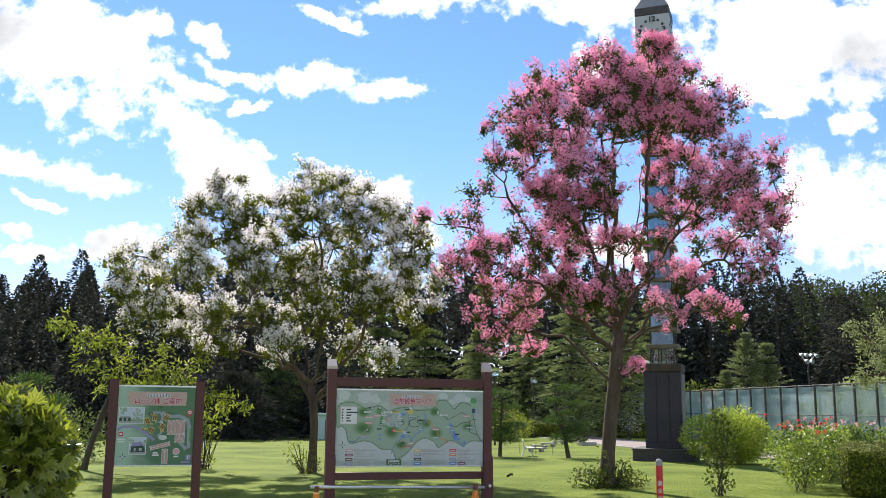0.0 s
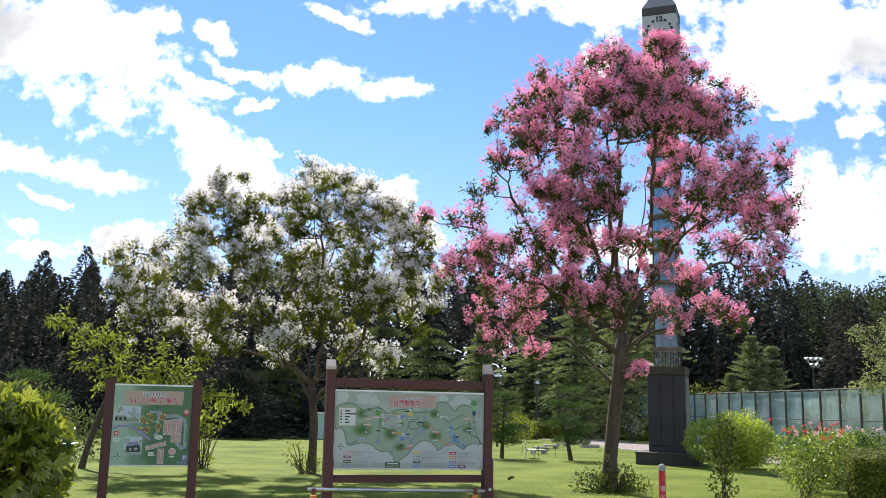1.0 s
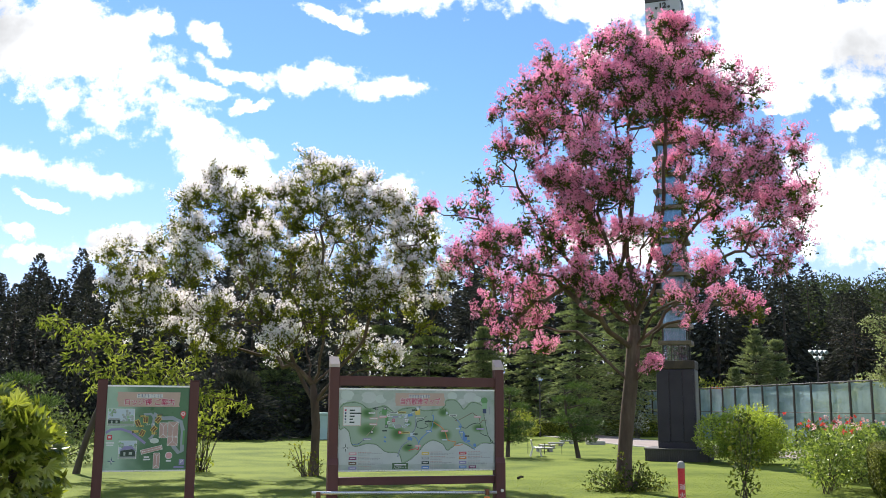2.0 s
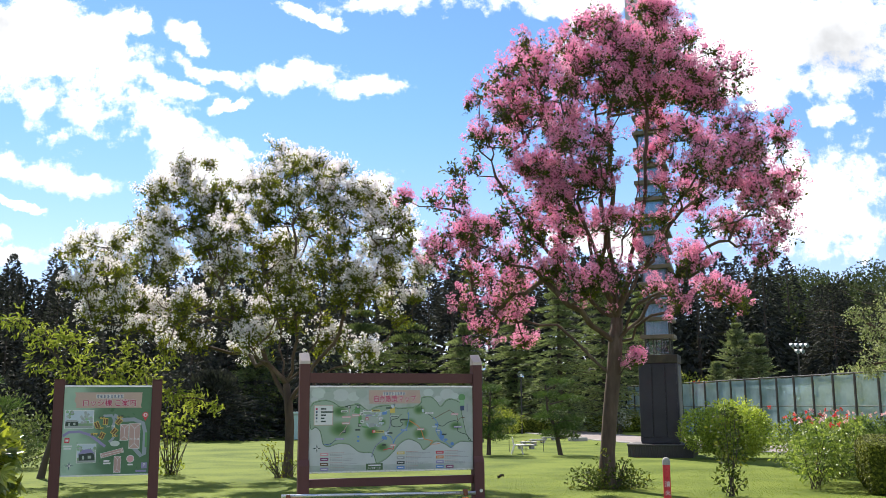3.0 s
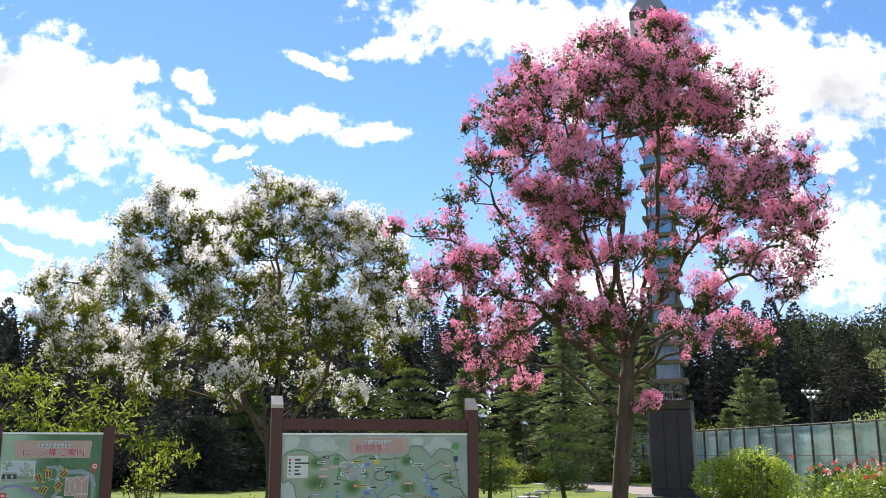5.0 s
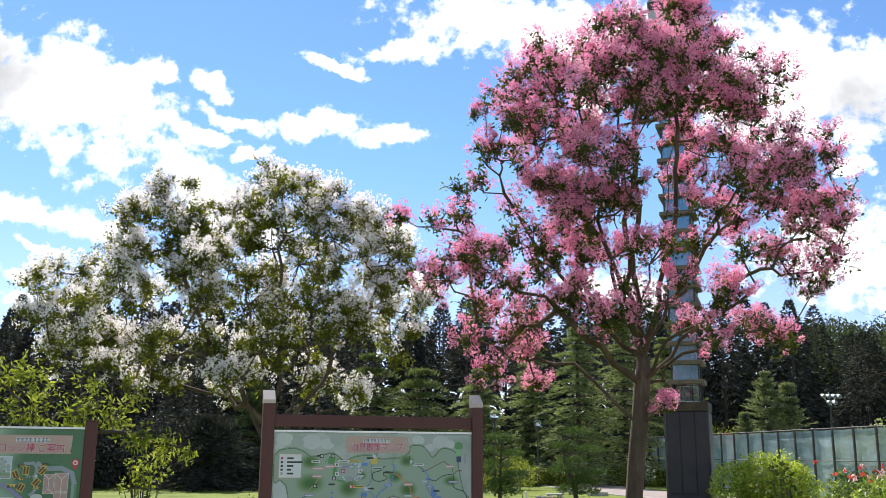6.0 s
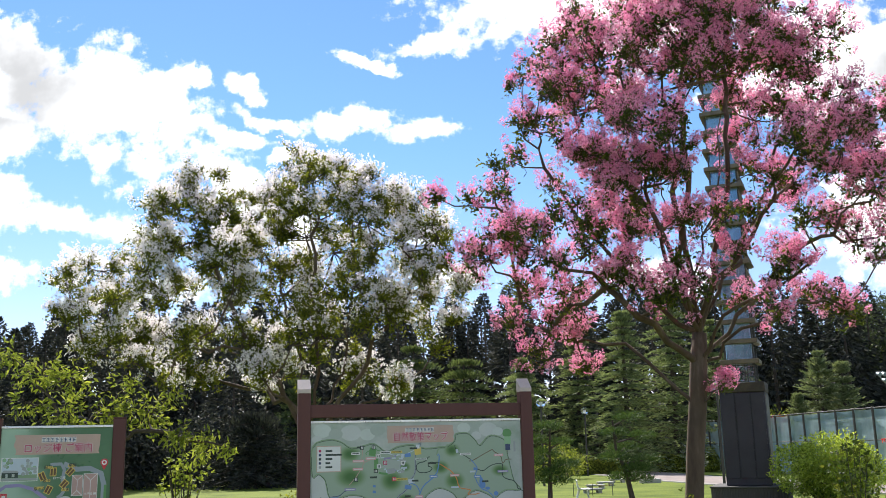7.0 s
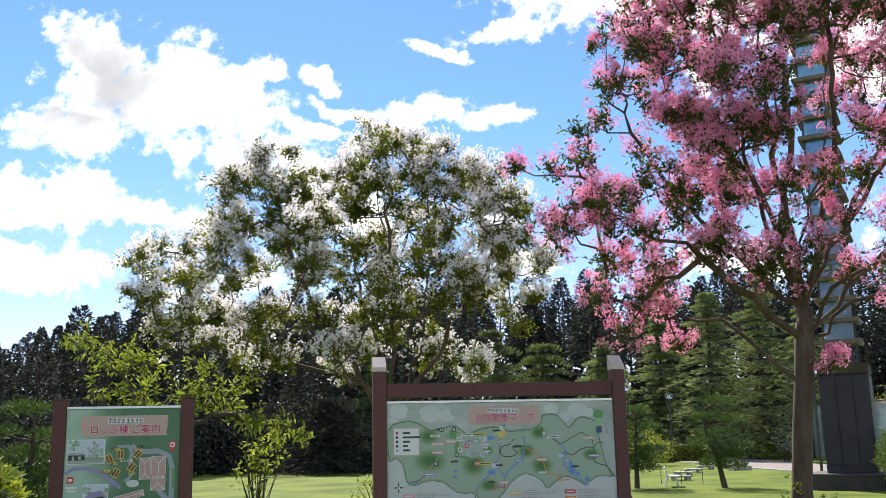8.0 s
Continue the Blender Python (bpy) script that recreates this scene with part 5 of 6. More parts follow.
def map_sign():
    sign = thing("map_sign", (0, 16.5, 0), "large park map board in a brown timber frame", "sign")
    for s in (-1, 1):
        x = s * 1.443
        bm = box(0.155, 0.155, 2.36, 0.006, (x, 0, -0.05))
        part("post", bm, M["post"], sign, "dark brown square post")
        # cap cut on the slant towards the front
        bm = bmesh.new()
        w, d = 0.079, 0.079
        lo = [bm.verts.new((x + a * w, b * d, 2.31)) for a, b in ((-1, -1), (1, -1), (1, 1), (-1, 1))]
        hi = [bm.verts.new((x + a * w, b * d * 0.98, z)) for a, b, z in ((-1, -1, 2.36), (1, -1, 2.36), (1, 1, 2.49), (-1, 1, 2.49))]
        bm.faces.new(lo[::-1]), bm.faces.new(hi)
        for k in range(4):
            bm.faces.new((lo[k], lo[(k + 1) % 4], hi[(k + 1) % 4], hi[k]))
        part("post_cap", bm, M["cap"], sign, "pale slanting cap with sunlight painted in")
        bm = bmesh.new()
        box(0.172, 0.06, 0.78, 0.006, (x, -0.105, -0.05), bm=bm)
        for v in bm.verts:
            if v.co.z > 0.7 and v.co.y > -0.1:
                v.co.z += 0.09
        brace = part("brace", bm, M["post"], sign, "slant-topped brown brace")
        part("bolt", rod((x + s * 0.02, -0.13, 0.27), (x + s * 0.02, -0.15, 0.27), 0.028, sides=10), M["alu"], brace, "round metal bolt head")
    part("top_beam", box(2.73, 0.1, 0.16, 0.006, (0, 0, 2.008)), M["post"], sign, "brown cross beam")
    part("lower_beam", box(2.73, 0.1, 0.13, 0.006, (0, 0, 0.385)), M["post"], sign, "brown cross beam")
    board = part("board", box(2.724, 0.03, 1.31, 0.003, (0, -0.03, 0.628)), M["mapbase"], sign, "printed walking map in pale green")
    part("top_rail", box(2.726, 0.05, 0.03, 0.004, (0, -0.03, 1.938)), M["alu"], sign, "aluminium edge rail")
    part("bottom_rail", box(2.726, 0.05, 0.025, 0.004, (0, -0.03, 0.603)), M["alu"], sign, "aluminium edge rail")
    board["face"] = 0.0465
    W, T = 2.7 / 832, 1.95      # board units across, from the left edge and down from the top

    def at(u, v):
        return ((u - 416) * W, T - 0.012 - v * W * 0.944)

    L = 0.049
    HILLS = [(147, 138, 45, 33), (150, 229, 67, 45), (307, 248, 50, 45), (361, 195, 23, 20), (550, 132, 36, 29), (502, 200, 38, 29), (558, 256, 46, 38), (744, 218, 41, 26), (361, 324, 41, 26)]
    P["land"] = print_land([(*at(u, v), a * W, b * W) for u, v, a, b in [(u, v - 14, a, b) for u, v, a, b in HILLS]])
    coast = wobble([at(*q) for q in ((3, 92), (60, 66), (110, 74), (150, 100), (200, 92), (235, 84), (262, 100), (290, 118), (330, 100), (390, 92), (440, 108), (500, 104), (530, 100), (560, 78), (566, 52), (610, 48), (640, 72), (662, 100), (690, 72), (712, 60), (752, 70), (770, 92), (776, 140), (790, 210), (800, 250), (826, 285), (770, 284), (740, 298), (715, 316), (690, 300), (640, 282), (600, 306), (572, 324), (550, 292), (496, 268), (450, 290), (436, 306), (400, 350), (345, 388), (330, 386), (312, 338), (250, 332), (220, 312), (190, 290), (140, 286), (90, 300), (66, 288), (56, 240), (45, 215), (24, 200), (3, 208))], 3, 0.0012, 3)
    for x, y, r, col in ((40, 30, 26, "pale"), (150, 40, 30, "paper"), (215, 48, 22, "pale"), (92, 44, 20, "mist"), (255, 30, 22, "mist"), (600, 28, 20, "pale"), (700, 36, 28, "paper"), (650, 60, 16, "paper"), (740, 44, 16, "pale"), (20, 64, 14, "paper")):
        gloss_decal(board, [("print_shape", disc(*at(x, y), r * W, L, sx=1.35), col)])
    gloss_decal(board, [("print_shape", flat([at(*q) for q in ((3, 209), (24, 201), (45, 216), (56, 241), (66, 289), (90, 301), (140, 287), (190, 291), (220, 313), (250, 333), (312, 339), (330, 387), (345, 389), (400, 351), (450, 291), (496, 269), (550, 293), (572, 325), (640, 283), (715, 317), (770, 285), (828, 286), (828, 398), (3, 398))], L), "paper"),
                        ("print_shape", flat(coast, L + 0.004), "land"), ("print_trail", ribbon(coast + coast[:1], 5 * W, L + 0.005), "edge"), ("print_trail", ribbon([(a + 2 * W, b - 3.2 * W) for a, b in coast], 1.6 * W, L + 0.006), "dark")])
    for pts, col, wd in (([(422, 97), (403, 122), (401, 204), (379, 237), (374, 264), (327, 305), (314, 349)], "road", 7),
                         ([(422, 97), (403, 122), (401, 204), (379, 237), (374, 264), (327, 305), (314, 349)], "dark", 1.2),
                         ([(528, 94), (525, 108), (497, 112), (490, 138)], "edge", 4),
                         ([(490, 138), (495, 169), (482, 217), (436, 256), (419, 289)], "blue", 4.5),
                         ([(460, 143), (441, 160), (410, 171), (412, 201), (449, 205), (468, 190), (453, 179), (460, 165), (502, 168)], "dark", 3.2),
                         ([(502, 177), (537, 197), (564, 229), (576, 267), (597, 276), (621, 281), (610, 298), (657, 283)], "orange", 3.6),
                         ([(627, 164), (639, 159), (708, 122), (722, 128), (747, 145), (756, 176), (768, 162), (785, 160)], "brown", 2.8),
                         ([(564, 99), (573, 127), (598, 140), (627, 157)], "dark", 2.8),
                         ([(655, 199), (675, 205), (708, 184), (754, 180), (756, 232), (802, 251), (814, 279), (824, 284)], "dark", 3.2),
                         ([(627, 164), (650, 192), (641, 227), (663, 273), (693, 290), (725, 317)], "blue", 3.6),
                         ([(256, 143), (205, 158), (191, 184), (169, 218), (148, 244)], "roof", 2.6),
                         ([(194, 99), (193, 141), (184, 151)], "roof", 2.2),
                         ([(70, 290), (105, 287), (122, 274), (145, 265)], "navy", 2.6),
                         ([(71, 290), (95, 294), (105, 287)], "blue", 2.6),
                         ([(366, 325), (400, 316), (417, 322), (413, 301)], "red", 3.6),
                         ([(378, 249), (404, 256), (417, 287)], "blue", 3.6),
                         ([(288, 118), (340, 136), (378, 124), (425, 101)], "sky", 2.6),
                         ([(211, 128), (237, 107), (288, 125), (314, 117)], "green", 3.0)):
        gloss_decal(board, [("print_trail", ribbon([at(*q) for q in wobble(pts, 4, 0.5, 7)[:-4]], wd * W, L + 0.010), col)])
    rng = np.random.default_rng(4)
    patches = [(270 + rng.uniform(0, 90), 130 + rng.uniform(0, 72), rng.uniform(5, 15), rng.uniform(3, 9), ("purple", "sky", "grey", "mist", "sky")[rng.integers(5)]) for _ in range(70)]
    patches += [(u, v, w, h, c) for u, v, w, h, c in ((234, 118, 26, 30, "green"), (248, 168, 16, 44, "green"), (282, 206, 50, 8, "green"), (312, 170, 60, 34, "mist"), (306, 196, 30, 20, "grey"), (240, 254, 11, 8, "blue"), (240, 276, 12, 9, "blue"), (372, 262, 26, 15, "blue"), (385, 238, 24, 16, "sky"), (372, 134, 24, 14, "blue"), (412, 118, 26, 28, "yellow"), (570, 122, 10, 14, "sky"), (642, 196, 14, 10, "blue"))]
    for u, v, w, h, col in patches:
        gloss_decal(board, [("print_patch", rect(*at(u, v), w * W, h * W, L + 0.012, rng.uniform(-12, 12)), col)])
    for u, v, a, b in ((665, 252, 8, 22), (672, 262, 10, 14), (690, 276, 10, 6), (724, 298, 9, 9)):
        gloss_decal(board, [("print_pond", disc(*at(u, v), b * W, L + 0.013, sx=a / b), "blue")])
    for u, v, col in ((193, 100, "dark"), (238, 100, "dark"), (257, 136, "white"), (258, 176, "white"), (246, 194, "dark"), (170, 226, "dark"), (352, 164, "white"), (318, 228, "red"), (283, 162, "crimson"), (412, 100, "sky")):
        gloss_decal(board, [("print_mark", rect(*at(u, v), 15 * W, 15 * W, L + 0.014), col), ("print_mark", rect(*at(u - 2.5, v), 3 * W, 9 * W, L + 0.016), "dark" if col == "white" else "white"), ("print_mark", rect(*at(u + 3, v), 3 * W, 9 * W, L + 0.016), "dark" if col == "white" else "white")])
    for u, v, col, w in [(184, 99, 'dark', 22), (169, 123, 'white', 34), (179, 153, 'pink', 44), (227, 144, 'pink', 40), (177, 185, 'pink', 40), (147, 264, 'purple', 42), (237, 219, 'dark', 26), (284, 121, 'white', 44), (329, 120, 'yellow', 42), (348, 229, 'yellow', 44), (395, 107, 'dark', 30), (468, 169, 'dark', 34), (473, 222, 'blue', 32), (558, 220, 'pink', 38), (415, 301, 'pink', 30), (603, 135, 'white', 44), (739, 142, 'pink', 38), (755, 209, 'purple', 44), (650, 227, 'blue', 28), (681, 248, 'dark', 26), (425, 151, 'pale', 46), (558, 268, 'sky', 30), (370, 298, 'dark', 22), (400, 237, 'dark', 26), (357, 184, 'sky', 24), (631, 207, 'sky', 22)]:
        gloss_decal(board, [("print_caption", rect(*at(u, v), w * W, (7 if col in ("dark", "sky") else 9) * W, L + 0.014), col)])
        if col not in ("dark", "sky"):
            gloss_decal(board, [("print_bar", rect(*at(u, v), (w - 8) * W, 3 * W, L + 0.016), "dark" if col in ("white", "pale", "yellow") else "white")])
    # title plate, legend, gate plate
    gloss_decal(board, [("title_plate", flat(plate(at(292, 0)[0], at(557, 0)[0], at(0, 84)[1], at(0, 14)[1], 8), L + 0.016), "wood"),
                                                ("legend", rect(*at(66, 142), 94 * W, 98 * W, L + 0.016), "wood"), ("legend", rect(*at(66, 142), 88 * W, 92 * W, L + 0.018), "white"),
                        ("gate_plate", rect(*at(322, 408), 84 * W, 31 * W, L + 0.016), "board_green"), ("print_bar", rect(*at(322, 401), 62 * W, 6 * W, L + 0.018), "white")])
    for k in range(5):
        gloss_decal(board, [("legend_mark", rect(*at(32, 110 + 16 * k), 9 * W, 9 * W, L + 0.020), ("crimson", "navy", "dark", "navy", "grey")[k]), ("legend_bar", rect(*at(66 + (0, 18, 0, -4, 0)[k], 110 + 16 * k), (26, 62, 26, 18, 26)[k] * W, 7 * W, L + 0.020), "dark")])
    for k in range(8):
        glyph_bars(board, *at(370 + 14.5 * k, 32), 13 * W, 16 * W, L, k)
    title_words("自然散策マップ", 0.118, *at(424, 62), L + 0.004, board, 0.86)
    words("入口ゲート", 0.046, *at(322, 416), L + 0.0055, P["white"], board, "white lettering", bold=0.0)
    # compass
    cx, cz = at(36, 310)
    for k in range(8):
        a, r = k * math.pi / 4, (22 if k % 2 == 0 else 13) * W
        gloss_decal(board, [("compass_point", flat([(cx + r * math.cos(a), cz + r * math.sin(a)), (cx + 4 * W * math.cos(a + 1.57), cz + 4 * W * math.sin(a + 1.57)), (cx, cz), (cx + 4 * W * math.cos(a - 1.57), cz + 4 * W * math.sin(a - 1.57))], L + 0.014 + 0.0005 * k), "dark" if k % 2 == 0 else "white")])
    # keys of the trails at the foot
    for x0, cols in ((57, ("pink", "wine", "brown", "purple")), (439, ("yellow", "grey", "dark", "blue")), (642, ("red", "orange", "purple", "blue"))):
        for k, col in enumerate(cols):
            u, v = x0 + 16, 341 + 25 * k
            gloss_decal(board, [("key_mark", rect(*at(u, v), 40 * W, 14 * W, L + 0.014), col), ("key_mark", rect(*at(u, v), 28 * W, 4 * W, L + 0.016), "white")])
            if x0 == 642 and k == 3:
                gloss_decal(board, [("key_mark", rect(*at(u + 52, v), 40 * W, 14 * W, L + 0.014), "wine"), ("key_mark", rect(*at(u + 52, v), 28 * W, 4 * W, L + 0.016), "white")])
                continue
            for r, (ln, tone) in enumerate(((rng.uniform(60, 85), "roof"), (rng.uniform(110, 140), "grey"), (rng.uniform(50, 120), "grey"))):
                n = int(ln / 9)
                for q in range(n):      # a line of small writing, as short bars
                    gloss_decal(board, [("key_line", rect(*at(u + 27 + q * 9 + 3.5, v - 7 + 7 * r), rng.uniform(5, 8) * W, 3.2 * W, L + 0.014), tone)])
    # plain coloured patches at the upper corner
    gloss_decal(board, [("badge_patch", disc(*at(777, 52), 17 * W, L + 0.014, sx=1.1), "green"), ("badge_patch", rect(*at(778, 82), 26 * W, 30 * W, L + 0.016), "hill2"), ("badge_patch", rect(*at(778, 110), 20 * W, 24 * W, L + 0.018), "navy"), ("print_bar", rect(*at(806, 108), 8 * W, 40 * W, L + 0.018), "grey")])
    return sign


# pale post tops, brightened in colour to carry the sun on the slant
M["cap"] = surface("pale_sunlit_cap", (0.42, 0.335, 0.30), (0.54, 0.44, 0.395), 3, 0.45, 40, 0.05)
map_sign()


def lodge_sign():
    sign = thing("lodge_sign", (-4.393, 17.05, -0.04), "lodge guide board between two brown posts", "sign", rz=1.5)
    for x in (-0.715, 0.715):
        part("post", box(0.15, 0.13, 2.15, 0.008, (x, 0, -0.05)), M["post"], sign, "dark brown square post")
        part("post_cap", box(0.158, 0.138, 0.012, 0.003, (x, 0, 2.1)), M["post"], sign)
    board = part("board", box(1.278, 0.03, 1.32, 0.003, (0, -0.02, 0.67)), M["lodgebase"], sign, "printed lodge plan in green")
    part("top_rail", box(1.28, 0.06, 0.03, 0.004, (0, -0.02, 1.99)), M["alu"], sign, "aluminium edge rail")
    part("bottom_rail", box(1.28, 0.05, 0.025, 0.004, (0, -0.02, 0.648)), M["alu"], sign, "aluminium edge rail")
    board["face"] = 0.0365
    W = 1.27 / 420

    def at(u, v):
        return ((u - 210) * W, 1.985 - v * W * 1.02)

    L = 0.038
    gloss_decal(board, [("title_plate", flat(plate(at(52, 0)[0], at(372, 0)[0], at(0, 100)[1], at(0, 24)[1], 9), L + 0.002), "wood"),
                        ("print_trail", ribbon([at(*q) for q in ((4, 236), (30, 218), (80, 216), (130, 232), (170, 262), (206, 290))], 13 * W, L + 0.004), "purple"),
                        ("print_trail", ribbon([at(*q) for q in ((190, 140), (230, 138), (244, 160), (238, 200), (250, 236), (236, 258), (222, 268))], 13 * W, L + 0.004), "road"),
                        ("print_trail", ribbon([at(*q) for q in ((240, 138), (290, 160), (340, 158), (384, 178), (396, 220), (396, 330), (380, 338), (346, 300))], 20 * W, L + 0.004), "road"),
                        ("print_shape", disc(*at(252, 276), 14 * W, L + 0.006, sx=1.7), "pale"),
                        ("lawn_strip", rect(*at(402, 260), 10 * W, 76 * W, L + 0.006), "green"),
                        ("pin", disc(*at(394, 136), 15 * W, L + 0.008), "red"), ("pin", flat([at(382, 144), at(406, 144), at(394, 166)], L + 0.009), "red"), ("pin", disc(*at(394, 136), 10 * W, L + 0.011), "white"), ("pin", disc(*at(394, 136), 5 * W, L + 0.013), "red"),
                        ("parking_mark", rect(*at(398, 386), 28 * W, 30 * W, L + 0.006), "purple"), ("print_bar", rect(*at(384, 412), 52 * W, 10 * W, L + 0.006), "purple"),
                        ("fountain", disc(*at(330, 352), 19 * W, L + 0.006), "white"), ("fountain", disc(*at(330, 352), 16 * W, L + 0.008), "pink"), ("print_bar", rect(*at(330, 380), 26 * W, 8 * W, L + 0.006), "white"),
                        ("station_mark", rect(*at(24, 258), 24 * W, 24 * W, L + 0.006), "red"), ("station_mark", rect(*at(24, 258), 14 * W, 10 * W, L + 0.008), "white"), ("print_bar", rect(*at(28, 286), 42 * W, 8 * W, L + 0.006), "white"), ("print_bar", rect(*at(28, 298), 36 * W, 7 * W, L + 0.006), "white"), ("print_bar", rect(*at(216, 360), 28 * W, 8 * W, L + 0.006), "white"), ("print_bar", rect(*at(218, 372), 36 * W, 8 * W, L + 0.006), "white")])
    rng = np.random.default_rng(6)
    for u, v, w, h in ((76, 156, 138, 92), (118, 322, 92, 96)):
        gloss_decal(board, [("photo", rect(*at(u, v), w * W, h * W, L + 0.002), "white"), ("photo", rect(*at(u, v), (w - 6) * W, (h - 6) * W, L + 0.004), "sky"), ("photo", rect(*at(u, v + h * 0.34), (w - 6) * W, h * 0.26 * W, L + 0.006), "edge"), ("photo", rect(*at(u, v + h * 0.40), (w - 6) * W, h * 0.10 * W, L + 0.008), "grey")])
        for cx, cy, r, n in ((0.18, -0.12, 0.2, 16), (-0.34, -0.2, 0.2, 14), (0.38, -0.05, 0.16, 12)):
            for _ in range(n):
                a, b = rng.normal(0, r * 0.45), rng.normal(0, r * 0.75)
                gloss_decal(board, [("photo_tree", disc(*at(u + min(max(cx + a, -0.42), 0.42) * w, v + min(max(cy + b, -0.4), 0.3) * h), rng.uniform(4, 8) * W, L + 0.009, 9), ("edge", "mist", "hill2", "grey")[rng.integers(4)])])
    gloss_decal(board, [("photo", rect(*at(42, 176), 60 * W, 22 * W, L + 0.011), "dark"), ("photo", flat([at(9, 168), at(20, 158), at(66, 160), at(76, 168)], L + 0.012), "grey"), ("photo", rect(*at(30, 180), 8 * W, 16 * W, L + 0.013), "mist"), ("photo", rect(*at(54, 178), 10 * W, 12 * W, L + 0.013), "mist"),
                        ("photo", flat([at(82, 326), at(146, 318), at(158, 332), at(158, 356), at(84, 356)], L + 0.011), "dark"), ("photo", flat([at(77, 326), at(100, 304), at(136, 300), at(161, 326), at(140, 318)], L + 0.012), "purple"), ("photo", rect(*at(104, 342), 10 * W, 18 * W, L + 0.013), "mist"), ("photo", rect(*at(134, 340), 16 * W, 14 * W, L + 0.013), "mist")])
    for u, v, w, h, turn in ((295, 222, 42, 82, 0), (345, 240, 54, 128, 0), (240, 322, 112, 24, 14), (268, 378, 34, 82, 0)):
        x, z = at(u, v)
        c = [(a * w / 2 * W, b * h / 2 * W) for a, b in ((-1, -1), (1, -1), (1, 1), (-1, 1))]
        gloss_decal(board, [("roof_plan", rect(x, z, w * W, h * W, L + 0.006, turn), "white"), ("roof_plan", rect(x, z, (w - 3) * W, (h - 3) * W, L + 0.008, turn), "roof")])
        k = math.radians(turn)
        long_ = h > w
        e = (h / 2 - w / 2 if long_ else w / 2 - h / 2) * W
        ends = [(0, e), (0, -e)] if long_ else [(e, 0), (-e, 0)]
        rot = lambda q: (x + q[0] * math.cos(k) - q[1] * math.sin(k), z + q[0] * math.sin(k) + q[1] * math.cos(k))
        gloss_decal(board, [("ridge_line", ribbon([rot(ends[0]), rot(ends[1])], 2 * W, L + 0.010), "white")])
        for q in c:
            near = min(ends, key=lambda o: (o[0] - q[0]) ** 2 + (o[1] - q[1]) ** 2)
            gloss_decal(board, [("ridge_line", ribbon([rot(near), rot(q)], 2 * W, L + 0.010), "white")])
    for u, v, turn in ((162, 184, 25), (202, 168, 0), (266, 168, -40), (246, 216, -40), (188, 236, -25)):
        gloss_decal(board, [("lodge_mark", rect(*at(u, v), 25 * W, 34 * W, L + 0.008, turn), "yellow"), ("lodge_mark", rect(*at(u, v), 20 * W, 28 * W, L + 0.010, turn), "brown"), ("lodge_mark", rect(*at(u, v), 3 * W, 28 * W, L + 0.012, turn), "yellow")])
    for u, v, w in ((186, 150, 26), (180, 200, 26), (270, 146, 26), (152, 228, 36), (250, 238, 28)):
        gloss_decal(board, [("print_bar", rect(*at(u, v), w * W, 11 * W, L + 0.013), "yellow")])
    cx, cz = at(40, 380)
    for k in range(8):
        a, r = k * math.pi / 4, (22 if k % 2 == 0 else 12) * W
        gloss_decal(board, [("compass_point", flat([(cx + r * math.cos(a), cz + r * math.sin(a)), (cx + 4 * W * math.cos(a + 1.57), cz + 4 * W * math.sin(a + 1.57)), (cx, cz), (cx + 4 * W * math.cos(a - 1.57), cz + 4 * W * math.sin(a - 1.57))], L + 0.006 + 0.0005 * k), "navy" if k % 2 == 0 else "white")])
    for k in range(8):
        glyph_bars(board, *at(159 + 16.5 * k, 44), 15 * W, 20 * W, L, k)
    title_words("ロッジ棟 ご案内", 0.116, *at(216, 78), L + 0.004, board, 0.94)
    for text, u, v, col in (("船形", 182, 150, "dark"), ("蔵王", 180, 202, "dark"), ("栗駒", 274, 144, "dark"), ("泉ヶ岳", 156, 232, "dark"), ("大東", 252, 238, "dark"), ("ロッジ棟", 226, 192, "white"), ("ホテル棟", 345, 256, "white"), ("P", 398, 385, "white")):
        words(text, 0.046 if col == "dark" else 0.036 if text != "P" else 0.08, *at(u, v), L + 0.005, P[col], board, "small printed lettering", bold=0.0005)
    return sign


lodge_sign()

build_tower()

# ---- things by the signs ----


def barrier():
    ob = thing("barrier_rail", (-0.26, 16.15, 0), "low grey pipe barrier on orange plastic feet", "barrier")
    part("pipe", rod((-1.55, 0, 0.30), (1.55, 0, 0.26), 0.027, sides=14), M["alu"], ob, "grey metal pipe", smooth=True)
    for x in (-1.45, 1.38):
        bm = rod((x, 0, -0.02), (x, 0, 0.2), 0.075, 0.05, 14)
        foot = part("foot", bm, M["orange"], ob, "orange plastic foot")
        part("clamp", box(0.07, 0.075, 0.1, 0.01, (x, 0, 0.22)), M["darkrust"], foot, "brown clamp")


M["darkrust"] = surface("rusty_clamp", (0.14, 0.04, 0.02), (0.22, 0.08, 0.04), 3, 0.7, 30, 0.1)
barrier()


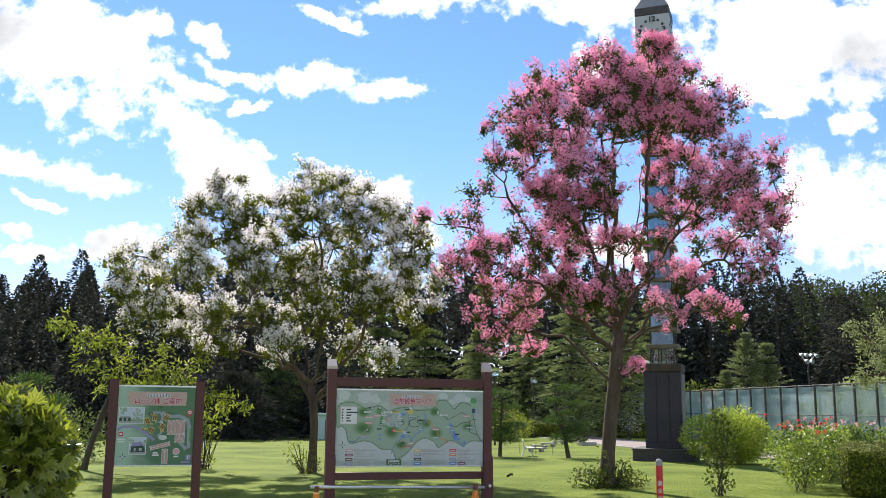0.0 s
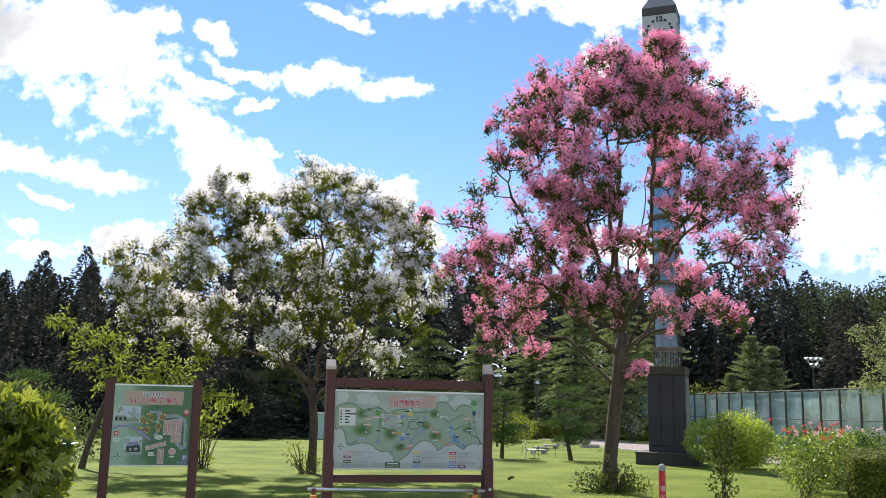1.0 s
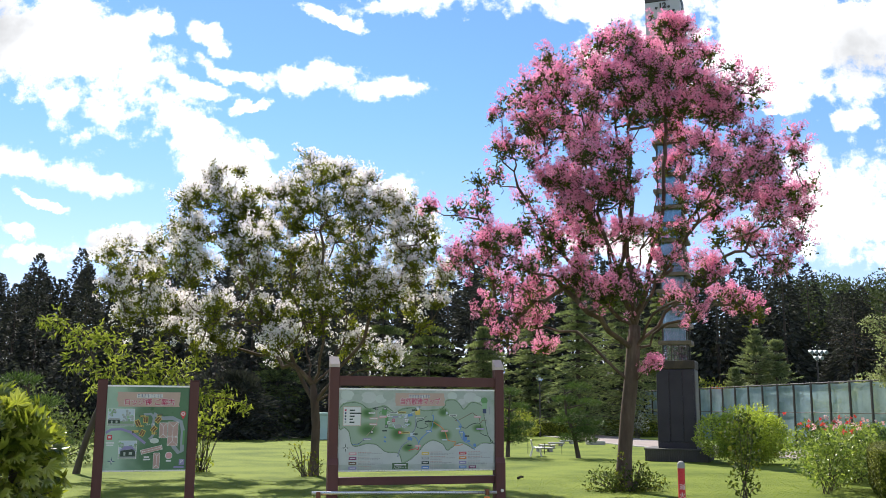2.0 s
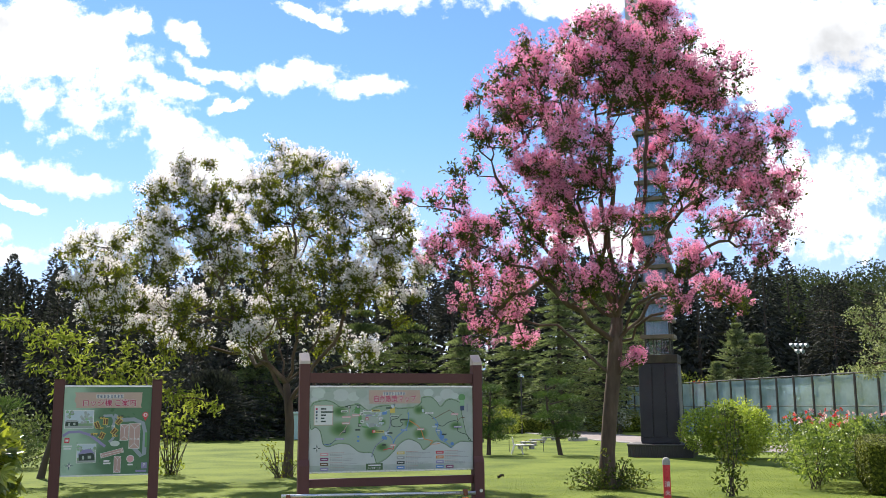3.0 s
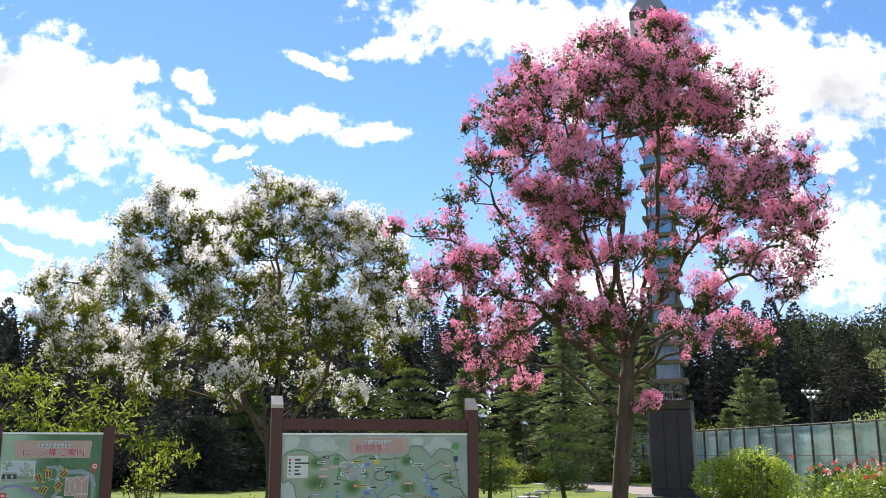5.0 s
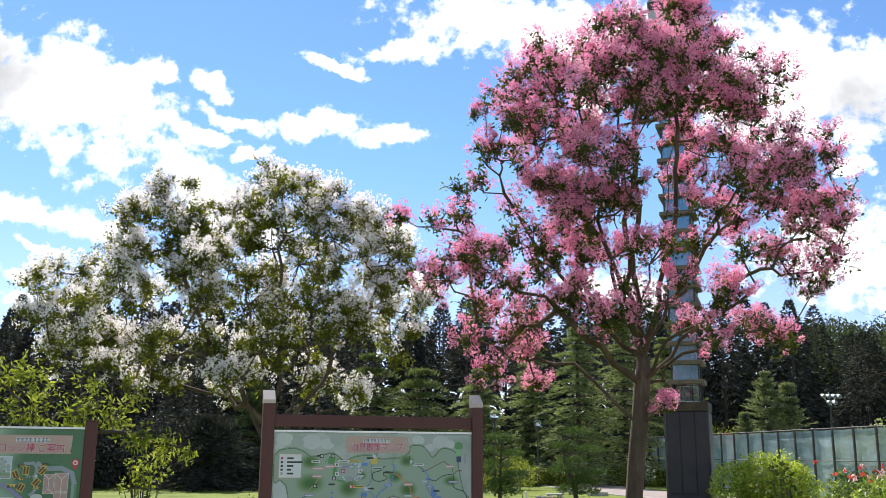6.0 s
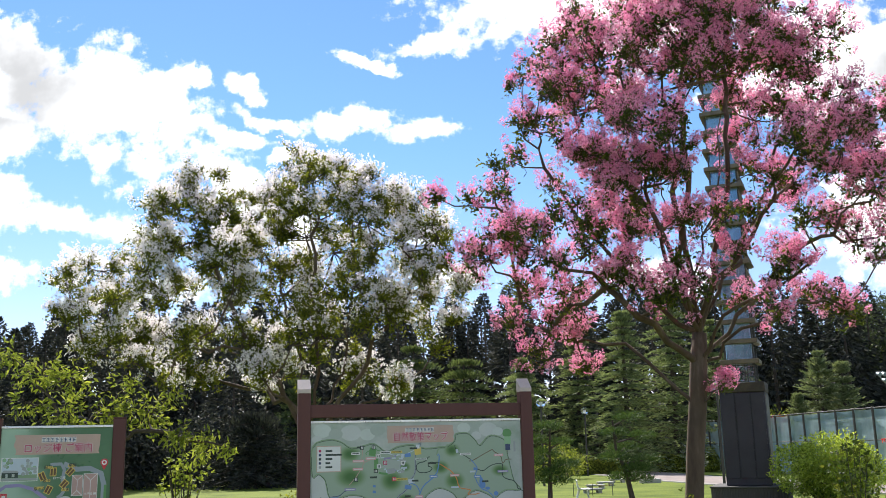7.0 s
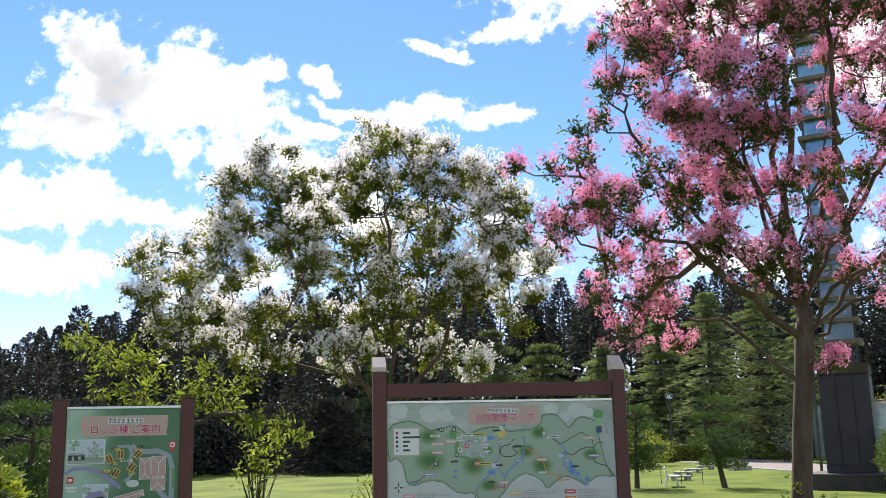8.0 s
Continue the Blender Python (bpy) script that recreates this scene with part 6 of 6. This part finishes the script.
def hydrant_post():
    ob = thing("hydrant_post", (4.68, 16.0, 0), "red hydrant marker post with a white top on the lawn", "marker post")
    part("shaft", rod((0, 0, -0.05), (0, 0, 0.66), 0.062, sides=20), M["redpost"], ob, smooth=False)
    bm = bmesh.new()
    bmesh.ops.create_uvsphere(bm, u_segments=16, v_segments=10, radius=0.066, matrix=Matrix.Translation((0, 0, 0.69)))
    part("top", bm, M["concrete"], ob, "weathered white top", smooth=True)
    part("collar", rod((0, 0, 0.63), (0, 0, 0.69), 0.066, sides=20), M["concrete"], ob)
    for ch, z in (("消", 0.36), ("火", 0.22), ("栓", 0.08)):
        w = words(ch, 0.10, 0, z - 0.055, 0.0, P["white"], ob, "white lettering")
        for v in w.data.vertices:
            v.co.y = -math.sqrt(max(0.0, 0.0645 ** 2 - min(abs(v.co.x), 0.06) ** 2))
        w.matrix_basis = pose(0, 0, 0, 0, 0, -22)


hydrant_post()

# ---- shrubs ----


def shrub(name, at, masses, label, material, count, size, seed, stems=8, slim=0.5, group="", category="shrub", hollow=0.3, stem_r=0.012):
    rng = np.random.default_rng(seed)
    ob = thing(name, (*at, 0), label, category, group)
    pts, ways, segs = [], [], []
    for cx, cy, cz, r, fl in masses:
        n = int(count * r * r)
        d = ball(n, rng)
        bump_ = np.array([1 + 0.22 * noise.noise((q[0] * 2.5 + seed, q[1] * 2.5, q[2] * 2.5)) for q in d])[:, None]
        p = np.array([cx, cy, cz]) + d * r * bump_ * rng.uniform(hollow, 1.0, (n, 1)) ** 0.6 * [1, 1, fl]
        p[:, 2] = np.maximum(p[:, 2], 0.03)
        pts.append(p), ways.append(d * 0.4 + rng.normal(0, 0.7, (n, 3)) + [0, 0, 0.1])
        for k in range(stems):
            q = np.array([cx, cy, cz]) + ball(1, rng)[0] * r * 0.8 * [1, 1, fl]
            q[2] = max(q[2], cz * 0.7)
            segs.append(((cx * 0.3 + rng.normal(0, 0.05), cy * 0.3 + rng.normal(0, 0.05), -0.03), (q * 0.55 + np.array([cx, cy, 0]) * 0.2), stem_r, stem_r * 0.8))
            segs.append((segs[-1][1], q, stem_r * 0.8, stem_r * 0.4))
    tagged(link("stemwork", mesh("stemwork", *tubes(segs, 5)), M["bark_dark"], ob), kind="stuff")
    link("leaves", mesh("leaves", *leaves(np.concatenate(pts), np.concatenate(ways), size, size * slim, rng)), material, ob)
    return ob


shrub("round_bush", (13.2, 26.8), [(0.05, 0, 0.92, 1.1, 0.83), (-0.75, 0.3, 0.85, 0.8, 0.9), (0.6, 0, 0.8, 0.88, 0.85), (0, 0, 0.6, 0.9, 0.7)], "round light green deciduous bush on the lawn", M["leaf_bush"], 4200, 0.09, 80, hollow=0.45)


def fatsia():
    rng = np.random.default_rng(83)
    ob = thing("fatsia_bush", (-7.2, 17.3, 0), "large evergreen bush with glossy hand-shaped leaves", "shrub")
    segs, blades, fs = [], [], []
    k = 0
    n = 1700
    d = ball(n, rng)
    d[:, 2] = np.abs(d[:, 2]) * 1.2 - 0.25
    d = unit(d)
    p = np.array([0, 0, 0.85]) + d * rng.uniform(0.6, 1.0, (n, 1)) * [1.52, 1.35, 1.05]
    low = p[:, 2] < 0.85
    flare = 1 / np.maximum(0.35, np.linalg.norm(d[:, :2], axis=1))[low]
    p[low, :2] *= np.minimum(flare, 1.5)[:, None]
    p[low, 2] = rng.uniform(0.06, 0.85, low.sum())
    for q, o in zip(p, d):
        high = min(1.0, max(0.0, (q[2] - 0.5) / 0.9))
        # fingers reach up and outwards near the top and droop lower down
        ahead = unit(o * [1, 1, 0.3] * (1.0 - 0.45 * high) + np.array([0, 0, -0.55 + 1.35 * high]) + rng.normal(0, 0.28, 3))
        side = unit(np.cross(ahead, rng.normal(0, 0.6, 3) + o + [0, 0, 0.4]))
        up = np.cross(side, ahead)
        size = rng.uniform(0.17, 0.31)
        segs.append(((q[0] * 0.35, q[1] * 0.35, max(0, q[2] - 0.3)), q, 0.006, 0.004))
        verts, faces_ = [q], []
        for f in np.linspace(-1.45, 1.45, 7):
            way = ahead * math.cos(f) + side * math.sin(f)
            edge = side * math.cos(f) - ahead * math.sin(f)
            ln = size * (1.0 - 0.2 * abs(f)) * rng.uniform(0.9, 1.1)
            at = k + len(verts)
            verts += [q + way * ln * 0.55 + edge * ln * 0.19 + up * ln * 0.05, q + way * ln - up * ln * 0.2, q + way * ln * 0.55 - edge * ln * 0.19 + up * ln * 0.05, q + way * ln * 0.5 - up * ln * 0.02]
            faces_ += [[k, at, at + 3], [at, at + 1, at + 3], [at + 1, at + 2, at + 3], [at + 2, k, at + 3]]
        blades += verts
        fs += faces_
        k += len(verts)
    tagged(link("stemwork", mesh("stemwork", *tubes(segs, 5)), M["bark_dark"], ob), kind="stuff")
    link("leaves", mesh("leaves", np.array(blades), fs), M["leaf_glossy"], ob)


fatsia()
# this shrub shares the darkened cedar colour, its shade painted in
shrub("shrub", (-8.0, 30.0), [(0, 0, 1.0, 1.3, 0.9), (1.3, 0.2, 0.7, 0.9, 0.9)], "loose green shrub behind the evergreen bush", M["cedar_mid"], 900, 0.13, 84)
shrub("low_shrub", (-8.2, 37.6), [(0, 0, 0.3, 0.8, 0.5)], "low clump of pine-like shoots on the lawn", M["pine"], 1500, 0.16, 85, slim=0.2)
shrub("sapling", (-3.3, 26.0), [(0, 0, 0.18, 0.38, 0.5), (-0.1, 0, 0.85, 0.45, 0.9), (0.25, 0, 1.15, 0.42, 0.7), (-0.05, 0, 1.4, 0.3, 0.7)], "small leafy sapling with suckers on the lawn", M["leaf_cherry"], 520, 0.12, 86, slim=0.6)
shrub("suckers", (-0.75, 23.95), [(0, 0, 0.25, 0.4, 0.8), (-0.35, 0, 0.5, 0.28, 1.2)], "leafy suckers round the foot of the white-flowered tree", M["leaf_white"], 900, 0.08, 87)
shrub("suckers", (5.0, 18.75), [(0, -0.05, 0.16, 0.5, 0.55), (0.5, 0, 0.14, 0.4, 0.6), (-0.48, 0, 0.18, 0.42, 0.75), (-0.2, -0.05, 0.55, 0.15, 2.2), (0.3, -0.1, 0.4, 0.2, 1.2)], "leafy suckers round the foot of the pink-flowered tree", M["leaf_pink"], 2000, 0.08, 88)
shrub("rose_bush", (6.33, 16.6), [(0, 0, 1.2, 0.36, 0.9), (0.05, 0, 0.75, 0.36, 0.8), (0.0, 0, 0.3, 0.3, 0.9), (0.02, 0, 1.5, 0.16, 1.0)], "slim dark-leaved rose bush standing on the lawn", M["leaf_pink"], 1500, 0.09, 89, stems=3, slim=0.62, hollow=0.2, stem_r=0.008)


def rose_bed():
    rng = np.random.default_rng(90)
    k = 0
    for x, y, h, w, col in ((8.7, 17.3, 1.35, 0.5, None), (9.3, 18.0, 1.3, 0.55, None), (9.95, 18.6, 1.3, 0.6, "red"), (12.1, 22.3, 1.4, 0.7, "red"), (11.7, 20.9, 1.35, 0.6, "red"), (12.6, 22.0, 1.35, 0.7, "rosepink"),
                            (10.9, 20.0, 1.3, 0.6, "rosepink"), (11.3, 19.6, 1.35, 0.65, "rosepink"), (13.8, 22.8, 1.35, 0.7, "rosepink"), (15.0, 23.4, 1.35, 0.7, "rosepink"), (12.4, 20.2, 1.35, 0.65, "red"), (13.6, 20.8, 1.35, 0.65, "rosepink")):
        k += 1
        ob = shrub("rose_bush", (x, y), [(0, 0, h * 0.42, w, 0.95), (rng.uniform(-.2, .2), 0, h * 0.72, w * 0.7, 0.8)], "bushy rose with light green leaves" + ({"red": " and red flowers", "rosepink": " and pale pink flowers"}.get(col, "")), M["leaf_rose"], 1700, 0.1, 90 + k, stems=4, slim=0.5, group="rose bed", stem_r=0.007)
        if col:
            for _ in range(5):
                c = np.array([rng.uniform(-w, w) * 0.9, rng.uniform(-w, w) * 0.9, h * rng.uniform(0.92, 1.12)])
                pos = c + ball(10, rng) * 0.026
                link("flower", mesh("flower", *leaves(pos, ball(10, rng), 0.05, 0.045, rng, 0.25)), M[col], ob)


rose_bed()


def hedge(at, w, d, h, rz, label, seed, count=3000, size=0.055):
    """A clipped block hedge: a leafy skin over a dark woody core."""
    rng = np.random.default_rng(seed)
    ob = thing("hedge", (*at, 0), label, "hedge", rz=rz)
    area = np.array([w * d, w * h, w * h, d * h, d * h])
    pts, ways = [], []
    for k, a in enumerate(area):
        n = int(count * a)
        u, v = rng.random(n) - 0.5, rng.random(n)
        if k == 0:
            p, o = np.stack([u * w, (v - 0.5) * d, np.full(n, h)], 1), [0, 0, 1]
        elif k < 3:
            s = -1 if k == 1 else 1
            p, o = np.stack([u * w, np.full(n, s * d / 2), v * h], 1), [0, s, 0]
        else:
            s = -1 if k == 3 else 1
            p, o = np.stack([np.full(n, s * w / 2), u * d, v * h], 1), [s, 0, 0]
        o = np.array(o, float)
        # rounded shoulders and a slightly uneven trim
        c = np.array([0, 0, h * 0.5])
        half = np.array([w / 2, d / 2, h / 2])
        rel = (p - c) / half
        soft = np.maximum(0, np.sort(np.abs(rel), axis=1)[:, 1] - 0.7)[:, None]
        p = p - (p - c) * soft * 0.28
        p[:, 2] -= 0.10 * h * (p[:, 2] / h) ** 2 * np.clip(0.5 - p[:, 1] / d, 0, 1) ** 1.5
        p = p - o * rng.uniform(-0.015, 0.06, (n, 1))
        pts.append(p), ways.append(np.repeat(o[None, :] * 1.6 + [0, 0, 0.1], n, axis=0))
    link("leaves", mesh("leaves", *petals(np.concatenate(pts), np.concatenate(ways), size, rng)), M["hedge"], ob)
    part("core", box(w * 0.84, d * 0.8, h * 0.76, 0.06, (0, 0, 0), 2), M["bark_dark"], ob, "dark woody inside")
    return ob


hedge((10.7, 16.4), 2.6, 3.4, 1.0, -38, "clipped box hedge with a bright top", 120)
for x, y, w, h in ((23.3, 54.3, 3.4, 1.0), (18.3, 54.6, 2.6, 0.9), (17.6, 66.5, 6.5, 1.1)):
    hedge((x, y), w, 1.3, h, -25, "low clipped hedge beside the path", int(y * 10), 700, 0.11)
shrub("shrub", (13.6, 49.0), [(0, 0, 0.95, 1.0, 0.95), (1.0, 0.2, 0.7, 0.7, 0.9), (-0.9, 0.1, 0.7, 0.7, 0.9)], "loose yellow-green shrub at the lawn's edge", M["leaf_cherry"], 900, 0.13, 131)
shrub("white_flowered_shrub", (21.2, 49.6), [(0, 0, 1.1, 0.62, 1.2), (0.4, 0, 0.8, 0.5, 0.9)], "shrub with pale variegated leaves beside the path", M["leaf_pale"], 500, 0.11, 130)

# ---- path, fence, lamps, far things ----


def build_path():
    line = [(36, 19.5), (27, 22.5), (19.6, 27.6), (17.9, 32.5), (17.9, 38.5), (18.3, 45), (19.2, 52), (19.5, 59), (15, 64)]
    p = [Vector((a, b, 0)) for a, b in wobble(line, 5, 0.0, 1)[:-10]]
    for name, lo, hi, z, mat in (("path", -1.9, 1.9, 0.03, "path"), ("kerb", -2.02, -1.9, 0.04, "concrete"), ("kerb", 1.9, 2.02, 0.04, "concrete")):
        bm = bmesh.new()
        rows = []
        for k, q in enumerate(p):
            d = (p[min(k + 1, len(p) - 1)] - p[max(k - 1, 0)]).normalized()
            n = Vector((-d.y, d.x, 0))
            rows.append([bm.verts.new((*(q + n * o)[:2], h)) for o, h in ((lo, -0.05), (lo, z), (hi, z), (hi, -0.05))])
        for a, b in zip(rows, rows[1:]):
            for s in range(3):
                bm.faces.new((a[s], b[s], b[s + 1], a[s + 1]))
        tagged(part(name, bm, M[mat]), {"path": "pale pinkish paved garden path", "kerb": "low concrete kerb along the path"}[name], name, kind="structure")


build_path()


def build_fence():
    fence = thing("court_fence", (0, 0, 0), "tall dark-framed court fence hung with teal netting", "fence")
    a, b = Vector((21.25, 25.7, 0)), Vector((25.9, 58.5, 0))
    n = int((b - a).length / 1.5)
    top = 2.86
    posts = [a.lerp(b, k / n) for k in range(n + 1)]
    d = (b - a).normalized()
    for q in posts:
        part("post", box(0.075, 0.075, top, 0.006), M["darkmetal"], fence, m=Matrix.Translation(q))
    for z in (0.12, 1.55, top - 0.04):
        part("rail", rod(a + Vector((0, 0, z)), b + Vector((0, 0, z)), 0.026 if z > 2 else 0.018, sides=8), M["darkmetal"], fence)
    for p, q in zip(posts, posts[1:]):
        bm = bmesh.new()
        side = Vector((d.y, -d.x, 0)) * 0.06
        cols = []
        for s in range(5):
            t = s / 4
            sag = 0.03 * math.sin(math.pi * t)
            c = p.lerp(q, t) + side * (0.6 + 0.5 * math.sin(math.pi * t))
            cols.append((bm.verts.new((*c[:2], 0.05)), bm.verts.new((*c[:2], top - 0.08 - sag))))
        for u, v in zip(cols, cols[1:]):
            bm.faces.new((u[0], v[0], v[1], u[1]))
        part("net", bm, M["net"], fence, "teal see-through netting")
    # the far side of the court
    back = thing("court_fence", (0, 0, 0), "far side of the court fence with teal netting", "fence")
    a, b = Vector((25.9, 58.9, 0)), Vector((47, 61.0, 0))
    n = 12
    for k in range(n + 1):
        part("post", box(0.07, 0.07, 3.0, 0.006), M["darkmetal"], back, m=Matrix.Translation(a.lerp(b, k / n)))
    part("rail", rod(a + Vector((0, 0, 2.96)), b + Vector((0, 0, 2.96)), 0.03, sides=8), M["alu"], back)
    bm = bmesh.new()
    bm.faces.new([bm.verts.new(v) for v in ((a.x, a.y + 0.06, 0.05), (b.x, b.y + 0.06, 0.05), (b.x, b.y + 0.06, 2.9), (a.x, a.y + 0.06, 2.9))])
    part("net", bm, M["net"], back, "teal see-through netting")


build_fence()


def globe_lamp(at, h, label):
    ob = thing("park_lamp", (*at, 0), label, "lamp", "park lamps")
    part("pole", rod((0, 0, -0.02), (0, 0, h - 0.36), 0.05, 0.04, 12), M["darkmetal"], ob, "dark lamp pole", smooth=False)
    part("collar", rod((0, 0, h - 0.4), (0, 0, h - 0.32), 0.09, 0.11, 14), M["darkmetal"], ob)
    bm = bmesh.new()
    bmesh.ops.create_uvsphere(bm, u_segments=24, v_segments=14, radius=0.2, matrix=Matrix.Translation((0, 0, h - 0.18)))
    g = part("globe", bm, M["glass"], ob, "clear glass globe", smooth=True)
    part("bulb", rod((0, 0, h - 0.3), (0, 0, h - 0.16), 0.035, 0.05, 10), M["whitepaint"], g)


globe_lamp(spot(19.4, 44.0), 3.55, "park lamp with a clear glass globe on a dark pole")
globe_lamp(spot(21.7, 56.0), 3.6, "far park lamp with a clear glass globe")
globe_lamp(spot(28.6, 40.0), 3.75, "park lamp with a glass globe beside the tower")


def floodlight(at):
    z = float(height(*at))
    ob = thing("floodlight", (*at, z), "court floodlight mast with six white lamp heads", "floodlight")
    part("mast", rod((0, 0, -0.1), (0, 0, 5.5), 0.08, 0.06, 12), M["darkmetal"], ob)
    part("arm", box(1.4, 0.06, 0.06, 0.01, (0, 0, 5.75)), M["alu"], ob)
    part("arm", box(0.6, 0.06, 0.06, 0.01, (0, 0, 5.4)), M["alu"], ob)
    for sx in (-1, 1):
        part("brace", rod((0, 0, 5.1), (sx * 0.55, 0, 5.75), 0.025, sides=8), M["alu"], ob)
    for x, h in ((-0.66, 5.88), (-0.24, 5.88), (0.24, 5.88), (0.66, 5.88), (-0.24, 5.42), (0.24, 5.42)):
        lamp = part("lamp_head", rod((x, 0.05, h), (x, -0.3, h - 0.1), 0.08, 0.165, 16), M["alu"], ob, "pale metal lamp head")
        part("lens", rod((x, -0.301, h - 0.1), (x, -0.32, h - 0.106), 0.15, sides=16), M["mirror"], lamp)


floodlight(spot(37.5, 78))


def shed():
    ob = thing("shed", (3.7, 50.2, 0), "small pale teal shed at the edge of the lawn", "shed", rz=-8)
    part("walls", box(1.35, 1.8, 1.25, 0.02), M["teal"], ob, "pale teal walls")
    part("roof", box(1.5, 2.0, 0.12, 0.02, (0, 0, 1.25)), M["teal"], ob)
    # a dark slab stands in for the shade inside the open doorway
    part("doorway_shade", box(0.5, 0.04, 1.0, 0.01, (0.25, -0.91, 0.02)), M["darkmetal"], ob, "dark slab for the shade of an open doorway")


shed()


def garden_table():
    ob = thing("garden_bench", (8.3, 32.1, 0), "white wooden garden bench seen from its end", "bench", rz=70)
    k = 0.72
    for y in (-0.2, -0.07, 0.07, 0.2):
        part("seat_slat", box(1.2 * k, 0.11 * k, 0.03, 0.006, (0, y * k, 0.4 * k)), M["whitepaint"], ob)
    for z in (0.55, 0.68):
        part("back_slat", box(1.2 * k, 0.03, 0.1 * k, 0.006, (0, 0.28 * k, z * k)), M["whitepaint"], ob)
    for x in (-0.52 * k, 0.52 * k):
        part("leg", rod((x, -0.2 * k, -0.02), (x, -0.12 * k, 0.4 * k), 0.022, sides=8), M["whitepaint"], ob)
        part("leg", rod((x, 0.34 * k, -0.02), (x, 0.2 * k, 0.4 * k), 0.022, sides=8), M["whitepaint"], ob)
        part("arm", rod((x, 0.22 * k, 0.4 * k), (x, 0.3 * k, 0.78 * k), 0.022, sides=8), M["whitepaint"], ob)


garden_table()


def slabs():
    for k, (x, y) in enumerate(((9.9, 35.4), (11.15, 38.2), (12.55, 40.6), (14.2, 43.2))):
        ob = thing("stone_bench", (x, y, 0), "low flat concrete bench on the lawn", "bench", "benches by the path", rz=-10)
        part("seat", box(0.66, 0.42, 0.06, 0.012, (0, 0, 0.1)), M["concrete"], ob)
        for s in (-0.22, 0.22):
            part("foot", box(0.14, 0.4, 0.11, 0.01, (s, 0, -0.01)), M["concrete"], ob)
    ob = thing("stone_block", (15.0, 41.7, 0), "flat natural stone by the path", "stone")
    part("stone", box(0.8, 0.5, 0.2, 0.06, (0, 0, -0.02), 2), M["concrete"], ob)


slabs()


def string_line():
    ob = thing("string_barrier", (9.1, 33.4, 0), "yellow string between thin stakes on the lawn", "barrier")
    tops = [(-0.55, 0.25, 0.42), (0.0, 0.0, 0.4), (0.6, -0.2, 0.36)]
    for x, y, z in tops:
        part("stake", rod((x, y, -0.05), (x, y, z), 0.012, 0.01, 7), M["darkmetal"], ob)
    for p, q in zip(tops, tops[1:]):
        mid = tuple((a + b) / 2 - (0.06 if k == 2 else 0) for k, (a, b) in enumerate(zip(p, q)))
        part("string", rod(p, mid, 0.006, sides=5, bm=rod(mid, q, 0.006, sides=5)), P["yellow"], ob, "yellow string")


string_line()


def fallen_leaf():
    ob = thing("fallen_leaf", (3.97, 22.2, 0.012), "curled dark fallen leaf on the grass", "leaf", rz=20)
    bm = bmesh.new()
    rows = [[bm.verts.new((x, y * (1 - (x / 0.11) ** 2), 0.05 * abs(y) / 0.045 + 0.02 * math.sin(30 * x))) for y in (-0.045, 0.0, 0.045)] for x in np.linspace(-0.1, 0.1, 9)]
    for a, b in zip(rows, rows[1:]):
        for k in range(2):
            bm.faces.new((a[k], b[k], b[k + 1], a[k + 1]))
    part("blade", bm, M["bark_dark"], ob, smooth=True)


fallen_leaf()
